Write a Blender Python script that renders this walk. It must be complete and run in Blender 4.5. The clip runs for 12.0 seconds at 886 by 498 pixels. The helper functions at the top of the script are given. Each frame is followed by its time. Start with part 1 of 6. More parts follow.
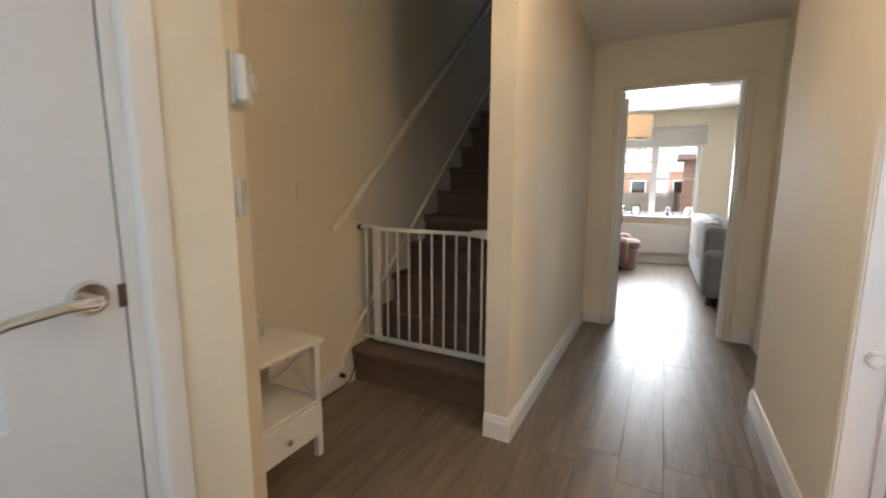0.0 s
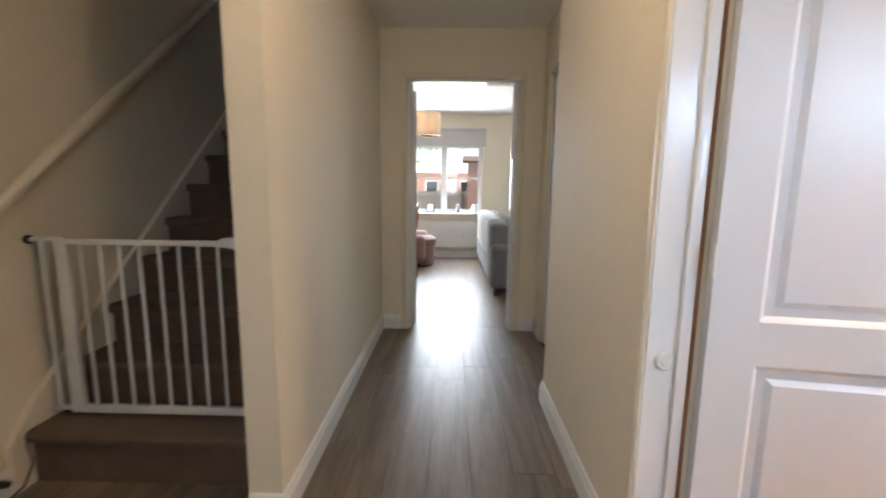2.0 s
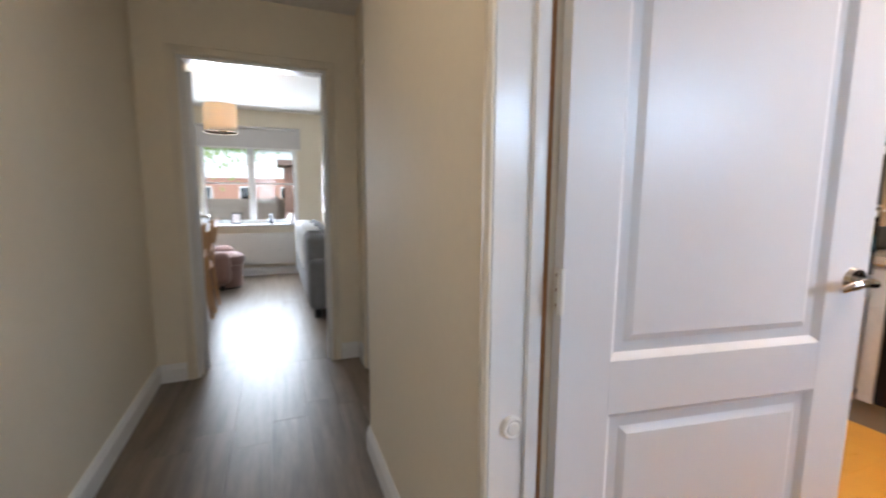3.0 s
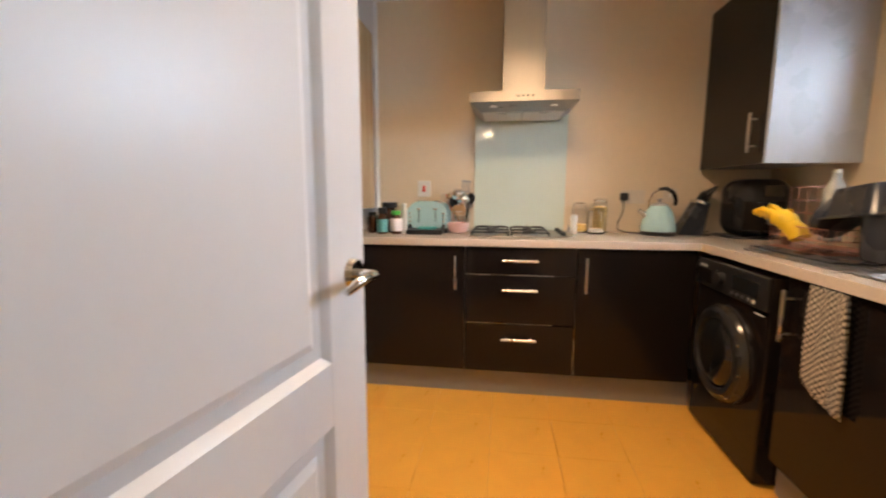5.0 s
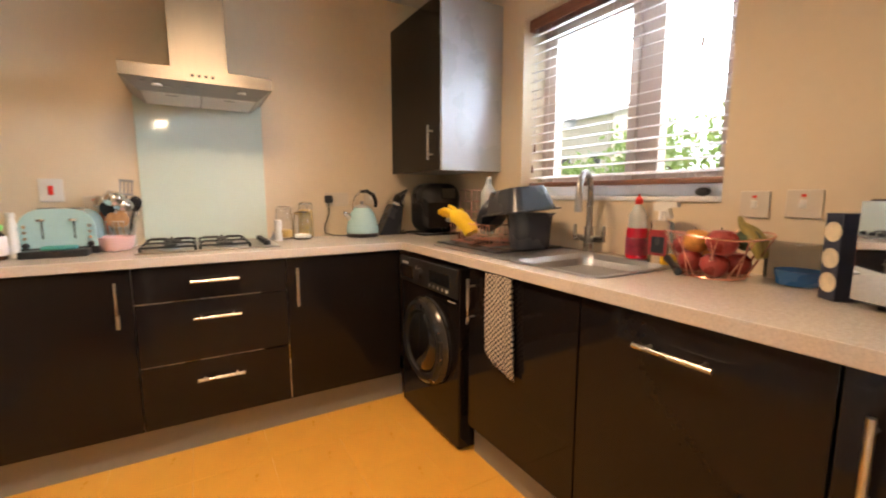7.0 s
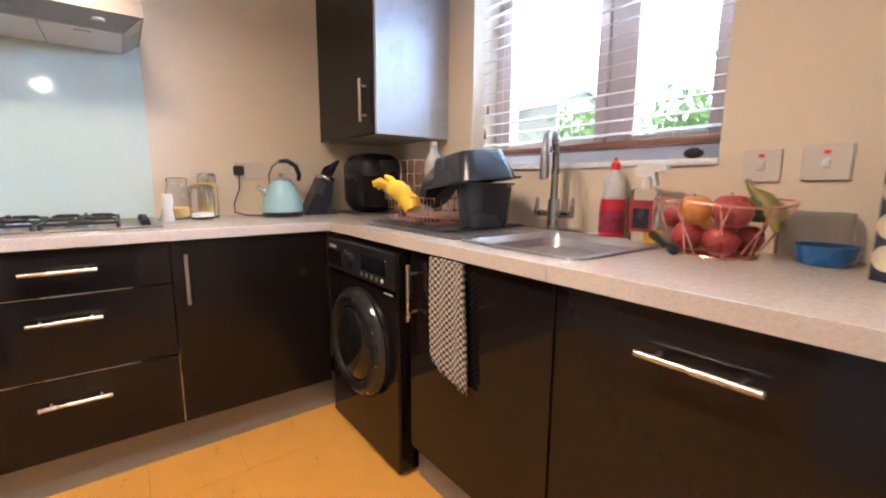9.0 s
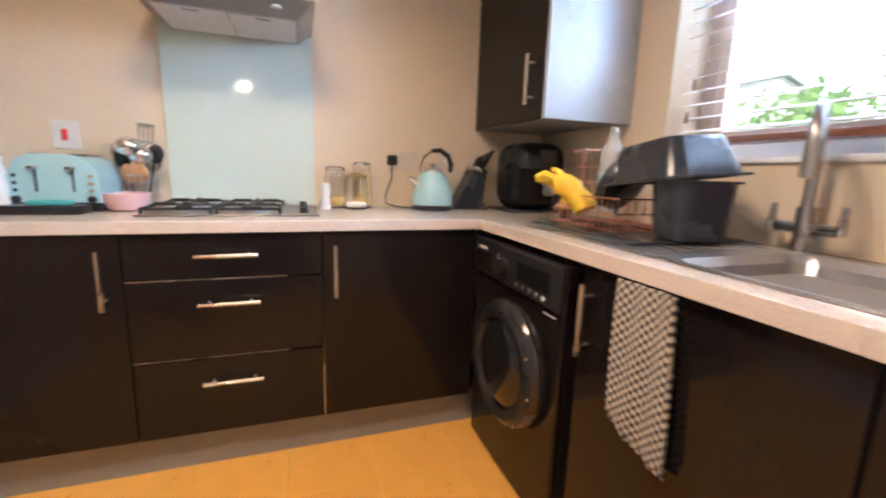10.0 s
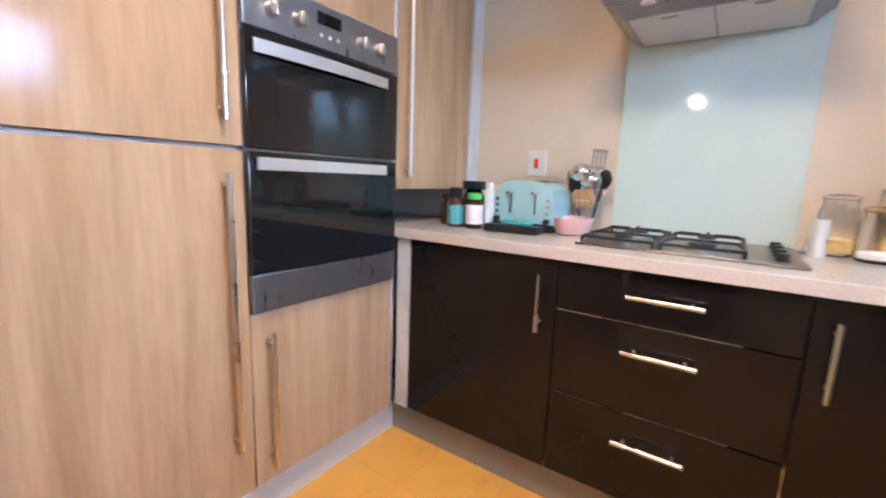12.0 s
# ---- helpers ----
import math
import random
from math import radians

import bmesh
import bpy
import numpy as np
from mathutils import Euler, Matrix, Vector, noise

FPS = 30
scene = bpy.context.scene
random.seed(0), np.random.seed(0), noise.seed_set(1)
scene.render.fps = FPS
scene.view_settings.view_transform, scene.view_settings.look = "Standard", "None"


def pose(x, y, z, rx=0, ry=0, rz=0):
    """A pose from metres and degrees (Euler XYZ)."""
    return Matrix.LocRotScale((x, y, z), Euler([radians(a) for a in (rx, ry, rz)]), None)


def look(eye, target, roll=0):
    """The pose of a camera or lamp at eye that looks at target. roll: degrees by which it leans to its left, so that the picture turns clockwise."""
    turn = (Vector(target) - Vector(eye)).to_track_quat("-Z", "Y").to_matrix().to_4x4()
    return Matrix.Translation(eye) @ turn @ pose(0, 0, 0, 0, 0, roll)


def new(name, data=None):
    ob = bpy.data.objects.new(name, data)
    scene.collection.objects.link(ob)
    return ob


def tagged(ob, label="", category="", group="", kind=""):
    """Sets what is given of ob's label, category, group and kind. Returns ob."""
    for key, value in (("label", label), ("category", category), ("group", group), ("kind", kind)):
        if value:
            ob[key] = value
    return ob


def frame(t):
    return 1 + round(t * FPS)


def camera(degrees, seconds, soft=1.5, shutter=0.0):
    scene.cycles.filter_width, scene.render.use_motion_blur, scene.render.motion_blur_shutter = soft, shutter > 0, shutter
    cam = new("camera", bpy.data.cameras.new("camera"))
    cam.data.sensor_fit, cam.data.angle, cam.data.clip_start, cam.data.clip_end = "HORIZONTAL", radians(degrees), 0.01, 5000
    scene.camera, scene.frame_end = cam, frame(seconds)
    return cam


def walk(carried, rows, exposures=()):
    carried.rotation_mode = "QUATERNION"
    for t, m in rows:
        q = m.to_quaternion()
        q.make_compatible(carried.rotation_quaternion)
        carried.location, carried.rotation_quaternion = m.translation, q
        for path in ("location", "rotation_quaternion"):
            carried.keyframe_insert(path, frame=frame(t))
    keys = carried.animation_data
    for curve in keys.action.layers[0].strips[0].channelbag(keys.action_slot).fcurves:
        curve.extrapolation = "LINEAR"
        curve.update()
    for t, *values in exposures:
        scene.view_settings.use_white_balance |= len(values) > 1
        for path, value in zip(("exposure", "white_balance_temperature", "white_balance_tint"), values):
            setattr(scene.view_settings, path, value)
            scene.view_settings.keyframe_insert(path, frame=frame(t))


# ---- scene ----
cam = camera(93.3, 12.0, soft=2.0, shutter=0.4)
PATH = [
    (0, (-3.56, 0.489, 1.215), (-4.472, 2.246, 0.926), 0.2),
    (0.5, (-3.574, 0.58, 1.205), (-4.303, 2.417, 0.899), 0.4),
    (1, (-3.601, 0.687, 1.207), (-4.139, 2.588, 0.893), 0.3),
    (1.5, (-3.605, 0.793, 1.208), (-3.912, 2.745, 0.9), 0.6),
    (2, (-3.567, 0.975, 1.19), (-3.605, 2.954, 0.903), 0.7),
    (2.5, (-3.494, 1.195, 1.192), (-3.191, 3.155, 0.939), 0.7),
    (3, (-3.415, 1.374, 1.201), (-2.673, 3.214, 0.95), 0.3),
    (3.5, (-3.347, 1.55, 1.218), (-2.128, 3.115, 0.964), 0.0),
    (3.7, (-3.295, 1.591, 1.207), (-1.913, 3.013, 0.949), 0.2),
    (5.3, (-2.846, 1.632, 1.161), (-0.864, 1.665, 0.896), 0.2),
    (5.5, (-2.821, 1.624, 1.163), (-0.842, 1.507, 0.9), 0.3),
    (6, (-2.766, 1.621, 1.168), (-0.838, 1.158, 0.911), 0.3),
    (6.5, (-2.726, 1.601, 1.173), (-0.891, 0.849, 0.914), 0.1),
    (7, (-2.705, 1.588, 1.169), (-0.996, 0.581, 0.912), -0.0),
    (7.5, (-2.69, 1.576, 1.169), (-1.121, 0.364, 0.905), -0.1),
    (7.7, (-2.679, 1.579, 1.165), (-1.164, 0.302, 0.894), 0.0),
    (9.3, (-2.338, 1.316, 1.082), (-0.734, 0.175, 0.732), 0.7),
    (9.5, (-2.287, 1.305, 1.085), (-0.606, 0.28, 0.736), 1.0),
    (10, (-2.138, 1.3, 1.086), (-0.278, 0.658, 0.729), 1.8),
    (10.5, (-2.016, 1.346, 1.09), (-0.056, 1.166, 0.734), 2.2),
    (11, (-1.946, 1.4, 1.095), (-0.002, 1.711, 0.743), 2.4),
    (11.5, (-1.886, 1.409, 1.1), (-0.072, 2.178, 0.757), 2.3),
    (12, (-1.867, 1.409, 1.104), (-0.243, 2.528, 0.775), 2.1),
]
walk(cam, [(t, look(eye, target, roll)) for t, eye, target, roll in PATH],
     exposures=[(0, 0.84, 6500, 12), (1.5, 0.88, 6300, 12), (2.5, 0.66, 6100, 12), (3.6, 0.42, 6000, 12), (5.3, 0.38, 7000, 12), (6.5, 0.50, 7500, 12), (7.5, 0.72, 5950, 12), (9.3, 0.85, 5300, 12), (10.5, 0.88, 5500, 12), (11.2, 0.97, 5300, 12), (12, 0.82, 5150, 12)])

# ---- world and lights ----
world = bpy.data.worlds.new("sky")
scene.world = world
world.use_nodes = True
wn = world.node_tree.nodes
sky = wn.new("ShaderNodeTexSky")
sky.sky_type = "NISHITA"
sky.sun_disc = False
sky.sun_elevation, sky.sun_rotation = radians(48), radians(200)
sky.altitude, sky.dust_density, sky.air_density = 50, 3.0, 1.0
wn["Background"].inputs["Strength"].default_value = 0.15
world.node_tree.links.new(sky.outputs["Color"], wn["Background"].inputs["Color"])


def lamp(name, kind, m, power, color, **settings):
    data = bpy.data.lights.new(name, kind)
    data.energy, data.color = power, color
    for key, value in settings.items():
        if key == "size":
            data.size = value
        elif key == "size_y":
            data.shape, data.size_y = "RECTANGLE", value
        elif key == "radius":
            data.shadow_soft_size = value
        elif key == "angle":
            data.angle = value
        elif key == "spread":
            data.spread = value
    ob = new(name, data)
    ob.matrix_world = m
    return ob


lamp("sun", "SUN", look((0, 0, 10), (5.5, 2.5, 2.0)), 4.0, (1.0, 0.96, 0.9), angle=radians(14))
# daylight in the openings
lamp("kitchen_window_light", "AREA", look((-1.40, -0.262, 1.84), (-1.40, 3, 1.30)), 40, (0.60, 0.79, 1.0), size=0.95, size_y=0.44)
lamp("living_window_light", "AREA", look((-3.72, 8.15, 1.32), (-3.72, 3, 0.5)), 62, (0.86, 0.93, 1.0), size=1.25, size_y=1.05)
lamp("front_door_light", "AREA", look((-3.65, -0.08, 1.40), (-3.5, 4, 1.2)), 2.2, (0.62, 0.80, 1.0), size=0.5, size_y=0.95)
# lamps of the place
lamp("kitchen_ceiling_lamp", "AREA", look((-1.55, 1.50, 2.385), (-1.55, 1.50, 0)), 21, (1.0, 0.70, 0.45), size=0.36, size_y=0.36, spread=radians(146))
lamp("hall_pendant_bulb", "POINT", pose(-3.68, 1.885, 2.05), 12.0, (1.0, 0.74, 0.46), radius=0.04)
lamp("living_pendant_bulb", "POINT", pose(-3.855, 6.0, 1.99), 6, (1.0, 0.74, 0.46), radius=0.03)


# ---- building helpers ----
def bm_new():
    return bmesh.new()


def base(ob):
    v = Vector((0, 0, 0))
    while ob is not None:
        v += ob.location
        ob = ob.parent
    return v


def part(name, bm, material, parent=None, label="", sharp=35):
    """Links a bmesh in world coordinates as one mesh object under a thing or part."""
    me = bpy.data.meshes.new(name)
    bmesh.ops.recalc_face_normals(bm, faces=bm.faces[:])
    bm.to_mesh(me)
    bm.free()
    me.polygons.foreach_set("use_smooth", [True] * len(me.polygons))
    me.set_sharp_from_angle(angle=radians(sharp))
    for p in me.polygons:
        # broad faces stay flat, so that reflections in them are straight
        if p.area > 0.004 and min((me.vertices[a].co - me.vertices[b].co).length for a, b in p.edge_keys) > 0.03:
            p.use_smooth = False
    me.materials.append(material)
    if parent is not None:
        me.transform(Matrix.Translation(-base(parent)))
    ob = new(name, me)
    ob.parent = parent
    if label:
        ob["label"] = label
    return ob


def thing(name, label, category, at, group="", kind=""):
    e = new(name)
    e.empty_display_size = 0.05
    e.location = at
    return tagged(e, label, category, group, kind)


def solid(name, bm, material, label, category="", kind="", group=""):
    return tagged(part(name, bm, material), label, category, group, kind)


def cube(bm, x0, x1, y0, y1, z0, z1, bev=0.0, seg=2, m=None):
    r = bmesh.ops.create_cube(bm, size=1.0)
    vs = r["verts"]
    t = Matrix.Translation(((x0 + x1) / 2, (y0 + y1) / 2, (z0 + z1) / 2)) @ Matrix.Diagonal((abs(x1 - x0), abs(y1 - y0), abs(z1 - z0), 1))
    bmesh.ops.transform(bm, matrix=t if m is None else m @ t, verts=vs)
    if bev > 0:
        es = list({e for v in vs for e in v.link_edges})
        bmesh.ops.bevel(bm, geom=es, offset=bev, segments=seg, profile=0.5, affect="EDGES", clamp_overlap=True)
    return bm


def box(x0, x1, y0, y1, z0, z1, bev=0.0, seg=2):
    return cube(bm_new(), x0, x1, y0, y1, z0, z1, bev, seg)


def rod(bm, p0, p1, r0, r1=None, seg=14, caps=True):
    p0, p1 = Vector(p0), Vector(p1)
    d = p1 - p0
    m = Matrix.Translation((p0 + p1) / 2) @ d.to_track_quat("Z", "Y").to_matrix().to_4x4()
    bmesh.ops.create_cone(bm, cap_ends=caps, segments=seg, radius1=r0, radius2=r0 if r1 is None else r1, depth=d.length, matrix=m)
    return bm


def ball(bm, c, rx, ry=None, rz=None, u=16, v=10, m=None):
    ry, rz = ry or rx, rz or rx
    t = Matrix.Translation(c) @ (m or Matrix.Identity(4)) @ Matrix.Diagonal((rx, ry, rz, 1))
    bmesh.ops.create_uvsphere(bm, u_segments=u, v_segments=v, radius=1.0, matrix=t)
    return bm


def lathe(bm, c, profile, seg=24, m=None):
    """Turns rows of (radius, height) round the upright axis through c."""
    cx, cy, cz = c
    rings = []
    for r, z in profile:
        ring = []
        for i in range(seg):
            a = 2 * math.pi * i / seg
            v = Vector((r * math.cos(a), r * math.sin(a), z))
            if m is not None:
                v = m @ v
            ring.append(bm.verts.new((cx + v.x, cy + v.y, cz + v.z)))
        rings.append(ring)
    for a, b in zip(rings, rings[1:]):
        for i in range(seg):
            bm.faces.new((a[i], a[(i + 1) % seg], b[(i + 1) % seg], b[i]))
    if profile[0][0] > 1e-4:
        bm.faces.new(list(reversed(rings[0])))
    if profile[-1][0] > 1e-4:
        bm.faces.new(rings[-1])
    return bm


def tube(bm, pts, r, seg=8, closed=False):
    """A round bar along a line of points."""
    pts = [Vector(p) for p in pts]
    n = len(pts)
    rings, up = [], None
    for i, p in enumerate(pts):
        if closed:
            d = pts[(i + 1) % n] - pts[i - 1]
        else:
            d = pts[min(i + 1, n - 1)] - pts[max(i - 1, 0)]
        d.normalize()
        if up is None:
            up = Vector((0, 0, 1)) if abs(d.z) < 0.9 else Vector((1, 0, 0))
        side = d.cross(up).normalized()
        up = side.cross(d).normalized()
        rr = r[i] if isinstance(r, (list, tuple)) else r
        rings.append([bm.verts.new(p + rr * (math.cos(2 * math.pi * k / seg) * side + math.sin(2 * math.pi * k / seg) * up)) for k in range(seg)])
    pairs = list(zip(rings, rings[1:])) + ([(rings[-1], rings[0])] if closed else [])
    for a, b in pairs:
        for k in range(seg):
            bm.faces.new((a[k], a[(k + 1) % seg], b[(k + 1) % seg], b[k]))
    if not closed:
        bm.faces.new(list(reversed(rings[0])))
        bm.faces.new(rings[-1])
    return bm


def prism(bm, poly, axis, a, b):
    """Extrudes a polygon of pairs along an axis from a to b."""
    def place(p, t):
        return {"x": (t, p[0], p[1]), "y": (p[0], t, p[1]), "z": (p[0], p[1], t)}[axis]
    lo = [bm.verts.new(place(p, a)) for p in poly]
    hi = [bm.verts.new(place(p, b)) for p in poly]
    n = len(poly)
    bm.faces.new(lo)
    bm.faces.new(list(reversed(hi)))
    for i in range(n):
        bm.faces.new((lo[i], lo[(i + 1) % n], hi[(i + 1) % n], hi[i]))
    return bm


def arc(c, r, a0, a1, n, plane="xz"):
    out = []
    for i in range(n + 1):
        a = radians(a0 + (a1 - a0) * i / n)
        u, v = r * math.cos(a), r * math.sin(a)
        out.append({"xz": (c[0] + u, c[1], c[2] + v), "yz": (c[0], c[1] + u, c[2] + v), "xy": (c[0] + u, c[1] + v, c[2])}[plane])
    return out


# ---- materials ----
def material(name, color, rough=0.5, metal=0.0, vary=0.10, scale=6.0, fine=60.0, bump=0.0, bump_scale=120.0, spec=0.5, coat=0.0, piece=0.0, stretch=(1, 1, 1), emit=0.0, trans=0.0, ior=1.45, sheen=0.0, rough_vary=0.08, aniso=0.0):
    m = bpy.data.materials.new(name)
    m.use_nodes = True
    nt = m.node_tree
    n, l = nt.nodes, nt.links
    b = n["Principled BSDF"]
    tex = n.new("ShaderNodeTexCoord")
    mp = n.new("ShaderNodeMapping")
    mp.inputs["Scale"].default_value = stretch
    l.new(tex.outputs["Object"], mp.inputs["Vector"])
    big, small = n.new("ShaderNodeTexNoise"), n.new("ShaderNodeTexNoise")
    for node, sc, det in ((big, scale, 3), (small, fine, 2)):
        node.inputs["Scale"].default_value = sc
        node.inputs["Detail"].default_value = det
        l.new(mp.outputs["Vector"], node.inputs["Vector"])
    mix = n.new("ShaderNodeMath")
    mix.operation = "MULTIPLY_ADD"
    l.new(small.outputs["Fac"], mix.inputs[0])
    mix.inputs[1].default_value = 0.4
    l.new(big.outputs["Fac"], mix.inputs[2])
    value = mix.outputs[0]
    if piece:
        info = n.new("ShaderNodeObjectInfo")
        add = n.new("ShaderNodeMath")
        add.operation = "MULTIPLY_ADD"
        l.new(info.outputs["Random"], add.inputs[0])
        add.inputs[1].default_value = piece
        l.new(value, add.inputs[2])
        value = add.outputs[0]
    ramp = n.new("ShaderNodeMapRange")
    ramp.inputs["From Min"].default_value, ramp.inputs["From Max"].default_value = 0.35, 1.05 + piece
    ramp.inputs["To Min"].default_value, ramp.inputs["To Max"].default_value = 1 - vary, 1 + vary
    l.new(value, ramp.inputs["Value"])
    col = n.new("ShaderNodeVectorMath")
    col.operation = "SCALE"
    col.inputs[0].default_value = color[:3]
    l.new(ramp.outputs["Result"], col.inputs["Scale"])
    l.new(col.outputs["Vector"], b.inputs["Base Color"])
    rr = n.new("ShaderNodeMapRange")
    rr.inputs["From Min"].default_value, rr.inputs["From Max"].default_value = 0.3, 0.7
    rr.inputs["To Min"].default_value, rr.inputs["To Max"].default_value = max(0.02, rough - rough_vary), min(1, rough + rough_vary)
    l.new(big.outputs["Fac"], rr.inputs["Value"])
    l.new(rr.outputs["Result"], b.inputs["Roughness"])
    b.inputs["Metallic"].default_value = metal
    b.inputs["Specular IOR Level"].default_value = spec
    b.inputs["Coat Weight"].default_value = coat
    b.inputs["Coat Roughness"].default_value = 0.06
    b.inputs["IOR"].default_value = ior
    b.inputs["Anisotropic"].default_value = aniso
    b.inputs["Transmission Weight"].default_value = trans
    b.inputs["Sheen Weight"].default_value = sheen
    if emit:
        b.inputs["Emission Color"].default_value = (*color[:3], 1)
        b.inputs["Emission Strength"].default_value = emit
    if bump:
        bt = n.new("ShaderNodeTexNoise")
        bt.inputs["Scale"].default_value = bump_scale
        bt.inputs["Detail"].default_value = 4
        l.new(mp.outputs["Vector"], bt.inputs["Vector"])
        bp = n.new("ShaderNodeBump")
        bp.inputs["Strength"].default_value = bump
        bp.inputs["Distance"].default_value = 0.004
        l.new(bt.outputs["Fac"], bp.inputs["Height"])
        l.new(bp.outputs["Normal"], b.inputs["Normal"])
    return m


def wood(name, dark, light, along="z", rough=0.4, rings=3.0, piece=0.6, coat=0.0, bump=0.12, wide=9.0, slow=0.7):
    """Grain drawn out along one axis, shifted from piece to piece."""
    m = bpy.data.materials.new(name)
    m.use_nodes = True
    nt = m.node_tree
    n, l = nt.nodes, nt.links
    b = n["Principled BSDF"]
    tex, info = n.new("ShaderNodeTexCoord"), n.new("ShaderNodeObjectInfo")
    off = n.new("ShaderNodeVectorMath")
    off.operation = "SCALE"
    off.inputs[0].default_value = (7.3, 11.1, 5.7)
    l.new(info.outputs["Random"], off.inputs["Scale"])
    add = n.new("ShaderNodeVectorMath")
    l.new(tex.outputs["Object"], add.inputs[0])
    l.new(off.outputs["Vector"], add.inputs[1])
    mp = n.new("ShaderNodeMapping")
    s = {"x": (slow, wide, wide), "y": (wide, slow, wide), "z": (wide, wide, slow)}[along]
    mp.inputs["Scale"].default_value = s
    l.new(add.outputs["Vector"], mp.inputs["Vector"])
    n1, n2 = n.new("ShaderNodeTexNoise"), n.new("ShaderNodeTexNoise")
    n1.inputs["Scale"].default_value, n1.inputs["Detail"].default_value, n1.inputs["Distortion"].default_value = rings, 6, 0.6
    n2.inputs["Scale"].default_value, n2.inputs["Detail"].default_value = rings * 7, 3
    for q in (n1, n2):
        l.new(mp.outputs["Vector"], q.inputs["Vector"])
    mx = n.new("ShaderNodeMath")
    mx.operation = "MULTIPLY_ADD"
    l.new(n2.outputs["Fac"], mx.inputs[0])
    mx.inputs[1].default_value = 0.45
    l.new(n1.outputs["Fac"], mx.inputs[2])
    pc = n.new("ShaderNodeMath")
    pc.operation = "MULTIPLY_ADD"
    l.new(info.outputs["Random"], pc.inputs[0])
    pc.inputs[1].default_value = 0.25 * piece
    l.new(mx.outputs[0], pc.inputs[2])
    ramp = n.new("ShaderNodeValToRGB")
    ramp.color_ramp.elements[0].position, ramp.color_ramp.elements[1].position = 0.45, 0.95 + 0.12 * piece
    ramp.color_ramp.elements[0].color, ramp.color_ramp.elements[1].color = (*dark, 1), (*light, 1)
    l.new(pc.outputs[0], ramp.inputs["Fac"])
    l.new(ramp.outputs["Color"], b.inputs["Base Color"])
    b.inputs["Roughness"].default_value = rough
    b.inputs["Coat Weight"].default_value = coat
    b.inputs["Coat Roughness"].default_value = 0.08
    bp = n.new("ShaderNodeBump")
    bp.inputs["Strength"].default_value = bump
    bp.inputs["Distance"].default_value = 0.002
    l.new(mx.outputs[0], bp.inputs["Height"])
    l.new(bp.outputs["Normal"], b.inputs["Normal"])
    return m


def glass(name, color=(1, 1, 1), rough=0.0):
    m = bpy.data.materials.new(name)
    m.use_nodes = True
    b = m.node_tree.nodes["Principled BSDF"]
    b.inputs["Base Color"].default_value = (*color, 1)
    b.inputs["Transmission Weight"].default_value = 1.0
    b.inputs["Roughness"].default_value = rough
    b.inputs["IOR"].default_value = 1.45
    return m


def glowing_through(name, color, share):
    """A thin sheet that lets part of the light through, as painted slats and lamp shades do."""
    m = bpy.data.materials.new(name)
    m.use_nodes = True
    nt = m.node_tree
    n, l = nt.nodes, nt.links
    b, out = n["Principled BSDF"], n["Material Output"]
    tr, mix, nz, mr = n.new("ShaderNodeBsdfTranslucent"), n.new("ShaderNodeMixShader"), n.new("ShaderNodeTexNoise"), n.new("ShaderNodeMapRange")
    nz.inputs["Scale"].default_value = 30
    mr.inputs["To Min"].default_value, mr.inputs["To Max"].default_value = 0.92, 1.06
    sc = n.new("ShaderNodeVectorMath")
    sc.operation = "SCALE"
    sc.inputs[0].default_value = color
    l.new(nz.outputs["Fac"], mr.inputs["Value"])
    l.new(mr.outputs["Result"], sc.inputs["Scale"])
    l.new(sc.outputs["Vector"], b.inputs["Base Color"])
    l.new(sc.outputs["Vector"], tr.inputs["Color"])
    b.inputs["Roughness"].default_value = 0.45
    mix.inputs["Fac"].default_value = share
    l.new(b.outputs["BSDF"], mix.inputs[1])
    l.new(tr.outputs["BSDF"], mix.inputs[2])
    l.new(mix.outputs["Shader"], out.inputs["Surface"])
    return m


M_wall = material("cream_wall_paint", (0.74, 0.67, 0.54), 0.75, vary=0.05, scale=1.6, fine=25, bump=0.05, bump_scale=220)
M_kwall = material("warm_cream_kitchen_paint", (0.68, 0.57, 0.42), 0.7, vary=0.05, scale=1.8, fine=25, bump=0.05, bump_scale=220)
M_ceiling = material("white_ceiling_paint", (0.80, 0.78, 0.74), 0.8, vary=0.04, scale=1.2, bump=0.06, bump_scale=160)
M_gloss = material("white_gloss_paint", (0.78, 0.77, 0.75), 0.22, vary=0.02, scale=2, bump=0.02, bump_scale=60, rough_vary=0.02)
M_creamgloss = material("cream_eggshell_paint", (0.72, 0.65, 0.53), 0.5, vary=0.03, scale=3, rough_vary=0.03)
M_door = material("white_satin_door_paint", (0.68, 0.69, 0.71), 0.32, vary=0.012, scale=1.5, bump=0.06, bump_scale=300, rough_vary=0.015)
M_plank = wood("grey_brown_floor_plank", (0.075, 0.053, 0.034), (0.205, 0.160, 0.120), "y", rough=0.38, rings=2.2, piece=0.8, bump=0.10)
M_tile = material("ochre_vinyl_tile", (0.71, 0.36, 0.058), 0.33, vary=0.10, scale=2.2, fine=9, bump=0.04, bump_scale=80, piece=0.12)
M_carpet = material("brown_stair_carpet", (0.15, 0.10, 0.07), 0.95, vary=0.22, scale=12, fine=300, bump=0.7, bump_scale=420, spec=0.1, sheen=0.1)
M_black = material("black_gloss_laminate", (0.010, 0.008, 0.008), 0.07, vary=0.10, scale=3, rough_vary=0.005, spec=0.32)
M_plinth = material("grey_plinth", (0.25, 0.24, 0.23), 0.4, vary=0.06, scale=4)
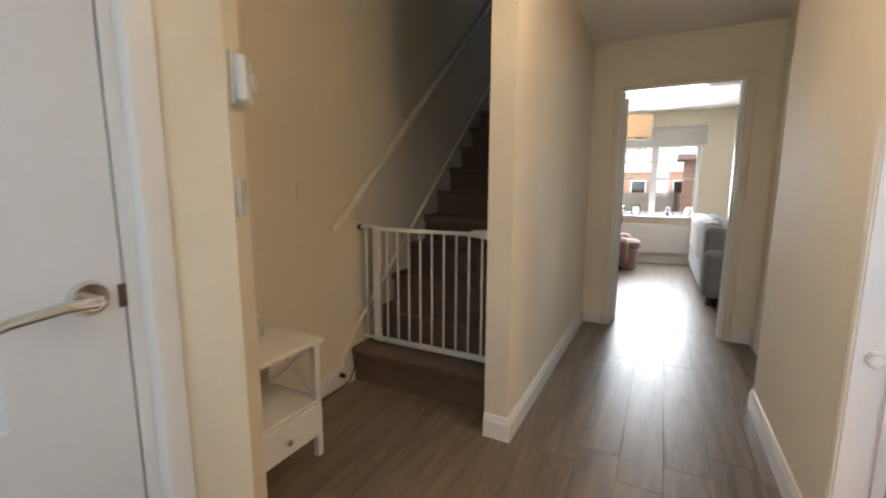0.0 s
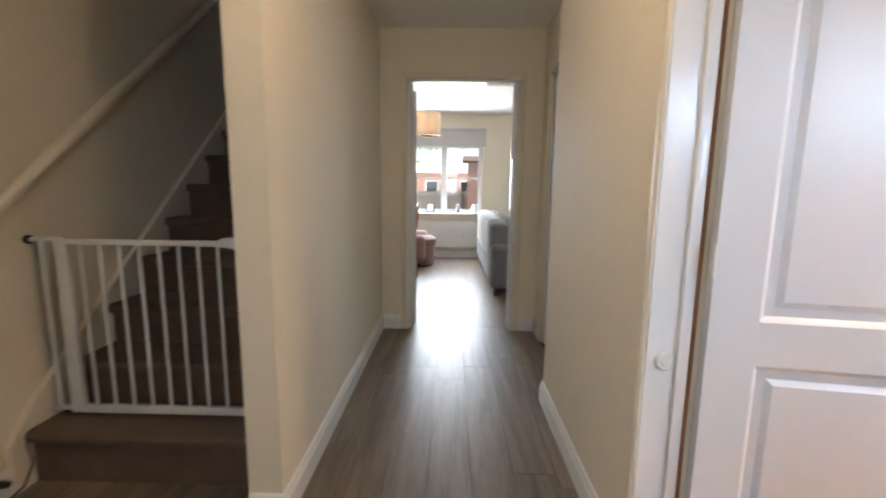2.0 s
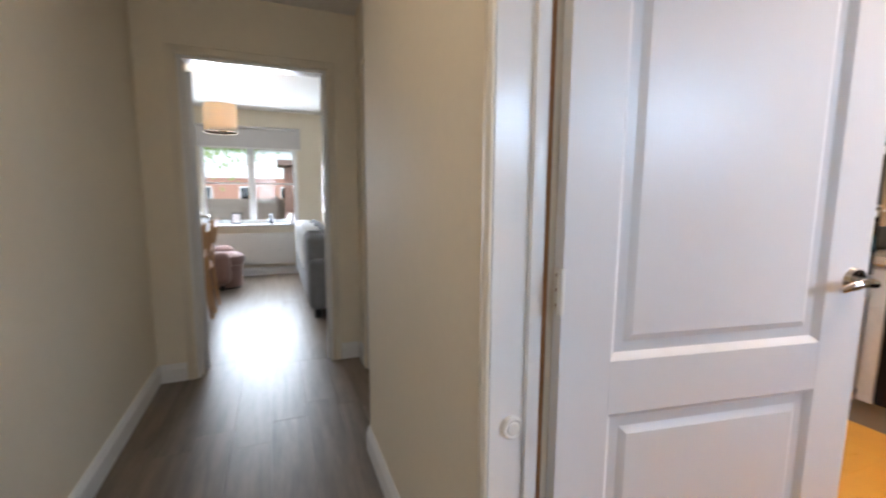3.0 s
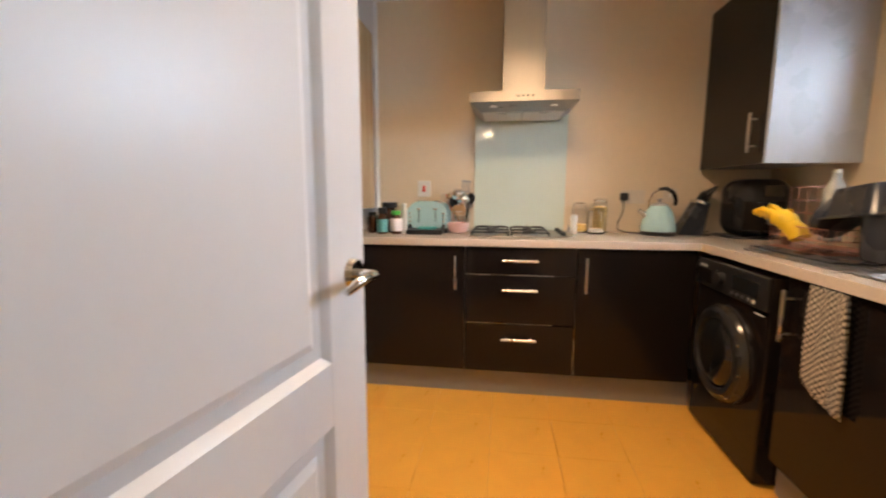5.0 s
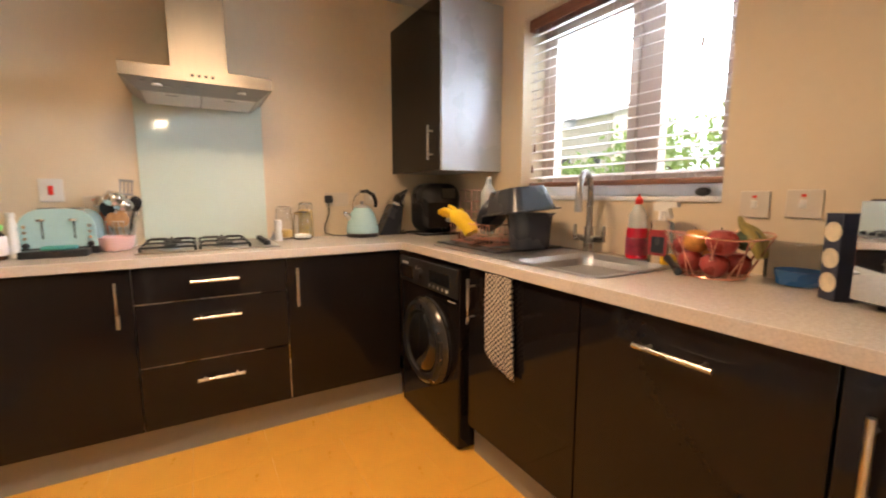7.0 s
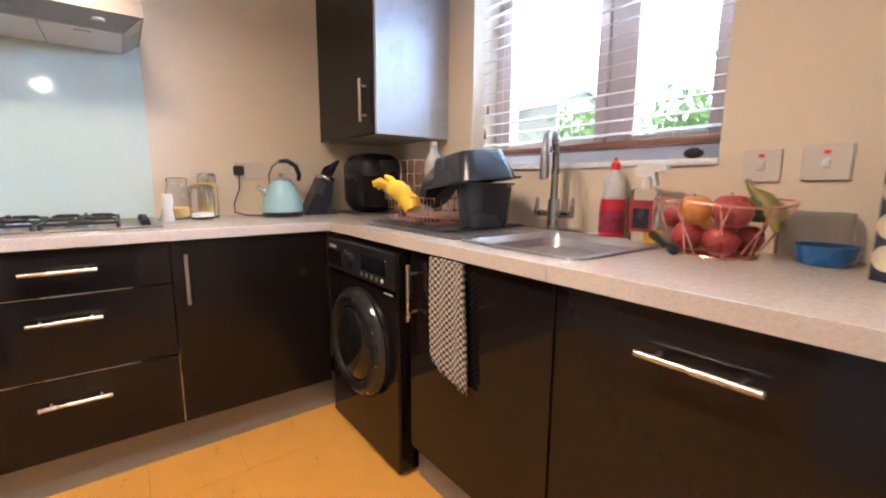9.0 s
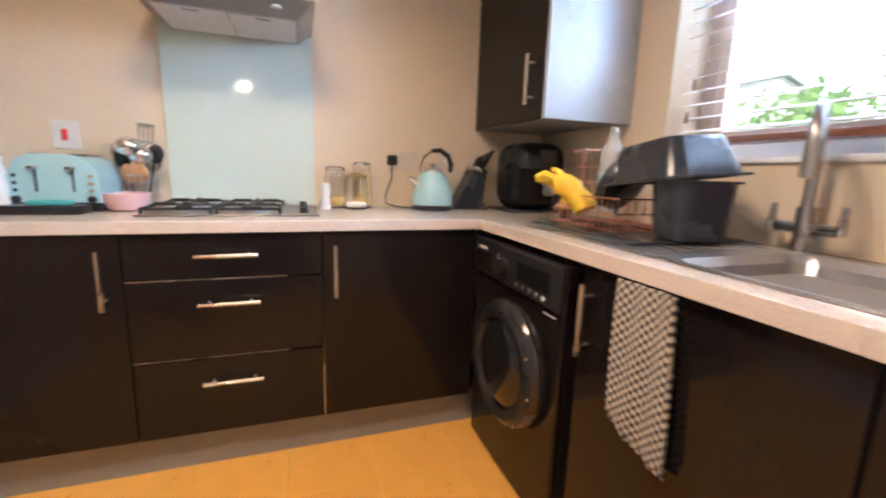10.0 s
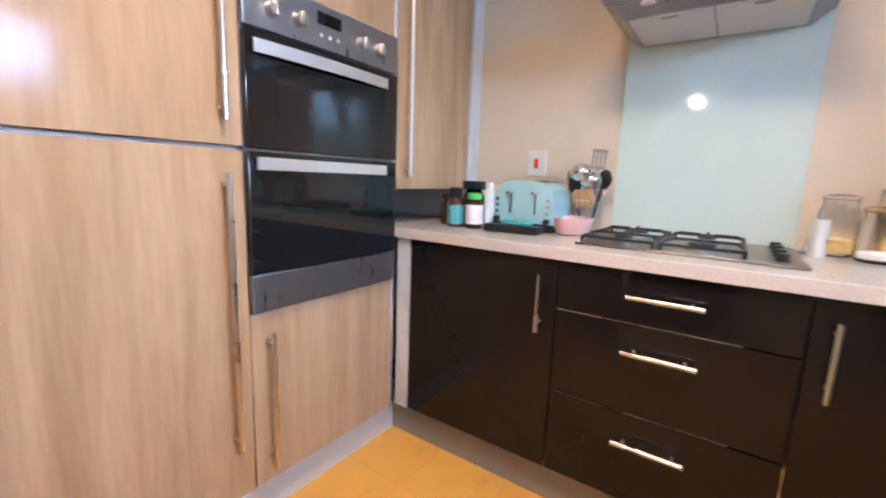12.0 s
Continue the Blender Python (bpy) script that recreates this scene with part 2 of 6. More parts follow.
M_panel = material("pale_grey_end_panel", (0.62, 0.62, 0.62), 0.35, vary=0.04, scale=4)
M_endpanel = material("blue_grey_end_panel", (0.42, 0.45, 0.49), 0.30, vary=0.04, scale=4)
M_slate = material("pale_grey_slate", (0.50, 0.50, 0.50), 0.7, vary=0.15, scale=8)
M_cloud = material("bright_overcast", (1.0, 1.0, 1.0), 1.0, emit=0.8, vary=0.05, scale=0.02, fine=0.1)
M_sunward_cloud = material("bright_overcast_near_the_sun", (0.82, 0.92, 1.0), 1.0, emit=3.5, vary=0.05, scale=0.02, fine=0.1)
M_oak = wood("pale_oak_laminate", (0.31, 0.195, 0.10), (0.48, 0.335, 0.20), "z", rough=0.10, rings=1.5, piece=0.35, coat=0.0, bump=0.03)
M_oak.node_tree.nodes["Principled BSDF"].inputs["Specular IOR Level"].default_value = 0.17
M_worktop = material("speckled_cream_worktop", (0.56, 0.50, 0.44), 0.17, vary=0.16, scale=160, fine=420, bump=0.02, bump_scale=300)
M_steel = material("brushed_steel", (0.38, 0.34, 0.29), 0.42, 1.0, vary=0.03, scale=8, fine=80, stretch=(1, 8, 0.6), aniso=0.7, rough_vary=0.004)
M_steel.node_tree.nodes["Principled BSDF"].inputs["Anisotropic Rotation"].default_value = 0.25
M_sinksteel = material("satin_sink_steel", (0.46, 0.46, 0.47), 0.34, 1.0, vary=0.05, scale=5, fine=200, rough_vary=0.04)
M_chrome = material("polished_chrome", (0.75, 0.74, 0.72), 0.10, 1.0, vary=0.03, rough_vary=0.03)
M_nickel = material("satin_nickel", (0.66, 0.63, 0.58), 0.30, 1.0, vary=0.05)
M_ovenglass = material("black_oven_glass", (0.008, 0.009, 0.010), 0.05, vary=0.05, rough_vary=0.02, coat=0.3)
M_ovenbar = material("satin_bright_steel", (0.78, 0.77, 0.75), 0.36, 0.85, vary=0.03, rough_vary=0.02)
M_darksteel = material("grey_steel_fascia", (0.34, 0.34, 0.35), 0.34, 0.9, vary=0.06, stretch=(10, 1, 1))
M_splash = material("pale_mint_back_painted_glass", (0.60, 0.70, 0.63), 0.07, vary=0.02, rough_vary=0.02, coat=0.5)
M_blackplastic = material("black_plastic", (0.016, 0.016, 0.018), 0.32, vary=0.12, bump=0.04)
M_iron = material("black_cast_iron", (0.015, 0.015, 0.016), 0.5, vary=0.2, bump=0.2)
M_plate = material("cream_tinted_plate", (0.62, 0.55, 0.46), 0.35, vary=0.03)
M_white = material("white_plastic", (0.70, 0.69, 0.66), 0.3, vary=0.03)
M_red = material("red_plastic", (0.65, 0.03, 0.02), 0.35)
M_dark = material("dark_void_paint", (0.05, 0.045, 0.04), 0.8)
M_teal = material("pale_teal_enamel", (0.37, 0.58, 0.61), 0.22, vary=0.05, coat=0.4)
M_pink = material("pale_pink_ceramic", (0.72, 0.45, 0.42), 0.35, vary=0.05)
M_yellow = material("yellow_rubber", (0.80, 0.52, 0.02), 0.45, vary=0.08, bump=0.1)
M_copper = material("rose_copper_wire", (0.80, 0.42, 0.33), 0.28, 1.0, vary=0.05)
M_roaster = material("dark_grey_enamel_tin", (0.030, 0.035, 0.046), 0.27, vary=0.12, bump=0.05)
M_clear = glass("clear_glass")
M_pane = glass("window_glass")
M_soap = material("red_washing_up_liquid", (0.45, 0.01, 0.03), 0.12, vary=0.03, coat=0.4)
M_upvc = material("wood_brown_window_frame", (0.58, 0.47, 0.41), 0.4, vary=0.1, scale=8, stretch=(1, 1, 0.2))
M_whiteupvc = material("white_window_frame", (0.80, 0.80, 0.80), 0.3, vary=0.02)
M_slat = glowing_through("pale_blind_slat", (0.78, 0.73, 0.70), 0.12)
M_shade = glowing_through("pale_lamp_shade", (0.86, 0.80, 0.74), 0.25)
M_smoked = material("smoked_chrome", (0.16, 0.155, 0.15), 0.22, 1.0, vary=0.04)
M_rail = wood("brown_blind_rail", (0.16, 0.07, 0.045), (0.28, 0.13, 0.085), "x", rough=0.35)
M_bare = wood("bare_orange_brown_timber", (0.20, 0.085, 0.030), (0.33, 0.15, 0.055), "z", rough=0.6)
M_tap = material("dull_brushed_tap_steel", (0.40, 0.385, 0.365), 0.30, 1.0, vary=0.05)
M_sofa = material("grey_woven_upholstery", (0.17, 0.17, 0.18), 0.9, vary=0.14, scale=10, fine=220, bump=0.4, bump_scale=300, spec=0.2, sheen=0.3)
M_throw = material("white_cotton_throw", (0.76, 0.75, 0.73), 0.9, vary=0.08, bump=0.3, bump_scale=90, spec=0.2)
M_brown = material("dusty_brown_upholstery", (0.24, 0.15, 0.13), 0.85, vary=0.14, fine=160, bump=0.3, spec=0.2, sheen=0.3)
M_chair = wood("honey_beech_chair", (0.30, 0.15, 0.06), (0.50, 0.29, 0.14), "z", rough=0.35)
M_blind = material("grey_roller_blind", (0.50, 0.48, 0.46), 0.8, vary=0.05, fine=200)
M_radiator = material("white_radiator_enamel", (0.72, 0.70, 0.66), 0.35, vary=0.03)
M_brick = material("red_brick", (0.42, 0.22, 0.16), 0.85, vary=0.3, scale=14, fine=60, bump=0.4, piece=0.5)
M_fence = wood("weathered_fence_board", (0.09, 0.075, 0.065), (0.21, 0.18, 0.155), "x", rough=0.8, piece=1.0, bump=0.4)
M_roof = material("brown_roof_tile", (0.20, 0.14, 0.12), 0.85, vary=0.25, scale=10, piece=0.4)
M_render_wall = material("cream_house_render", (0.74, 0.66, 0.55), 0.85, vary=0.08, bump=0.2)
M_grass = material("lawn_grass", (0.075, 0.12, 0.035), 0.95, vary=0.3, scale=3, fine=80, bump=0.6, spec=0.2)
M_leaf = glowing_through("green_leaves", (0.30, 0.42, 0.13), 0.6)
M_bark = material("grey_brown_bark", (0.12, 0.09, 0.065), 0.9, vary=0.3, bump=0.8, bump_scale=30)
M_gold = material("gold_shade_lining", (0.75, 0.42, 0.08), 0.3, 0.8, vary=0.05)
M_bulb = material("glowing_bulb", (1.0, 0.60, 0.22), 0.4, emit=30.0)
M_hallbulb = material("bright_hall_bulb", (1.0, 0.82, 0.58), 0.4, emit=7.0)
M_lampglass = material("lit_lamp_diffuser", (1.0, 0.80, 0.55), 0.5, emit=6.0)
M_blue = material("blue_plastic", (0.03, 0.12, 0.30), 0.3)
M_plantpot = material("white_glazed_pot", (0.75, 0.73, 0.68), 0.3)

# ---- structure ----
HC = 2.42          # ceiling height
HALL_L, HALL_R, HALL_END = -4.146, -3.035, 4.42


def wall(name, boxes, mat, label):
    bm = bm_new()
    for b in boxes:
        cube(bm, *b)
    return solid(name, bm, mat, label, "wall", "structure")


floor_base = solid("floor", box(-6.3, 0.12, -0.32, 8.5, -0.12, -0.012), M_dark, "dark sub-floor under planks and vinyl", "floor", "structure")
wall("wall_hall_stair_side", [(-4.267, HALL_L, 2.30, 4.42, 0, 4.8)], M_wall, "cream painted wall between stairs and hallway")
wall("wall_hall_end", [(-5.35, -3.925, 4.42, 4.54, 0, 1.6), (-4.267, -3.925, 4.42, 4.54, 1.6, HC), (-3.05, -1.2, 4.42, 4.54, 0, HC), (-3.925, -3.05, 4.42, 4.54, 2.04, HC)], M_wall, "cream painted wall with doorway to the living room")
wall("wall_hall_kitchen", [(HALL_R, -2.925, 0.0, 1.27, 0, HC), (HALL_R, -2.925, 2.09, 3.22, 0, HC), (HALL_R, -2.925, 1.27, 2.09, 2.03, HC)], M_wall, "cream painted wall with doorway to the kitchen")
wall("wall_recess", [(-2.925, -0.02, 3.10, 3.22, 0, HC), (-2.85, -2.72, 3.22, 3.40, 0, HC), (-2.85, -2.72, 4.17, 4.42, 0, HC), (-2.85, -2.72, 3.40, 4.17, 2.03, HC)], M_wall, "cream painted recess wall with a side doorway")
wall("wall_kitchen_hob", [(-0.02, 0.12, -0.30, 3.22, 0, HC)], M_kwall, "warm cream wall behind the hob")
WX0, WX1, WZ0, WZ1 = -1.93, -0.875, 1.145, 2.10
wall("wall_front", [(WX1, -0.02, -0.30, 0, 0, HC), (-3.2, WX0, -0.30, 0, 0, HC), (WX0, WX1, -0.30, 0, 0, WZ0), (WX0, WX1, -0.30, 0, WZ1, HC),
                    (-4.47, -4.1, -0.30, 0, 0, HC), (-4.1, -3.2, -0.30, 0, 2.03, HC)], M_kwall, "cream front wall with kitchen window and front door opening")
wall("wall_hall_west", [(-4.47, -4.37, 0, 0.04, 0, HC), (-4.47, -4.37, 0.885, 1.08, 0, HC), (-4.47, -4.37, 0.04, 0.885, 2.0, HC)], M_wall, "cream painted wall with a white door")
bm = prism(bm_new(), [(-4.37, 1.08), (-4.485, 1.206), (-5.25, 1.206), (-5.25, 1.08)], "z", 0, HC)
solid("wall_angled_corner", bm, M_wall, "cream angled wall corner with switches", "wall", "structure")
wall("wall_stair_left", [(-5.35, -5.25, 1.0, 6.2, 0, 4.8)], M_wall, "cream painted wall along the stairs")
wall("wall_stair_top", [(-5.35, -4.146, 6.1, 6.2, 1.6, 4.8), (-4.267, -4.146, 4.54, 6.1, 1.6, 4.8), (-5.25, -4.267, 4.42, 6.1, 1.55, 1.6), (-5.35, -4.146, 2.20, 2.30, HC, 4.8)], M_wall, "cream painted upper stairwell wall")
wall("wall_living", [(-6.3, -6.2, 4.42, 8.5, 0, HC), (-1.3, -1.2, 4.54, 8.5, 0, HC), (-6.2, -5.35, 4.42, 4.54, 0, HC)], M_wall, "cream painted living room walls")
LX0, LX1, LZ0, LZ1 = -4.38, -3.055, 0.77, 2.12
wall("wall_living_window", [(-6.2, LX0, 8.20, 8.50, 0, HC), (LX1, -1.3, 8.20, 8.50, 0, HC), (LX0, LX1, 8.20, 8.50, 0, LZ0), (LX0, LX1, 8.20, 8.50, LZ1, HC)], M_wall, "cream living room wall with wide window")
bm = bm_new()
for b in [(-4.267, -2.72, -0.3, 4.42, HC, HC + .1), (-5.35, -4.267, -0.3, 2.30, HC, HC + .1), (-2.72, 0.12, -0.3, 3.22, HC, HC + .1), (-2.72, -1.2, 3.22, 4.42, HC, HC + .1)]:
    cube(bm, *b)
solid("ceiling", bm, M_ceiling, "white painted ceiling of hallway and kitchen", "ceiling", "structure")
bm = bm_new()
for b in [(-4.146, -1.2, 4.42, 8.5, HC, HC + .1), (-6.3, -5.35, 4.42, 8.5, HC, HC + .1), (-5.35, -4.146, 6.2, 8.5, HC, HC + .1)]:
    cube(bm, *b)
solid("ceiling_living", bm, M_ceiling, "white painted living room ceiling", "ceiling", "structure")
solid("ceiling_stairwell", box(-5.35, -4.146, 2.2, 6.2, 4.8, 4.9), M_ceiling, "white painted stairwell ceiling", "ceiling", "structure")


# ---- doors, frames and skirting ----
def door_leaf(parent, w, h, t, panels, m):
    """Stiles, rails and moulded panels of a door leaf."""
    x0, x1 = panels[0][0], panels[0][1]
    part("stile", cube(bm_new(), 0, x0, -t, 0, 0, h, 0.001, 1, m=m), M_door, parent)
    part("stile", cube(bm_new(), x1, w, -t, 0, 0, h, 0.001, 1, m=m), M_door, parent)
    z = 0
    for _, _, za, zb in panels + [(0, 0, h, h)]:
        part("rail", cube(bm_new(), x0 - 0.0005, x1 + 0.0005, -t + 0.0002, -0.0002, z, za, 0.0006, 1, m=m), M_door, parent)
        z = zb
    for _, _, za, zb in panels:
        bm = bm_new()
        loops = []
        for y, s in ((-t, 1), (0.0, -1)):
            half = []
            for inset, depth in ((0, 0.0004), (0.004, 0.003), (0.014, 0.0125), (0.036, 0.0125), (0.052, 0.005)):
                half.append([bm.verts.new(m @ Vector((p, y + s * depth, q))) for p, q in
                             ((x0 + inset, za + inset), (x1 - inset, za + inset), (x1 - inset, zb - inset), (x0 + inset, zb - inset))])
            loops.append(half)
        rings = list(reversed(loops[0])) + loops[1]
        for p, q in zip(rings, rings[1:]):
            for i in range(4):
                bm.faces.new((p[i], p[(i + 1) % 4], q[(i + 1) % 4], q[i]))
        bm.faces.new(rings[0])
        bm.faces.new(list(reversed(rings[-1])))
        part("panel", bm, M_door, parent, sharp=12)


def lever(parent, m, u, z, t, toward, sides=(1, -1), long=0.115):
    for s in sides:
        y = -t if s > 0 else 0.0
        o = -s
        handle = part("door_handle", rod(bm_new(), m @ Vector((u, y, z)), m @ Vector((u, y + o * 0.011, z)), 0.030, 0.025, 28), M_chrome, parent, "polished chrome lever handle on round rose")
        bm = bm_new()
        pts = [(u, y + o * 0.005, z), (u, y + o * 0.038, z), (u + toward * 0.012, y + o * 0.050, z), (u + toward * 0.05, y + o * 0.054, z + 0.004), (u + toward * (long - 0.02), y + o * 0.050, z - 0.004), (u + toward * long, y + o * 0.044, z - 0.014)]
        tube(bm, [m @ Vector(p) for p in pts], [0.009, 0.009, 0.010, 0.0095, 0.0085, 0.006], 12)
        part("lever", bm, M_chrome, handle)


def casing(name, m, w, h, width, depth, label):
    """Moulded architrave round an opening of w x h, on the face y = 0 of m, standing out to -y."""
    th = thing(name, label, "door frame", m.translation, kind="structure")
    prof = [(0, 0), (0, -0.006), (0.008, -depth), (width * 0.45, -depth), (width * 0.6, -depth * 0.75), (width - 0.006, -depth * 0.55), (width, 0)]
    for side in ("left", "right", "head"):
        bm = bm_new()
        ring0, ring1 = [], []
        for a, d in prof:
            if side == "left":
                p, q = (-a, d, 0), (-a, d, h + a)
            elif side == "right":
                p, q = (w + a, d, 0), (w + a, d, h + a)
            else:
                p, q = (-a, d, h + a), (w + a, d, h + a)
            ring0.append(bm.verts.new(m @ Vector(p)))
            ring1.append(bm.verts.new(m @ Vector(q)))
        n = len(prof)
        for i in range(n):
            bm.faces.new((ring0[i], ring0[(i + 1) % n], ring1[(i + 1) % n], ring1[i]))
        bm.faces.new(ring0)
        bm.faces.new(list(reversed(ring1)))
        part("architrave", bm, M_gloss if "west" in name else M_creamgloss, th)
    return th


def lining(th, m, w, h, depth, stop_at):
    """Jamb lining with a door stop, inside an opening whose near face is y = 0 of m."""
    for x0, x1 in ((0, 0.022), (w - 0.022, w)):
        part("jamb", cube(bm_new(), x0, x1, 0.001, depth - 0.001, 0, h, 0.002, m=m), M_gloss, th)
    part("head_jamb", cube(bm_new(), 0.022, w - 0.022, 0.001, depth - 0.001, h - 0.022, h, 0.002, m=m), M_gloss, th)
    for x0, x1 in ((0.022, 0.034), (w - 0.034, w - 0.022)):
        part("door_stop", cube(bm_new(), x0, x1, stop_at, stop_at + 0.03, 0, h - 0.022, 0.002, m=m), M_gloss, th)


# kitchen doorway: x of m runs towards -y of the world
mk = Matrix.Translation((HALL_R, 2.09, 0)) @ pose(0, 0, 0, 0, 0, -90)
fr = casing("door_frame_kitchen", mk @ Matrix.Translation((0.02, 0, 0)), 0.78, 2.01, 0.036, 0.012, "white gloss door frame between hallway and kitchen")
lining(fr, mk, 0.82, 2.03, 0.11, 0.080)
part("hinge_rebate", cube(bm_new(), 0.001, 0.026, 0.1105, 0.126, 0, 2.0, m=mk), M_bare, fr, "bare brown timber behind the hinges")
# Cream block added in the hinge gap to stand for the door's edge.
part("rebate_bead", cube(bm_new(), 0.001, 0.026, 0.1265, 0.150, 0, 2.0, m=mk), M_creamgloss, fr)
mk2 = Matrix.Translation((-2.925, 1.27, 0)) @ pose(0, 0, 0, 0, 0, 90)
casing("door_frame_kitchen_inside", mk2, 0.82, 2.03, 0.06, 0.015, "white gloss architrave on the kitchen side of the doorway")
# living room doorway
ml = Matrix.Translation((-3.925, HALL_END, 0))
fr = casing("door_frame_living", ml, 0.875, 2.04, 0.055, 0.016, "white painted door frame to the living room")
lining(fr, ml, 0.875, 2.04, 0.12, 0.05)
# recess doorway
mr = Matrix.Translation((-2.85, 4.17, 0)) @ pose(0, 0, 0, 0, 0, -90)
fr = casing("door_frame_recess", mr, 0.77, 2.03, 0.07, 0.018, "white painted door frame in the hallway recess")
lining(fr, mr, 0.77, 2.03, 0.13, 0.05)
# west doorway
mw = Matrix.Translation((-4.37, 0.04, 0)) @ pose(0, 0, 0, 0, 0, 90)
fr = casing("door_frame_west", mw, 0.845, 2.0, 0.062, 0.018, "white gloss door frame beside the entrance")
lining(fr, mw, 0.845, 2.0, 0.10, 0.046)

PANELS = [(0.104, 0.658, 0.24, 0.742), (0.104, 0.658, 0.858, 1.86)]
PANELS_K = [(0.116, 0.670, 0.24, 0.742), (0.116, 0.670, 0.858, 1.86)]
md = Matrix.Translation((-2.897, 2.060, 0.008)) @ pose(0, 0, 0, 0, 0, -8.9)
door = thing("door_1", "white two-panel moulded door standing open into the kitchen", "door", (-2.885, 2.058, 0), kind="structure")
door_leaf(door, 0.795, 1.985, 0.035, PANELS_K, md)
lever(door, md, 0.750, 1.004, 0.035, -1, long=0.10)
for z in (0.22, 1.01, 1.76):
    bm = bm_new()
    rod(bm, md @ Vector((-0.004, -0.040, z - 0.045)), md @ Vector((-0.004, -0.040, z + 0.045)), 0.006, seg=10)
    cube(bm, -0.002, 0.0005, -0.036, -0.004, z - 0.045, z + 0.045, m=md)
    cube(bm, -0.012, -0.001, -0.0375, -0.0355, z - 0.045, z + 0.045, m=md)
    hinge = part("hinge", bm, M_white, door, "painted over white butt hinge")
    for dz in (-0.03, 0, 0.03):
        part("screw", rod(bm_new(), md @ Vector((-0.003, -0.02, z + dz)), md @ Vector((-0.0045, -0.02, z + dz)), 0.004, seg=10), M_chrome, hinge)

mdw = Matrix.Translation((-4.405, 0.066, 0.006)) @ pose(0, 0, 0, 0, 0, 90)
door = thing("door_2", "white panelled door closed beside the entrance", "door", (-4.405, 0.066, 0), kind="structure")
door_leaf(door, 0.792, 1.97, 0.035, [(0.12, 0.63, 0.24, 0.742), (0.12, 0.63, 0.858, 1.86)], mdw)
lever(door, mdw, 0.742, 1.03, 0.035, -1, sides=(1,), long=0.13)
part("latch_plate", cube(bm_new(), 0.783, 0.796, -0.0365, -0.030, 1.005, 1.045, m=mdw), M_smoked, door, "small metal latch plate")
mdl = Matrix.Translation((-3.902, 4.545, 0.008)) @ pose(0, 0, 0, 0, 0, 98.5)
door = thing("door_3", "white panelled door standing open inside the living room", "door", (-3.902, 4.545, 0), kind="structure")
door_leaf(door, 0.762, 1.97, 0.035, PANELS, mdl)
lever(door, mdl, 0.702, 1.02, 0.035, -1)
mdr = Matrix.Translation((-2.80, 4.144, 0.008)) @ pose(0, 0, 0, 0, 0, -90)
door = thing("door_4", "white door closed in the hallway recess", "door", (-2.80, 4.144, 0), kind="structure")
door_leaf(door, 0.718, 1.99, 0.035, [(0.1, 0.618, 0.24, 0.742), (0.1, 0.618, 0.858, 1.86)], mdr)
# front door behind the start, with a tall pane
fdoor = thing("door_5", "white front door with a tall obscured glass pane", "door", (-3.65, -0.1, 0), kind="structure")
bm = bm_new()
for b in [(-4.1, -3.93, 0, 2.03), (-3.37, -3.2, 0, 2.03), (-3.93, -3.37, 0, 0.9), (-3.93, -3.37, 1.9, 2.03)]:
    cube(bm, b[0], b[1], -0.16, -0.10, b[2], b[3])
part("leaf", bm, M_door, fdoor)
o = part("pane", box(-3.935, -3.365, -0.14, -0.12, 0.895, 1.905), M_pane, fdoor)
o.visible_shadow = False


def skirting(name, runs, label="white gloss skirting board"):
    """runs: (x0, y0, x1, y1, nx, ny), wall line and the way it stands out."""
    th = thing(name, label, "skirting board", (runs[0][0], runs[0][1], 0), kind="structure")
    prof = [(0, 0), (0.016, 0), (0.016, 0.085), (0.010, 0.098), (0.007, 0.112), (0, 0.118)]
    for x0, y0, x1, y1, nx, ny in runs:
        bm = bm_new()
        a = [bm.verts.new((x0 + nx * d, y0 + ny * d, z)) for d, z in prof]
        b = [bm.verts.new((x1 + nx * d, y1 + ny * d, z)) for d, z in prof]
        n = len(prof)
        for i in range(n):
            bm.faces.new((a[i], a[(i + 1) % n], b[(i + 1) % n], b[i]))
        bm.faces.new(a)
        bm.faces.new(list(reversed(b)))
        part("board", bm, M_gloss, th)
    return th


skirting("baseboard_stair_wall", [(HALL_L, 2.292, HALL_L, 4.42, 1, 0), (-4.267, 2.30, HALL_L + 0.016, 2.30, 0, -1)])
skirting("baseboard_end", [(HALL_L + .016, HALL_END, -3.982, HALL_END, 0, -1), (-2.993, HALL_END, -2.87, HALL_END, 0, -1)])
skirting("baseboard_kitchen_wall", [(HALL_R, 2.166, HALL_R, 3.236, -1, 0), (HALL_R, 0.0, HALL_R, 1.194, -1, 0), (HALL_R, 3.22, -2.85, 3.22, 0, 1)])
skirting("baseboard_recess", [(-2.85, 3.236, -2.85, 3.32, -1, 0), (-2.85, 4.242, -2.85, 4.42, -1, 0)])
skirting("baseboard_left", [(-5.25, 1.206, -5.25, 2.40, 1, 0), (-4.485, 1.206, -5.25, 1.206, 0, 1), (-4.37, 1.08, -4.485, 1.206, 0.74, 0.67), (-4.37, 0.95, -4.37, 1.08, 1, 0)])
skirting("baseboard_living", [(-6.2, 8.20, -1.3, 8.20, 0, -1)])

# jamb disc on the kitchen door lining
bm = lathe(bm_new(), (0, 0, 0), [(0.024, 0), (0.024, 0.010), (0.020, 0.014), (0.015, 0.012), (0.012, 0.015), (0.0, 0.016)], 24)
bm.transform(Matrix.Translation((-2.985, 2.0675, 0.735)) @ pose(0, 0, 0, 90, 0, 0))
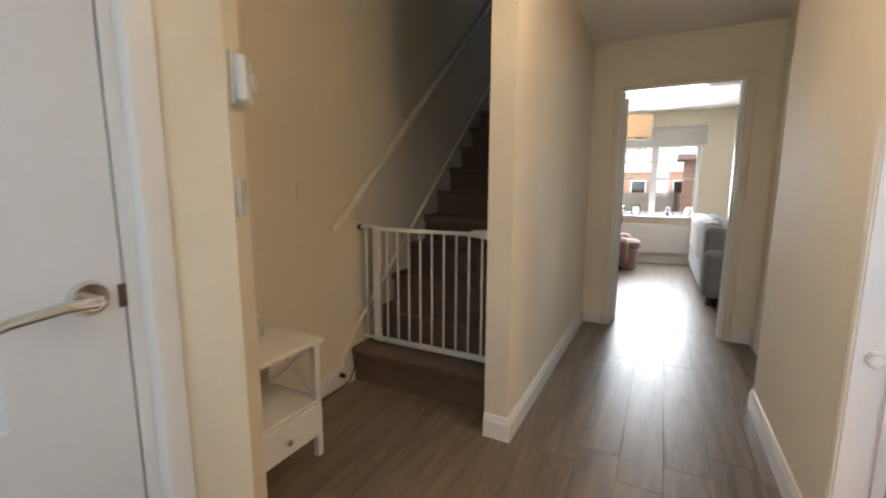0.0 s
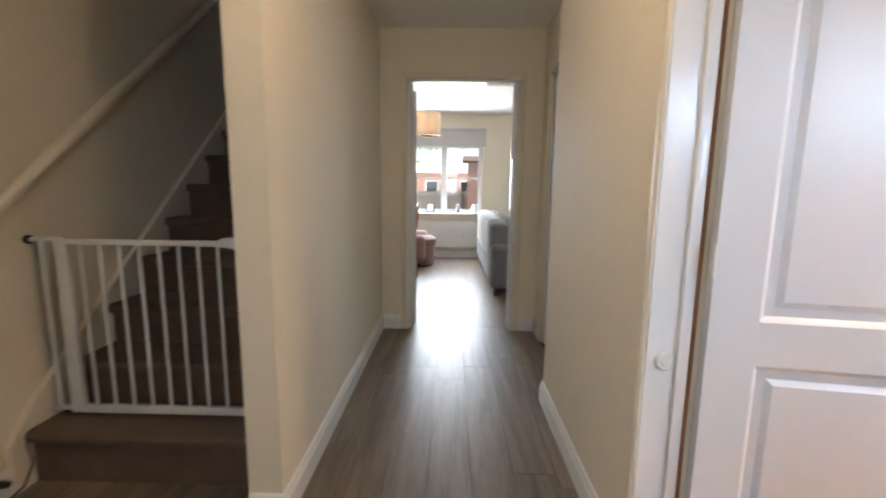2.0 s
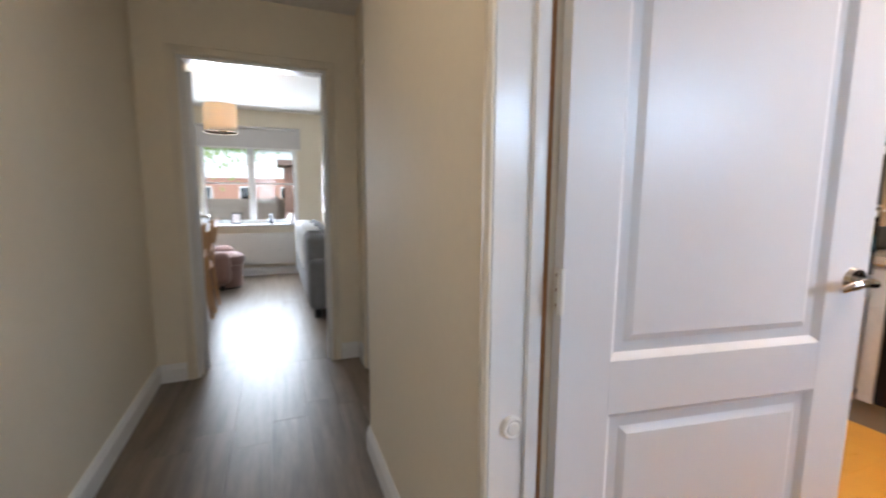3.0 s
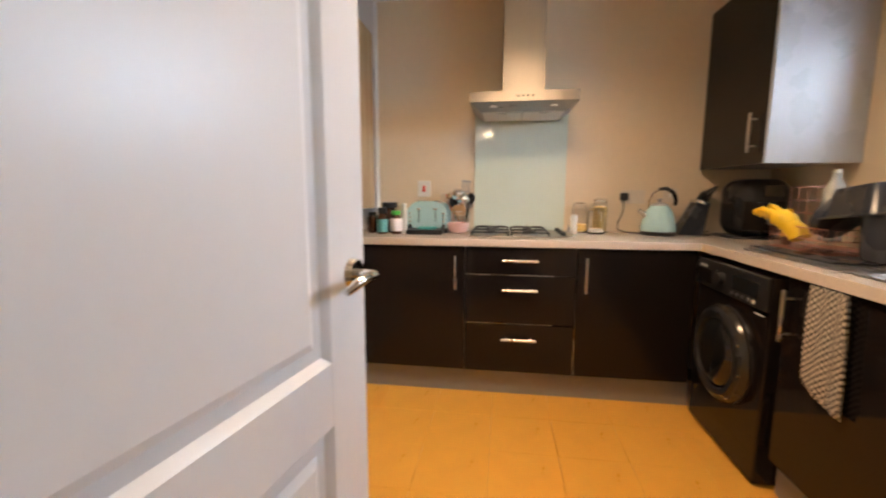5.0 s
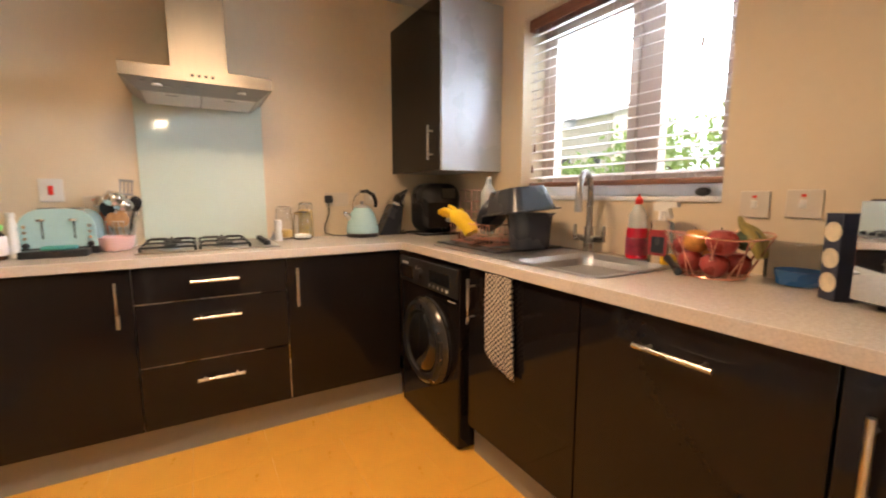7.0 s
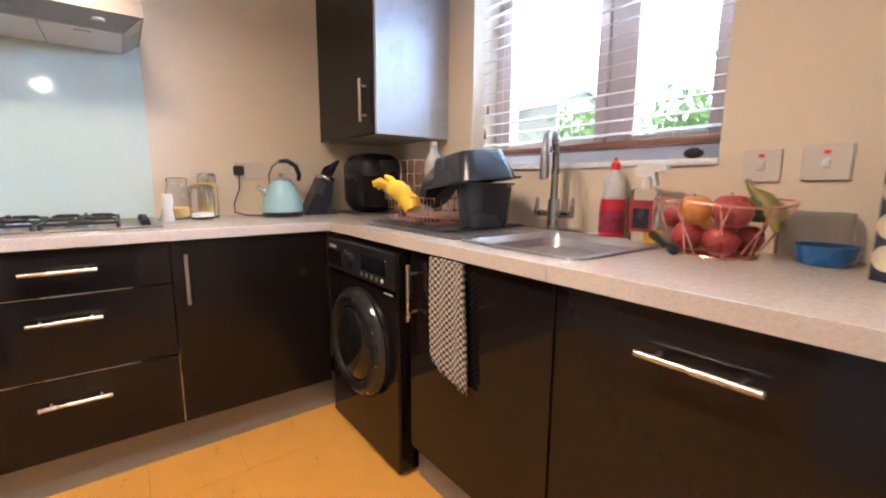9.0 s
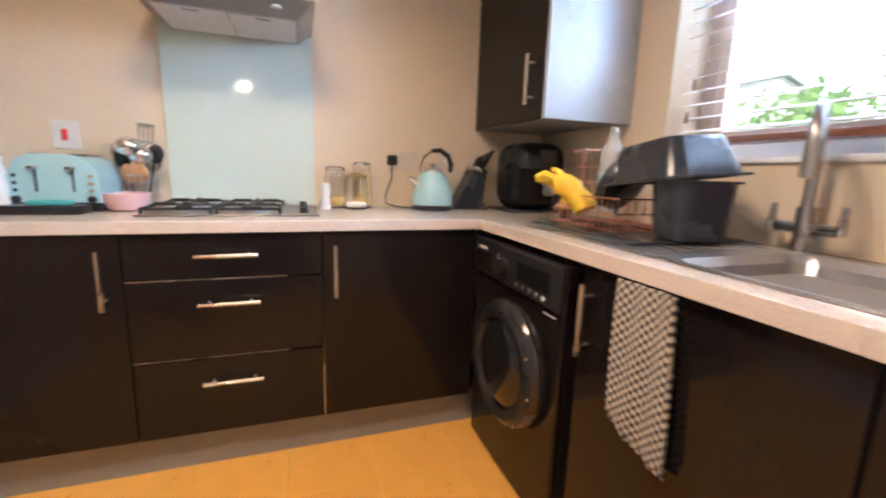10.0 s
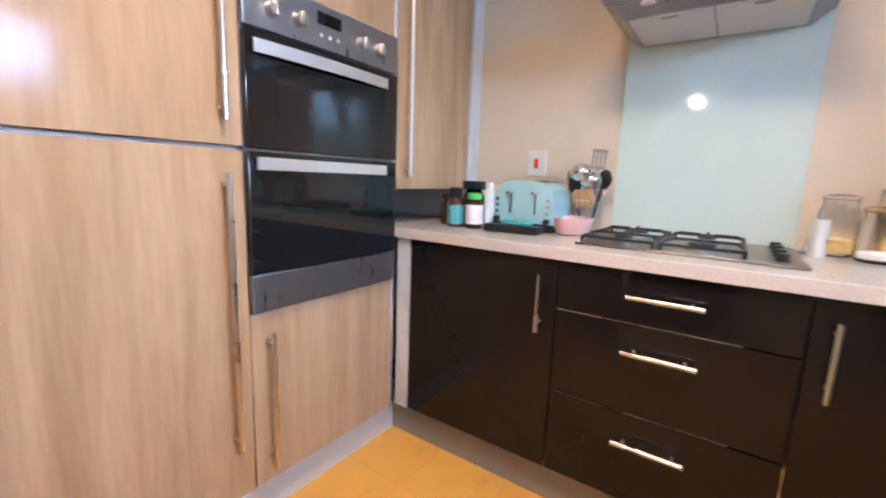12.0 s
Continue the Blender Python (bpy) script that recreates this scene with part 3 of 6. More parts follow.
solid("door_buffer", bm, M_white, "round white plastic buffer on the door jamb", "door buffer")

# ---- stairs ----
RISE, RUN, ST0, SX0, SX1 = 0.195, 0.225, 2.47, -5.225, -4.267
stairs = thing("staircase", "straight staircase covered in brown carpet", "staircase", (-4.75, ST0, 0), kind="structure")
for i in range(12):
    z0, z1 = (0 if i == 0 else 0.225 + RISE * (i - 1)), 0.225 + RISE * i
    y = ST0 + RUN * i
    poly = [(y + 0.012, z0 - (0.0 if i == 0 else 0.02)), (y + 0.012, z1 - 0.055), (y - 0.010, z1 - 0.045), (y - 0.016, z1 - 0.022), (y - 0.010, z1 - 0.006), (y + 0.01, z1), (y + RUN + 0.02, z1), (y + RUN + 0.02, z0 - (0.0 if i == 0 else 0.02))]
    part("step", prism(bm_new(), poly, "x", SX0, SX1), M_carpet, stairs)
y0 = 2.40
poly = [(y0, 0.0), (y0, 0.19), (ST0 + 0.05, 0.335), (ST0 + RUN * 12, 0.335 + (RUN * 12 - 0.05) * RISE / RUN), (ST0 + RUN * 12, 0.0), ]
part("string", prism(bm_new(), poly, "x", -5.2505, -5.224), M_creamgloss, stairs, "cream painted stair string on the wall")
part("string", prism(bm_new(), [(ST0 + 0.05, 0.20), (ST0 + 0.05, 0.335), (ST0 + RUN * 12, 0.335 + (RUN * 12 - 0.05) * RISE / RUN), (ST0 + RUN * 12, 1.9)], "x", -4.268, -4.29), M_gloss, stairs, "white painted stair string")
rail = thing("handrail", "cream painted sloping wall handrail", "handrail", (-5.2, 2.31, 1.0), kind="structure")
bm = bm_new()
d = Vector((0, 0.225, 0.195)).normalized()
a, b = Vector((-5.20, 2.29, 0.965)), Vector((-5.20, 4.95, 0.965 + 2.66 * 0.861))
tube(bm, [a, a + d * 0.02, b], [0.020, 0.026, 0.026], 12)
part("rail", bm, M_creamgloss, rail)
for k in (0.25, 1.3, 2.4):
    p = a + d * k
    part("bracket", tube(bm_new(), [p + Vector((0, 0, -0.02)), p + Vector((-0.02, 0, -0.05)), p + Vector((-0.05, 0, -0.05))], 0.006), M_creamgloss, rail)

# stair gate
gate = thing("stair_gate", "white metal bar stair gate closed on the first step", "safety gate", (-4.77, 2.58, 0.225))
GY, GZ0, GZ1 = 2.585, 0.245, 0.975
part("bottom_rail", box(-5.14, -4.29, GY - 0.012, GY + 0.012, GZ0, GZ0 + 0.032, 0.004), M_white, gate)
part("top_rail", box(-5.14, -4.29, GY - 0.010, GY + 0.010, GZ1 - 0.022, GZ1, 0.004), M_white, gate)
part("post", box(-5.135, -5.085, GY - 0.014, GY + 0.014, GZ0 + 0.01, GZ1 + 0.008, 0.005), M_white, gate)
part("post", box(-4.345, -4.300, GY - 0.014, GY + 0.014, GZ0 + 0.01, GZ1 - 0.002, 0.005), M_white, gate)
part("side_bar", rod(bm_new(), (-5.19, GY, GZ0 + 0.005), (-5.19, GY, GZ1 + 0.005), 0.009), M_white, gate)
part("side_link", tube(bm_new(), [(-5.235, GY, GZ1 - 0.005), (-5.19, GY, GZ1), (-5.11, GY, GZ1)], 0.010), M_white, gate)
part("side_link", tube(bm_new(), [(-5.235, GY, GZ0 + 0.016), (-5.11, GY, GZ0 + 0.016)], 0.009), M_white, gate)
for z in (GZ0 + 0.016, GZ1 - 0.005):
    part("wall_pad", rod(bm_new(), (-5.248, GY, z), (-5.232, GY, z), 0.018), M_blackplastic if z > 0.5 else M_white, gate)
    part("wall_pad", rod(bm_new(), (-4.300, GY, z), (-4.268, GY, z), 0.014), M_white, gate)
bar_bm = rod(bm_new(), (0, 0, GZ0 + 0.03), (0, 0, GZ1 - 0.02), 0.0065, seg=10)
first = part("bar", bar_bm, M_white)
first.parent = gate
first.location = Vector((-5.035, GY, 0)) - base(gate)
for i in range(1, 9):
    c = first.copy()
    scene.collection.objects.link(c)
    c.location = Vector((-5.035 + i * 0.0785, GY, 0)) - base(gate)
bm = prism(bm_new(), [(-4.50, GZ1 - 0.018), (-4.46, GZ1 + 0.012), (-4.34, GZ1 + 0.016), (-4.295, GZ1 + 0.002), (-4.295, GZ1 - 0.03), (-4.36, GZ1 - 0.035)], "y", GY - 0.018, GY + 0.018)
part("latch", bm, M_white, gate, "white plastic gate latch")

# ---- hall things ----
tb = thing("side_table", "small white wooden side table with drawer and crossed sides", "side table", (-5.05, 1.6, 0))
TX0, TX1, TY0, TY1, TH = -5.20, -4.86, 1.36, 1.82, 0.555
part("tabletop", box(TX0 - 0.01, TX1 + 0.012, TY0 - 0.012, TY1 + 0.012, TH - 0.02, TH, 0.004), M_gloss, tb)
for x in (TX0 + 0.005, TX1 - 0.035):
    for y in (TY0 + 0.005, TY1 - 0.035):
        part("leg", box(x, x + 0.03, y, y + 0.03, 0, TH - 0.02, 0.002), M_gloss, tb)
part("shelf", box(TX0 + 0.01, TX1 - 0.006, TY0 + 0.012, TY1 - 0.012, 0.262, 0.278), M_gloss, tb)
part("drawer_box", box(TX0 + 0.02, TX1 - 0.012, TY0 + 0.036, TY1 - 0.036, 0.105, 0.26), M_gloss, tb)
dr = part("drawer", box(TX1 - 0.012, TX1 + 0.002, TY0 + 0.038, TY1 - 0.038, 0.112, 0.252, 0.002), M_gloss, tb)
part("knob", lathe(bm_new(), (TX1 + 0.002, 1.60, 0.182), [(0.006, 0), (0.006, 0.012), (0.014, 0.018), (0.014, 0.024), (0.0, 0.028)], 16, m=pose(0, 0, 0, 0, 90, 0).to_3x3()), M_nickel, dr, "small metal drawer knob")
for y in (TY0 + 0.02, TY1 - 0.02):
    for za, zb in ((0.285, 0.53), (0.53, 0.285)):
        part("cross_brace", rod(bm_new(), (TX0 + 0.03, y, za), (TX1 - 0.03, y, zb), 0.008, seg=8), M_gloss, tb)
router = thing("router", "white upright internet router on the table shelf", "router", (-5.02, 1.5, 0.278))
part("case", box(-5.06, -4.98, 1.46, 1.60, 0.279, 0.465, 0.018, 4), M_white, router)
part("foot", box(-5.065, -4.975, 1.48, 1.58, 0.278, 0.286, 0.003), M_blackplastic, router)
bt = thing("small_bottle", "small white plastic spray bottle on the table", "bottle", (-5.12, 1.70, TH))
part("bottle_body", lathe(bm_new(), (-5.12, 1.70, TH), [(0.022, 0), (0.024, 0.006), (0.024, 0.055), (0.012, 0.07), (0.010, 0.078)], 18), M_white, bt)
part("cap", lathe(bm_new(), (-5.12, 1.70, TH), [(0.012, 0.078), (0.012, 0.092), (0.006, 0.10), (0.0, 0.10)], 14), M_gloss, bt)


def wall_plate(name, label, m, w=0.086, h=0.086, rockers=1, neon=False, mat=None):
    """A switch or socket plate on the face y = 0 of m, standing out to -y."""
    th = thing(name, label, "switch" if rockers else "socket", m.translation)
    part("plate", cube(bm_new(), -w / 2, w / 2, -0.009, 0, -h / 2, h / 2, 0.003, m=m), mat or M_white, th)
    for i in range(rockers):
        x = (i - (rockers - 1) / 2) * 0.026
        part("rocker", cube(bm_new(), x - 0.009, x + 0.009, -0.013, -0.009, -0.013, 0.013, 0.002, m=m), M_white, th)
    if neon:
        part("neon", cube(bm_new(), -0.006, 0.006, -0.0115, -0.009, h / 2 - 0.022, h / 2 - 0.014, m=m), M_red, th)
    return th


ang = math.degrees(math.atan2(0.126, -0.115))
mf = Matrix.Translation((-4.413, 1.127, 1.195)) @ pose(0, 0, 0, 0, 0, ang)
wall_plate("light_switch", "white double light switch on the angled wall", mf, rockers=2)
mt = Matrix.Translation((-4.415, 1.130, 1.445)) @ pose(0, 0, 0, 0, 0, ang)
th = thing("thermostat", "white wall thermostat above a light switch", "thermostat", mt.translation)
part("back_plate", cube(bm_new(), -0.042, 0.042, -0.010, 0, -0.055, 0.055, 0.003, m=mt), M_white, th)
part("case", cube(bm_new(), -0.040, 0.040, -0.034, -0.010, -0.046, 0.052, 0.008, 3, m=mt), M_white, th)
part("dial", rod(bm_new(), mt @ Vector((0.012, -0.034, 0.004)), mt @ Vector((0.012, -0.044, 0.004)), 0.022, 0.019, 24), M_white, th)
wall_plate("light_switch", "cream light switch on the stair wall", Matrix.Translation((-5.25, 2.13, 1.195)) @ pose(0, 0, 0, 0, 0, 90), rockers=1, mat=M_wall)
cable = [(-5.215, 1.95, 0.012), (-5.20, 2.15, 0.010), (-5.205, 2.30, 0.012), (-5.215, 2.42, 0.02), (-5.20, 2.452, 0.10), (-5.205, 2.445, 0.19), (-5.21, 2.48, 0.231)]
solid("cable", tube(bm_new(), cable, 0.004, 6), M_blackplastic, "thin black cable along the skirting board", "cable")
th = thing("wall_socket", "small black cable outlet on the skirting board", "socket", (-5.234, 2.36, 0.07))
part("outlet", rod(bm_new(), (-5.234, 2.36, 0.075), (-5.205, 2.36, 0.075), 0.016, 0.012, 16), M_blackplastic, th)
hl = thing("pendant_lamp", "small lit glass pendant lamp in the hallway", "pendant lamp", (-3.68, 1.885, HC))
part("flex", rod(bm_new(), (-3.68, 1.885, HC), (-3.68, 1.885, 2.15), 0.003, seg=6), M_white, hl)
part("bulb", lathe(bm_new(), (-3.68, 1.885, 2.045), [(0.0, 0), (0.03, 0.012), (0.042, 0.045), (0.03, 0.085), (0.015, 0.11)], 20), M_hallbulb, hl)
kl = thing("ceiling_light", "round white flush ceiling light in the kitchen", "ceiling light", (-1.55, 1.50, HC))
part("diffuser", lathe(bm_new(), (-1.55, 1.50, HC), [(0.24, 0), (0.24, -0.012), (0.20, -0.024), (0, -0.028)], 36), M_lampglass, kl)
part("rim", lathe(bm_new(), (-1.55, 1.50, HC), [(0.241, 0), (0.255, 0), (0.255, -0.014), (0.241, -0.014)], 36), M_white, kl)

# ---- kitchen units ----
def bar_handle(parent, a, b, out, label="brushed steel bar handle"):
    """A round bar from a to b, with two posts back to the door."""
    a, b, out = Vector(a), Vector(b), Vector(out)
    d = (b - a).normalized()
    bm = rod(bm_new(), a, b, 0.0068, seg=14)
    for p in (a + d * 0.03, b - d * 0.03):
        rod(bm, p, p - out * 0.034, 0.0045, seg=10)
    return part("handle", bm, M_nickel, parent, label)


FX, FY = -0.602, 0.602      # door faces of the two runs
BACK = -0.03
ONX, ONY = Vector((-1, 0, 0)), Vector((0, 1, 0))


def base_unit_x(y0, y1, label, fronts, group="base units"):
    """A base cabinet on the hob wall. fronts: (z0, z1, handle), handle in the upright or level."""
    th = thing("base_cabinet", label, "cabinet", (-0.3, (y0 + y1) / 2, 0), group)
    part("body", box(-0.575, BACK, y0 + 0.002, y1 - 0.002, 0.148, 0.868), M_plinth, th)
    for z0, z1, h in fronts:
        f = part("drawer_front" if h[0] == "level" else "door", box(FX, -0.578, y0 + 0.002, y1 - 0.002, z0, z1, 0.003, 2), M_black, th)
        if h[0] == "level":
            bar_handle(f, (-0.636, h[1] - 0.095, h[2]), (-0.636, h[1] + 0.095, h[2]), ONX)
        else:
            bar_handle(f, (-0.636, h[1], h[2] - 0.095), (-0.636, h[1], h[2] + 0.095), ONX)
    # Added bright strips stand for the glint on the drawer fronts' top edges.
    for (_, _, _), (za, _, _) in zip(fronts[1:], fronts):
        part("edge_strip", box(-0.596, -0.5785, y0 + 0.12, y1 - 0.003, za - 0.0036, za - 0.0004), M_nickel, th, "thin bright strip standing for the glint along a drawer edge")
    if len(fronts) > 1:
        # Upright strip, likewise a glint put in as a part beside the bottom drawer.
        part("edge_strip", box(-0.596, -0.5785, y0 - 0.0015, y0 + 0.0015, 0.156, 0.428), M_nickel, th)
    return th


base_unit_x(1.837, 2.436, "gloss black base cabinet with one door and steel handle", [(0.152, 0.866, ("up", 1.887, 0.725))])
base_unit_x(1.229, 1.837, "gloss black base cabinet with three drawers under the hob", [(0.713, 0.866, ("level", 1.533, 0.796)), (0.435, 0.709, ("level", 1.533, 0.632)), (0.152, 0.431, ("level", 1.533, 0.350))])
base_unit_x(0.625, 1.229, "gloss black corner base cabinet with one door", [(0.152, 0.866, ("up", 1.184, 0.724))])
solid("plinth", box(-0.555, -0.535, 0.60, 2.55, 0.0, 0.147), M_plinth, "grey plinth under the hob wall cabinets", "plinth", "structure")
solid("filler_panel", box(FX, -0.03, 2.438, 2.503, 0.149, 0.868, 0.001), M_panel, "pale grey filler panel beside the oven tower", "panel", "structure")


def base_unit_y(x0, x1, label, handle, group="base units"):
    th = thing("base_cabinet", label, "cabinet", ((x0 + x1) / 2, 0.3, 0), group)
    part("body", box(x0 + 0.002, x1 - 0.002, 0.03, 0.575, 0.148, 0.868), M_plinth, th)
    f = part("door", box(x0 + 0.002, x1 - 0.002, 0.578, FY, 0.152, 0.866, 0.0015), M_black, th)
    if handle[0] == "up":
        bar_handle(f, (handle[1], 0.636, handle[2] - 0.095), (handle[1], 0.636, handle[2] + 0.095), ONY)
    else:
        bar_handle(f, (handle[1] - 0.098, 0.636, handle[2]), (handle[1] + 0.098, 0.636, handle[2]), ONY)
    return th


base_unit_y(-1.850, -1.252, "gloss black sink cabinet with a steel handle", ("up", -1.292, 0.727))
dw = base_unit_y(-2.450, -1.852, "gloss black integrated dishwasher with a level steel handle", ("level", -2.153, 0.783), "")
dw.name = "dishwasher"
dw["category"] = "dishwasher"
base_unit_y(-2.920, -2.452, "gloss black base cabinet with one upright handle", ("up", -2.503, 0.703))
solid("plinth", box(-2.92, -1.235, 0.535, 0.555, 0.0, 0.147), M_plinth, "grey plinth under the sink run", "plinth", "structure")

# washing machine
wm = thing("washing_machine", "black freestanding washing machine under the worktop", "washing machine", (-0.92, 0.35, 0))
WA, WB, WF = -1.216, -0.625, 0.628
part("body", box(WA, WB, 0.06, WF, 0.012, 0.850, 0.008), M_black, wm)
cp = part("control_panel", box(WA + 0.004, WB - 0.004, WF, WF + 0.012, 0.715, 0.846, 0.004), M_blackplastic, wm, "black control panel with dial and small display")
part("dial", rod(bm_new(), (-0.875, WF + 0.012, 0.780), (-0.875, WF + 0.032, 0.780), 0.028, 0.024, 28), M_blackplastic, cp)
part("display", box(-1.155, -0.965, WF + 0.011, WF + 0.014, 0.755, 0.815), M_ovenglass, cp)
for i in range(5):
    x = -1.13 + i * 0.04
    part("button", rod(bm_new(), (x, WF + 0.012, 0.737), (x, WF + 0.016, 0.737), 0.008, seg=12), M_white if i == 0 else M_darksteel, cp)
for i in range(6):
    part("marking", box(-0.838, -0.822, WF + 0.0115, WF + 0.0128, 0.752 + i * 0.011, 0.755 + i * 0.011), M_white, cp)
part("marking", box(-0.735, -0.665, WF + 0.0115, WF + 0.0128, 0.808, 0.820), M_white, cp)
part("detergent_drawer", box(-0.79, -0.64, WF + 0.010, WF + 0.016, 0.735, 0.800, 0.004), M_black, cp)
part("label_mark", box(-1.18, -1.12, WF + 0.0002, WF + 0.001, 0.690, 0.694), M_white, wm)
M_ring = material("dark_gloss_ring", (0.05, 0.047, 0.042), 0.2, 0.6, vary=0.05)
WC = Vector((-0.940, WF, 0.455))
rot = pose(0, 0, 0, -90, 0, 0).to_3x3()
wd = part("door", lathe(bm_new(), WC, [(0.215, 0.0), (0.215, 0.02), (0.205, 0.042), (0.185, 0.056), (0.160, 0.052), (0.150, 0.035)], 48, m=rot), M_blackplastic, wm, "round black porthole door")
part("chrome_ring", lathe(bm_new(), WC, [(0.217, 0.012), (0.2205, 0.020), (0.217, 0.030), (0.207, 0.0425)], 48, m=rot), M_ring, wd, "smoked metal ring round the porthole")
part("glass", lathe(bm_new(), WC, [(0.152, 0.036), (0.14, 0.052), (0.10, 0.066), (0.05, 0.072), (0.0, 0.074)], 48, m=rot), M_ovenglass, wd)
part("grip", box(-1.142, -1.112, WF + 0.03, WF + 0.058, 0.40, 0.51, 0.008), M_blackplastic, wd)
for z in (0.30, 0.43, 0.55):
    part("rivet", ball(bm_new(), (-0.940 - math.sqrt(max(0, 0.205 ** 2 - (z - 0.455) ** 2)), WF + 0.05, z), 0.006, u=8, v=6), M_chrome, wd)
for x in (WA + 0.05, WB - 0.05):
    part("foot", rod(bm_new(), (x, 0.54, 0.0), (x, 0.54, 0.02), 0.02, seg=12), M_blackplastic, wm)

# worktop with a hole for the sink bowl
SB = (-1.835, -1.445, 0.115, 0.520)
wt = thing("worktop", "pale speckled laminate worktop with square front edge", "worktop", (-0.6, 0.6, 0.87))
bm = bm_new()
cube(bm, -0.62, -0.021, 0.621, 3.098, 0.870, 0.910, 0.003)
part("slab", bm, M_worktop, wt)
bm = bm_new()
for b in [(SB[1], -0.021, 0.001, 0.620), (-2.924, SB[0], 0.001, 0.620)]:
    cube(bm, b[0], b[1], b[2], b[3], 0.870, 0.910, 0.002)
cube(bm, SB[0], SB[1], SB[3], 0.620, 0.870, 0.910, 0.002)
cube(bm, SB[0], SB[1], 0.001, SB[2], 0.870, 0.910, 0.002)
part("slab", bm, M_worktop, wt)

# ---- sink and tap ----
sk = thing("sink", "stainless steel inset sink with drainer", "sink", (-1.5, 0.3, 0.91))
bm = bm_new()
loops = []
for x0, x1, y0, y1, z in [(SB[0] - 0.03, SB[1] + 0.03, SB[2] - 0.03, SB[3] + 0.025, 0.9115), (SB[0] - 0.028, SB[1] + 0.028, SB[2] - 0.028, SB[3] + 0.023, 0.9165), (SB[0] - 0.004, SB[1] + 0.004, SB[2] - 0.004, SB[3] + 0.004, 0.915), (SB[0] + 0.012, SB[1] - 0.012, SB[2] + 0.012, SB[3] - 0.012, 0.895), (SB[0] + 0.03, SB[1] - 0.03, SB[2] + 0.03, SB[3] - 0.03, 0.775), (SB[0] + 0.06, SB[1] - 0.06, SB[2] + 0.06, SB[3] - 0.06, 0.760)]:
    r = 0.045
    ring = []
    for cx, cy, a0 in ((x1 - r, y1 - r, 0), (x0 + r, y1 - r, 90), (x0 + r, y0 + r, 180), (x1 - r, y0 + r, 270)):
        for k in range(6):
            a = radians(a0 + 90 * k / 5)
            ring.append(bm.verts.new((cx + r * math.cos(a), cy + r * math.sin(a), z)))
    loops.append(ring)
for a, b in zip(loops, loops[1:]):
    n = len(a)
    for i in range(n):
        bm.faces.new((a[i], a[(i + 1) % n], b[(i + 1) % n], b[i]))
bm.faces.new(loops[-1])
part("bowl", bm, M_sinksteel, sk)
part("drainer", box(SB[1] + 0.0305, -0.84, 0.085, 0.545, 0.9115, 0.9165, 0.002), M_sinksteel, sk)
for i in range(8):
    y = 0.14 + i * 0.05
    part("ridge", box(SB[1] + 0.06, -0.88, y, y + 0.012, 0.9165, 0.9195, 0.0012), M_sinksteel, sk)
part("waste", lathe(bm_new(), (-1.64, 0.32, 0.7605), [(0.04, 0), (0.04, 0.003), (0.03, 0.002), (0, 0.001)], 24), M_chrome, sk)
tap = thing("kitchen_tap", "tall brushed steel swan-neck mixer tap with two levers", "tap", (-1.426, 0.075, 0.9165))
bm = tube(bm_new(), [(-1.426, 0.075, 0.915), (-1.426, 0.075, 1.03)], 0.022, 20)
part("column", bm, M_tap, tap)
arch_pts = [(-1.426, 0.075, 1.02), (-1.426, 0.075, 1.12)]
for k in range(0, 13):
    a = math.pi * k / 12
    s = 0.10 * (1 - math.cos(a))
    arch_pts.append((-1.426 - s * 0.46, 0.075 + s * 0.885, 1.165 + 0.098 * math.sin(a)))
arch_pts.append((-1.426 - 0.2 * 0.46, 0.075 + 0.2 * 0.885, 1.10))
part("spout", tube(bm_new(), arch_pts, [0.0135] * (len(arch_pts) - 3) + [0.0135, 0.015, 0.016], 14), M_tap, tap)
part("valve", rod(bm_new(), (-1.501, 0.08, 0.975), (-1.351, 0.07, 0.975), 0.014, seg=14), M_tap, tap)
for x in (-1.506, -1.346):
    part("lever", rod(bm_new(), (x, 0.078, 0.965), (x, 0.074, 1.035), 0.010, 0.007, 12), M_tap, tap)

# ---- hob, splashback, hood ----
hob = thing("gas_hob", "stainless steel gas hob with four burners and black pan supports", "hob", (-0.25, 1.53, 0.91))
HX0, HX1, HY0, HY1 = -0.500, -0.045, 1.232, 1.828
part("plate", box(HX0, HX1, HY0, HY1, 0.9115, 0.918, 0.003), M_steel, hob)
for cx, cy, r in ((-0.385, 1.70, 0.028), (-0.165, 1.70, 0.040), (-0.385, 1.475, 0.040), (-0.165, 1.475, 0.028)):
    b = part("burner", lathe(bm_new(), (cx, cy, 0.918), [(r + 0.012, 0), (r + 0.010, 0.010), (r, 0.012), (r, 0.016)], 24), M_darksteel, hob)
    part("burner_cap", lathe(bm_new(), (cx, cy, 0.934), [(r - 0.002, 0), (r, 0.004), (r * 0.8, 0.007), (0, 0.008)], 24), M_iron, b)
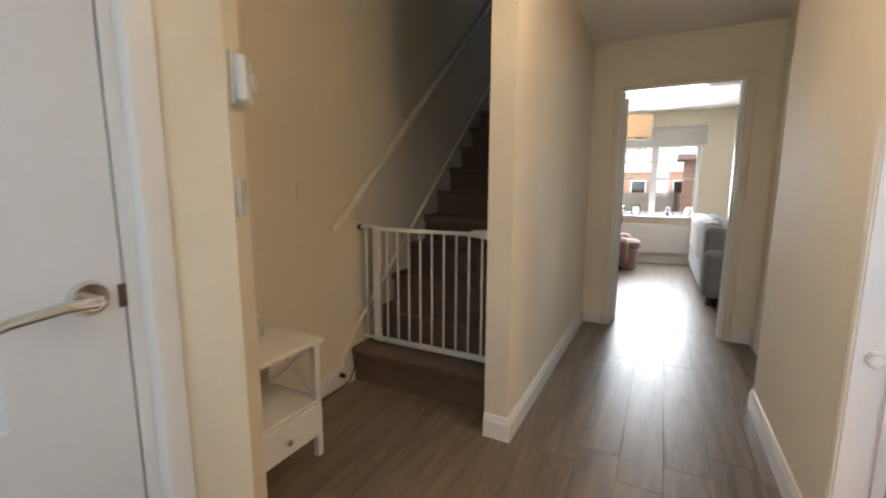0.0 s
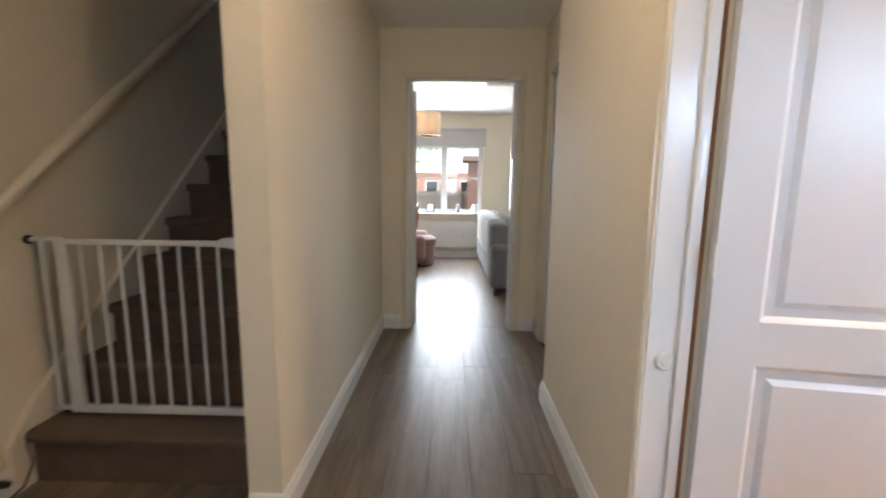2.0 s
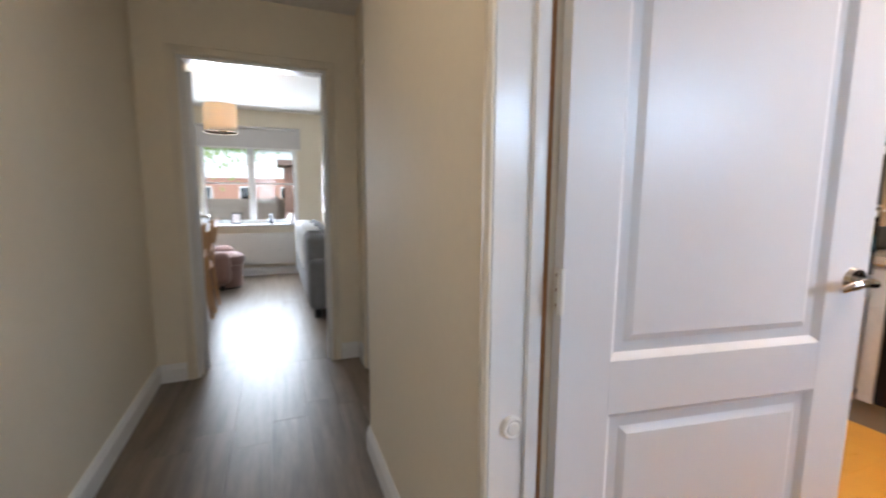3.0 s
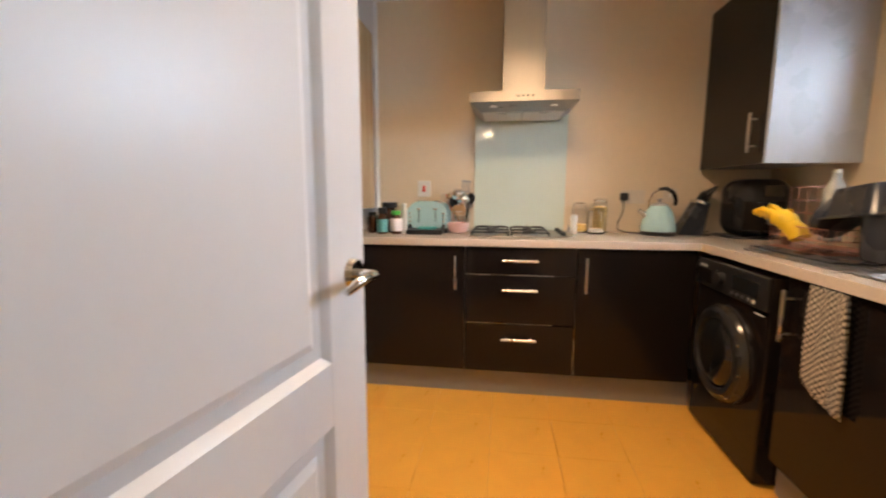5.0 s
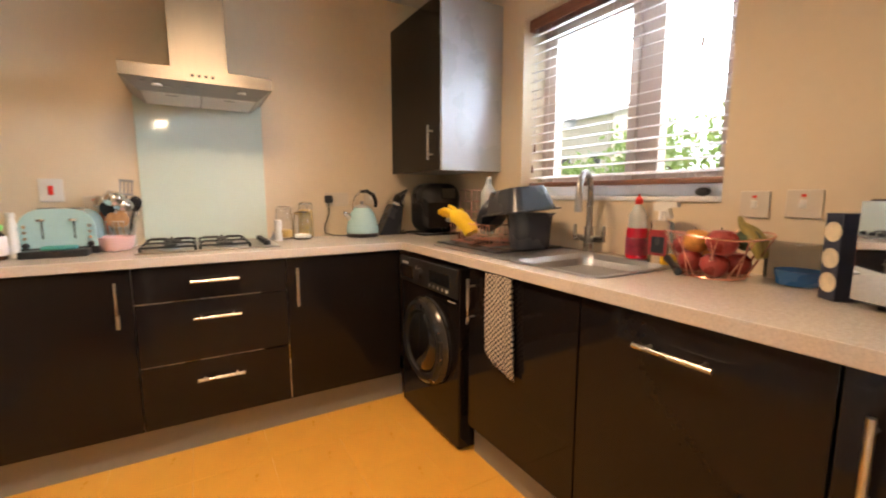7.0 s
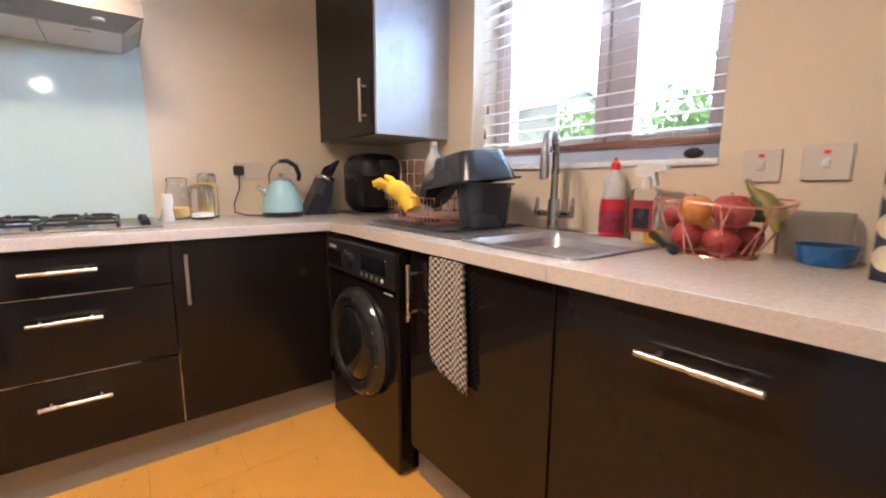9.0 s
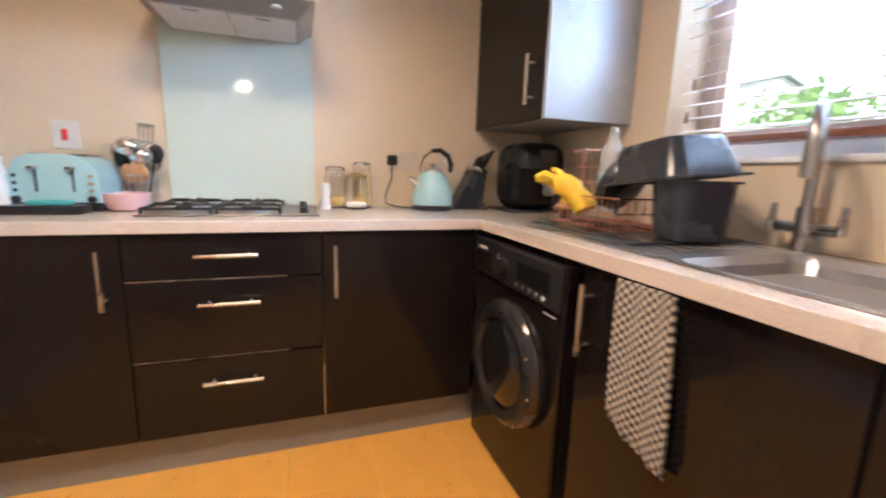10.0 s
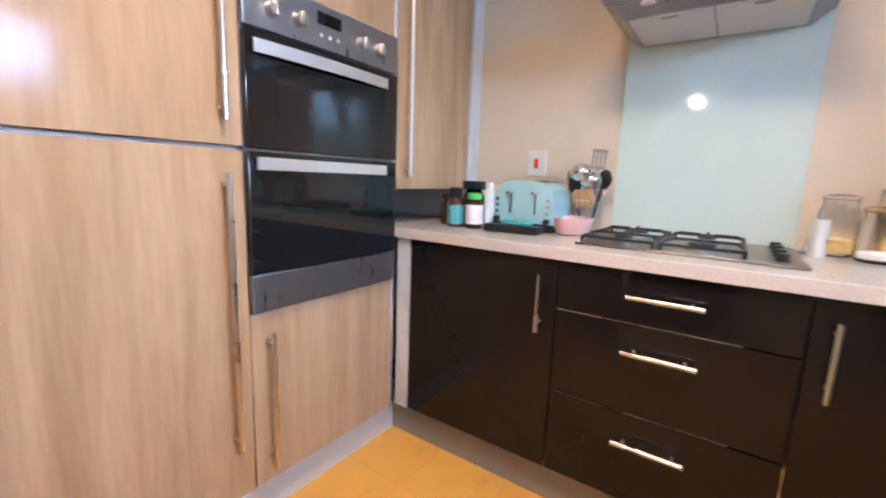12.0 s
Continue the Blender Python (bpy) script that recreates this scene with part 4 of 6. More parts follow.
for cy in (1.705, 1.475):
    bm = bm_new()
    x0, x1, y0, y1, z = -0.475, -0.075, cy - 0.105, cy + 0.105, 0.948
    tube(bm, [(x0, y0, z - 0.012), (x1, y0, z - 0.012), (x1, y1, z - 0.012), (x0, y1, z - 0.012)], 0.0055, 6, closed=True)
    for x in (-0.385, -0.165):
        tube(bm, [(x, y0, z - 0.012), (x, y0 + 0.02, z), (x, cy - 0.02, z)], 0.005, 6)
        tube(bm, [(x, y1, z - 0.012), (x, y1 - 0.02, z), (x, cy + 0.02, z)], 0.005, 6)
        tube(bm, [(x - 0.085, cy, z - 0.010), (x - 0.07, cy, z), (x - 0.025, cy, z)], 0.005, 6)
        tube(bm, [(x + 0.085, cy, z - 0.010), (x + 0.07, cy, z), (x + 0.025, cy, z)], 0.005, 6)
    tube(bm, [(-0.275, y0, z - 0.012), (-0.275, y1, z - 0.012)], 0.005, 6)
    for x in (x0, x1):
        for y in (y0, y1):
            rod(bm, (x, y, 0.917), (x, y, z - 0.01), 0.006, seg=8)
    part("pan_support", bm, M_iron, hob, "black cast iron pan support")
for i in range(4):
    x = -0.43 + i * 0.10
    part("knob", rod(bm_new(), (x, 1.285, 0.918), (x, 1.285, 0.940), 0.017, 0.014, 20), M_blackplastic, hob)
sp = thing("splashback", "pale mint glass splashback behind the hob", "splashback", (-0.024, 1.53, 0.912))
part("glass_panel", box(-0.028, -0.0205, 1.228, 1.828, 0.911, 1.668, 0.001), M_splash, sp)
hood = thing("cooker_hood", "stainless steel chimney cooker hood above the hob", "cooker hood", (-0.2, 1.53, 1.6))
bm = bm_new()
prism(bm, [(-0.445, 1.672), (-0.445, 1.728), (-0.022, 1.728), (-0.022, 1.672)], "y", 1.228, 1.832)
part("canopy", bm, M_steel, hood)
bm = bm_new()
lo = [(-0.44, 1.235, 1.671), (-0.022, 1.235, 1.671), (-0.022, 1.825, 1.671), (-0.44, 1.825, 1.671)]
hi = [(-0.36, 1.285, 1.632), (-0.022, 1.285, 1.632), (-0.022, 1.775, 1.632), (-0.36, 1.775, 1.632)]
va, vb = [bm.verts.new(p) for p in lo], [bm.verts.new(p) for p in hi]
for i in range(4):
    bm.faces.new((va[i], va[(i + 1) % 4], vb[(i + 1) % 4], vb[i]))
bm.faces.new(va)
bm.faces.new(vb)
part("under_tray", bm, M_darksteel, hood)
for y0 in (1.295, 1.534):
    part("filter", box(-0.345, -0.06, y0, y0 + 0.231, 1.626, 1.6315, 0.001), M_panel, hood, "pale metal mesh grease filter")
    part("filter_latch", box(-0.335, -0.32, y0 + 0.09, y0 + 0.14, 1.6235, 1.626), M_darksteel, hood)
for y in (1.36, 1.70):
    part("lamp", rod(bm_new(), (-0.40, y, 1.656), (-0.40, y, 1.648), 0.02, seg=16), M_white, hood)
part("chimney", box(-0.275, -0.021, 1.405, 1.650, 1.7285, HC - 0.001, 0.002), M_steel, hood)
for i in range(4):
    part("button", box(-0.4475, -0.4445, 1.475 + i * 0.027, 1.487 + i * 0.027, 1.694, 1.706), M_blackplastic, hood)

# ---- tall units and oven ----
YT = 2.503
tw = thing("oven_tower", "tall pale oak cabinet housing a double oven", "cabinet", (-0.94, 2.8, 0))
part("side_panel", box(-0.638, -0.620, YT + 0.002, 3.098, 0.149, 2.20), M_panel, tw)
part("carcass", box(-1.236, -0.640, YT + 0.024, 3.098, 0.12, 2.20), M_panel, tw)
d = part("door", box(-1.234, -0.640, YT, YT + 0.022, 0.150, 0.700, 0.0015), M_oak, tw)
bar_handle(d, (-1.184, YT - 0.034, 0.205), (-1.184, YT - 0.034, 0.640), (0, -1, 0), "long brushed steel bar handle")
d = part("door", box(-1.234, -0.640, YT, YT + 0.022, 1.605, 2.19, 0.0015), M_oak, tw)
ov = thing("double_oven", "built-in black glass double oven with steel trim", "oven", (-0.94, 2.5, 0.71))
OX0, OX1, OY = -1.233, -0.642, YT
part("chassis", box(OX0, OX1, OY + 0.001, OY + 0.023, 0.705, 1.602), M_darksteel, ov)
fas = part("control_fascia", box(OX0, OX1, OY - 0.018, OY + 0.001, 1.478, 1.602, 0.002), M_darksteel, ov, "grey steel control fascia")
for x in (-1.150, -1.066, -0.824, -0.746):
    k = part("knob", rod(bm_new(), (x, OY - 0.018, 1.534), (x, OY - 0.040, 1.534), 0.021, 0.018, 24), M_nickel, fas, "steel control knob")
    part("grip", box(x - 0.004, x + 0.004, OY - 0.048, OY - 0.036, 1.516, 1.552, 0.002), M_nickel, k)
part("display", box(-1.000, -0.910, OY - 0.0195, OY - 0.0175, 1.545, 1.580), M_ovenglass, fas)
for i in range(3):
    x = -0.987 + i * 0.032
    part("button", rod(bm_new(), (x, OY - 0.018, 1.515), (x, OY - 0.021, 1.515), 0.006, seg=12), M_white, fas)
for z0, z1, hz, bow in ((1.168, 1.470, 1.428, 0.020), (0.820, 1.160, 1.128, 0.0)):
    d = part("oven_door", box(OX0, OX1, OY - 0.020, OY + 0.001, z0, z1, 0.003), M_ovenglass, ov, "black glass oven door")
    part("window", box(OX0 + 0.09, OX1 - 0.09, OY - 0.0215, OY - 0.0198, z0 + 0.05, z1 - 0.08), M_ovenglass, d)
    bm = bm_new()
    n = 10
    pts = []
    for i in range(n + 1):
        u = i / n
        pts.append((OX0 + 0.018 + u * (OX1 - OX0 - 0.088), OY - 0.036 - bow * 0.5 * math.sin(math.pi * u), hz))
    va = []
    for p in pts:
        va.append([bm.verts.new((p[0], p[1] + dy, p[2] + dz)) for dy, dz in ((0.008, -0.017), (0.0, -0.017), (0.0, 0.017), (0.008, 0.017))])
    for a, b in zip(va, va[1:]):
        for i in range(4):
            bm.faces.new((a[i], a[(i + 1) % 4], b[(i + 1) % 4], b[i]))
    bm.faces.new(va[0])
    bm.faces.new(va[-1])
    for i in (1, n - 1):
        cube(bm, pts[i][0] - 0.01, pts[i][0] + 0.01, pts[i][1] + 0.006, OY - 0.019, hz - 0.012, hz + 0.012)
    part("door_handle", bm, M_ovenbar, d, "flat bright steel oven handle")
part("base_trim", box(OX0, OX1, OY - 0.018, OY + 0.001, 0.706, 0.816, 0.002), M_darksteel, ov, "grey steel strip below the oven door")

fz = thing("fridge_freezer_housing", "tall pale oak cabinet with two doors and long handles", "cabinet", (-1.54, 2.8, 0))
part("carcass", box(-1.838, -1.240, YT + 0.024, 3.098, 0.12, 2.20), M_panel, fz)
d = part("door", box(-1.836, -1.238, YT, YT + 0.022, 0.150, 1.160, 0.0015), M_oak, fz)
bar_handle(d, (-1.295, YT - 0.034, 0.320), (-1.295, YT - 0.034, 1.100), (0, -1, 0), "long brushed steel bar handle")
d = part("door", box(-1.836, -1.238, YT, YT + 0.022, 1.172, 2.19, 0.0015), M_oak, fz)
bar_handle(d, (-1.295, YT - 0.034, 1.230), (-1.295, YT - 0.034, 2.030), (0, -1, 0), "long brushed steel bar handle")
part("side_panel", box(-1.858, -1.840, YT + 0.002, 3.098, 0.0, 2.20), M_panel, fz)
solid("plinth", box(-1.858, -0.5555, YT + 0.050, YT + 0.068, 0.0, 0.1185), M_panel, "pale grey plinth under the tall cabinets", "plinth", "structure")
wu = thing("dresser_cabinet", "pale oak wall cabinet standing low over the worktop corner", "cabinet", (-0.36, 2.8, 1.06))
part("carcass", box(-0.618, -0.10, YT + 0.024, 3.098, 1.062, 2.20), M_panel, wu)
d = part("door", box(-0.616, -0.105, YT, YT + 0.022, 1.060, 2.19, 0.0015), M_oak, wu)
bar_handle(d, (-0.575, YT - 0.034, 1.110), (-0.575, YT - 0.034, 1.910), (0, -1, 0), "long brushed steel bar handle")
solid("corner_trim", box(-0.100, -0.0205, YT - 0.012, 3.098, 0.9115, HC - 0.001, 0.002), M_panel, "pale painted upright boxing in the kitchen corner", "trim", "structure")

wc = thing("wall_cabinet", "gloss black wall cabinet with pale grey end panel", "cabinet", (-0.35, 0.2, 1.31))
part("carcass", box(-0.672, -0.022, 0.002, 0.386, 1.312, 2.225), M_plinth, wc)
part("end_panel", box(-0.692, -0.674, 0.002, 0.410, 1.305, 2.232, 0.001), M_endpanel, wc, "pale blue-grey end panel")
d = part("door", box(-0.6725, -0.022, 0.388, 0.409, 1.308, 2.228, 0.0015), M_black, wc)
bar_handle(d, (-0.589, 0.441, 1.365), (-0.589, 0.441, 1.555), ONY)

# ---- kitchen window and blind ----
win = thing("window_1", "two-light kitchen window with brown frame and white sill", "window", (-1.4, -0.2, WZ0), kind="structure")
FYa, FYb = -0.215, -0.155
for x0, x1, z0, z1 in [(WX0, WX1, WZ0, WZ0 + 0.07), (WX0, WX1, WZ1 - 0.06, WZ1), (WX0, WX0 + 0.045, WZ0 + 0.07, WZ1 - 0.06), (WX1 - 0.06, WX1, WZ0 + 0.07, WZ1 - 0.06), (-1.545, -1.475, WZ0 + 0.07, WZ1 - 0.06)]:
    part("window_frame", box(x0, x1, FYa, FYb, z0, z1, 0.004), M_upvc if z0 > WZ0 else M_whiteupvc, win)
for x0, x1 in ((WX0 + 0.045, -1.545), (-1.475, WX1 - 0.06)):
    sash = part("sash", box(x0 + 0.001, x0 + 0.045, FYa + 0.01, FYb + 0.012, WZ0 + 0.071, WZ1 - 0.061, 0.004), M_upvc, win)
    part("sash_rail", box(x1 - 0.045, x1 - 0.001, FYa + 0.01, FYb + 0.012, WZ0 + 0.071, WZ1 - 0.061, 0.004), M_upvc, sash)
    part("sash_rail", box(x0 + 0.046, x1 - 0.046, FYa + 0.01, FYb + 0.012, WZ0 + 0.071, WZ0 + 0.118, 0.004), M_upvc, sash)
    part("sash_rail", box(x0 + 0.046, x1 - 0.046, FYa + 0.01, FYb + 0.012, WZ1 - 0.108, WZ1 - 0.061, 0.004), M_upvc, sash)
    p = part("pane", box(x0 + 0.044, x1 - 0.044, -0.192, -0.180, WZ0 + 0.116, WZ1 - 0.106), M_pane, win)
    p.visible_shadow = False
part("window_sill", box(WX0 - 0.0, WX1 + 0.0, FYb, 0.012, WZ0 - 0.001, WZ0 + 0.018, 0.004), M_whiteupvc, win)
part("reveal_bead", box(WX0 + 0.002, WX1 - 0.002, FYb + 0.001, FYb + 0.012, WZ0 + 0.019, WZ0 + 0.068, 0.003), M_whiteupvc, win)
bl = thing("venetian_blind", "venetian blind with pale slats and brown rails, slats open", "blind", (-1.4, -0.07, 2.05))
part("head_rail", box(WX0 + 0.006, WX1 - 0.006, -0.105, -0.030, WZ1 - 0.062, WZ1 - 0.002, 0.004), M_rail, bl, "brown wooden blind head rail")
part("bottom_rail", box(WX0 + 0.010, WX1 - 0.010, -0.100, -0.046, 1.212, 1.236, 0.006), M_rail, bl, "brown wooden blind bottom rail")
sm = cube(bm_new(), -(WX1 - WX0) / 2 + 0.011, (WX1 - WX0) / 2 - 0.011, -0.024, 0.024, -0.0013, 0.0013)
slat = part("slat", sm, M_slat)
n = 17
for i in range(n):
    c = slat if i == 0 else slat.copy()
    if i:
        scene.collection.objects.link(c)
    c.parent = bl
    z = 1.262 + i * (2.025 - 1.262) / (n - 1)
    c.matrix_basis = pose((WX0 + WX1) / 2 + 1.4, -0.073 + 0.07, z - 2.05, -17 + 1.5 * math.sin(i * 1.7), 0, 0)
for x in (WX0 + 0.15, -1.40, WX1 - 0.15):
    for y in (-0.098, -0.048):
        part("ladder_cord", rod(bm_new(), (x, y, 1.225), (x, y, WZ1 - 0.06), 0.0012, seg=5), M_slat, bl)
for x, z in ((WX1 - 0.06, 1.31), (WX1 - 0.075, 1.42), (WX0 + 0.12, 1.72)):
    cord = part("pull_cord", rod(bm_new(), (x, -0.026, z + 0.02), (x, -0.030, WZ1 - 0.06), 0.0013, seg=5), M_slat, bl)
    part("cord_tassel", lathe(bm_new(), (x, -0.026, z - 0.02), [(0.006, 0), (0.0065, 0.004), (0.004, 0.035), (0.002, 0.04)], 12), M_rail, cord, "small brown wooden tassel")
stone = solid("sill_ornament", ball(bm_new(), (-1.855, -0.02, WZ0 + 0.018 + 0.017), 0.028, 0.02, 0.017), M_blackplastic, "small dark oval holder on the window sill", "ornament")

# ---- plates on the kitchen walls ----
def on_hob_wall(y, z):
    return Matrix.Translation((-0.020, y, z)) @ pose(0, 0, 0, 0, 0, -90)


def on_window_wall(x, z):
    return Matrix.Translation((x, 0.0, z)) @ pose(0, 0, 0, 0, 0, 180)


cs = thing("cooker_switch", "white cooker switch plate with red rocker", "switch", (-0.02, 2.18, 1.19))
m = on_hob_wall(2.175, 1.19)
part("plate", cube(bm_new(), -0.045, 0.045, -0.010, 0, -0.055, 0.055, 0.003, m=m), M_white, cs)
part("rocker", cube(bm_new(), -0.010, 0.010, -0.016, -0.010, -0.022, 0.022, 0.003, m=m), M_red, cs, "red rocker switch")
sk1 = wall_plate("socket", "white double wall socket with a black plug", on_hob_wall(0.80, 1.140), 0.146, 0.086, 0, False, M_plate)
pl = part("plug", cube(bm_new(), -0.085, -0.035, -0.045, -0.009, -0.024, 0.026, 0.010, 3, m=on_hob_wall(0.80, 1.140)), M_blackplastic, sk1, "black mains plug")
wall_plate("socket", "white single socket plate behind the kettle", on_hob_wall(0.575, 1.150), 0.086, 0.086, 1, False, M_plate)
wall_plate("fused_switch", "white fused switch plate with small red light", on_window_wall(-2.035, 1.138), 0.086, 0.086, 1, True, M_plate)
wall_plate("fused_switch", "white fused switch plate with small red light", on_window_wall(-2.165, 1.142), 0.092, 0.086, 1, True, M_plate)
wall_plate("socket", "white single socket plate behind the utensils", on_hob_wall(2.02, 1.12), 0.086, 0.086, 0, True, M_plate)
pts = [(-0.045, 0.860, 1.120), (-0.06, 0.865, 1.05), (-0.06, 0.895, 0.97), (-0.07, 0.895, 0.93), (-0.10, 0.85, 0.917), (-0.15, 0.78, 0.915), (-0.18, 0.73, 0.914)]
solid("kettle_cable", tube(bm_new(), pts, 0.0035, 8), M_blackplastic, "black cable from plug to kettle base", "cable")

# ---- things on the worktop, hob side ----
CT = 0.910


def bottle(name, label, x, y, prof, mat, cap_prof, cap_mat, lab=None, lab_mat=None, z=CT, category="bottle"):
    th = thing(name, label, category, (x, y, z))
    part("bottle_body", lathe(bm_new(), (x, y, z), prof, 22), mat, th)
    part("cap", lathe(bm_new(), (x, y, z), cap_prof, 20), cap_mat, th)
    if lab:
        part("label", lathe(bm_new(), (x, y, z), [(lab[0], lab[1]), (lab[0] + 0.0006, lab[1] + 0.001), (lab[0] + 0.0006, lab[2] - 0.001), (lab[0], lab[2])], 22), lab_mat, th)
    return th


M_print = material("cream_print", (0.60, 0.50, 0.33), 0.5, vary=0.2, scale=30)
M_amber = material("dark_amber_glass", (0.05, 0.018, 0.008), 0.12, coat=0.5)
M_tealbottle = material("teal_label", (0.10, 0.32, 0.32), 0.35, vary=0.25, scale=60)
M_labelwhite = material("white_paper_label", (0.72, 0.66, 0.66), 0.5, vary=0.12, scale=50)
M_green = material("bright_green_plastic", (0.10, 0.55, 0.10), 0.35)
std = lambda r, h: [(r * 0.92, 0), (r, 0.005), (r, h * 0.8), (r * 0.8, h * 0.92), (r * 0.6, h)]
capf = lambda r, h, k: [(r, h), (r + 0.001, h + 0.002), (r + 0.001, h + k), (r * 0.9, h + k + 0.002), (0, h + k + 0.002)]
bottle("spice_jar", "small dark brown glass jar with black lid", -0.26, 2.485, std(0.024, 0.075), M_amber, capf(0.022, 0.075, 0.02), M_blackplastic, (0.0245, 0.015, 0.05), M_brown)
bottle("spice_jar", "small dark brown glass jar with black lid", -0.33, 2.452, std(0.026, 0.11), M_amber, capf(0.024, 0.11, 0.02), M_blackplastic)
bottle("supplement_bottle", "dark bottle with teal label and black cap", -0.385, 2.372, std(0.034, 0.125), M_amber, capf(0.026, 0.125, 0.035), M_blackplastic, (0.0345, 0.012, 0.09), M_tealbottle)
bottle("supplement_bottle", "large dark tub with a wide black lid", -0.27, 2.355, std(0.050, 0.155), M_amber, capf(0.050, 0.155, 0.035), M_blackplastic)
bottle("supplement_bottle", "dark bottle with white label and green cap", -0.375, 2.287, std(0.037, 0.115), M_amber, capf(0.028, 0.118, 0.022), M_green, (0.0375, 0.018, 0.095), M_labelwhite)
bottle("tall_bottle", "tall slim white plastic bottle", -0.33, 2.246, std(0.020, 0.165), M_white, capf(0.014, 0.165, 0.02), M_white)

# toaster
to = thing("toaster", "pale teal four-slot toaster with rounded top", "toaster", (-0.25, 2.12, CT))
bm = bm_new()
poly = []
W, Ht, TY, TR = 0.128, 0.200, 2.105, 0.085
for k in range(9):
    a = math.radians(180 - 90 * k / 8)
    poly.append((TY - W + TR + TR * math.cos(a), CT + Ht - TR + TR * math.sin(a)))
for k in range(9):
    a = math.radians(90 - 90 * k / 8)
    poly.append((TY + W - TR + TR * math.cos(a), CT + Ht - TR + TR * math.sin(a)))
poly += [(TY + W + 0.004, CT + 0.03), (TY - W - 0.004, CT + 0.03)]
prism(bm, poly, "x", -0.315, -0.085)
part("body", bm, M_teal, to)
part("base", box(-0.320, -0.080, TY - W - 0.006, TY + W + 0.006, CT + 0.002, CT + 0.034, 0.006), M_blackplastic, to, "black toaster base")
for y in (2.055, 2.155):
    part("slot", box(-0.30, -0.10, y - 0.012, y + 0.012, CT + Ht - 0.002, CT + Ht + 0.0015), M_blackplastic, to)
for y in (2.05, 2.155):
    tr = part("lever_track", box(-0.3165, -0.3148, y - 0.003, y + 0.003, CT + 0.07, CT + 0.155), M_blackplastic, to)
    part("lever", box(-0.336, -0.316, y - 0.014, y + 0.014, CT + 0.146, CT + 0.158, 0.004), M_chrome, tr)
for y in (1.998, 2.212):
    for z in (0.075, 0.10, 0.125):
        part("button", rod(bm_new(), (-0.315, y, CT + z), (-0.321, y, CT + z), 0.007, seg=12), M_chrome, to)
    part("dial", rod(bm_new(), (-0.315, y, CT + 0.045), (-0.330, y, CT + 0.045), 0.013, 0.011, 18), M_blackplastic, to)
tray = thing("dish_tray", "small dark tray with teal sponge before the toaster", "tray", (-0.40, 2.09, CT))
part("tray_body", box(-0.425, -0.335, 1.995, 2.215, CT + 0.0005, CT + 0.030, 0.005), M_blackplastic, tray)
part("sponge", box(-0.405, -0.350, 2.035, 2.150, CT + 0.030, CT + 0.046, 0.006), material("teal_sponge", (0.08, 0.36, 0.33), 0.9, bump=0.6, bump_scale=200), tray, "teal cleaning sponge")

# utensil pot
cup = thing("utensil_bowl", "pale pink ceramic bowl holding cooking utensils", "bowl", (-0.250, 1.920, CT))
part("bowl", lathe(bm_new(), (-0.250, 1.920, CT), [(0.040, 0), (0.058, 0.006), (0.072, 0.030), (0.078, 0.066), (0.074, 0.066), (0.066, 0.030), (0.0, 0.012)], 32), M_pink, cup)
pot = thing("utensil_pot", "steel wire utensil pot full of kitchen tools", "utensil pot", (-0.13, 1.925, CT))
bm = bm_new()
for z in (0.004, 0.06, 0.13):
    tube(bm, arc((-0.100, 1.915, CT + z), 0.060, 0, 345, 24, "xy"), 0.002, 6, closed=True)
for i in range(18):
    a = 2 * math.pi * i / 18
    rod(bm, (-0.100 + 0.060 * math.cos(a), 1.915 + 0.060 * math.sin(a), CT + 0.003), (-0.100 + 0.060 * math.cos(a), 1.915 + 0.060 * math.sin(a), CT + 0.13), 0.0013, seg=5)
part("wire_basket", bm, M_nickel, pot)


def utensil(name, label, foot, head, kind_):
    foot, head = Vector(foot), Vector(head)
    th = thing(name, label, "utensil", foot, "utensils in the pot")
    d = (head - foot).normalized()
    side = (Vector((0, 1, 0)) - d * d.y).normalized()
    m = Matrix.Translation(head) @ Matrix((side, d.cross(side), d)).transposed().to_4x4()
    part("handle", rod(bm_new(), foot, head, 0.0045, 0.0055, 10), M_blackplastic if kind_ in ("spoon", "slice_black") else (M_chair if kind_ == "wooden" else M_nickel), th)
    bm = bm_new()
    if kind_ == "ladle":
        ball(bm, m @ Vector((0, 0, 0.03)), 0.046, 0.046, 0.038, 18, 10)
        part("head", bm, M_chrome, th)
    elif kind_ == "slice":
        for i in range(4):
            cube(bm, -0.026 + i * 0.0155, -0.019 + i * 0.0155, -0.0015, 0.0015, 0.008, 0.068, m=m)
        cube(bm, -0.028, 0.030, -0.0015, 0.0015, 0.066, 0.078, m=m)
        cube(bm, -0.028, 0.030, -0.0015, 0.0015, 0.0, 0.010, m=m)
        part("head", bm, M_darksteel, th)
    elif kind_ == "whisk":
        for k in range(5):
            a = math.pi * k / 5
            loop = []
            for j in range(11):
                u = math.pi * j / 10
                r = 0.028 * math.sin(u)
                loop.append(m @ Vector((0.028 * math.cos(u) * math.cos(a), 0.028 * math.cos(u) * math.sin(a), 0.085 * math.sin(u) ** 0.8)))
            tube(bm, loop, 0.0012, 5)
        part("head", bm, M_chrome, th)
    else:
        ball(bm, (0, 0, 0), 0.030, 0.010, 0.040, 14, 8)
        bm.transform(m @ Matrix.Translation((0, 0, 0.03)))
        part("head", bm, {"wooden": M_chair, "steel": M_nickel}.get(kind_, M_blackplastic), th)


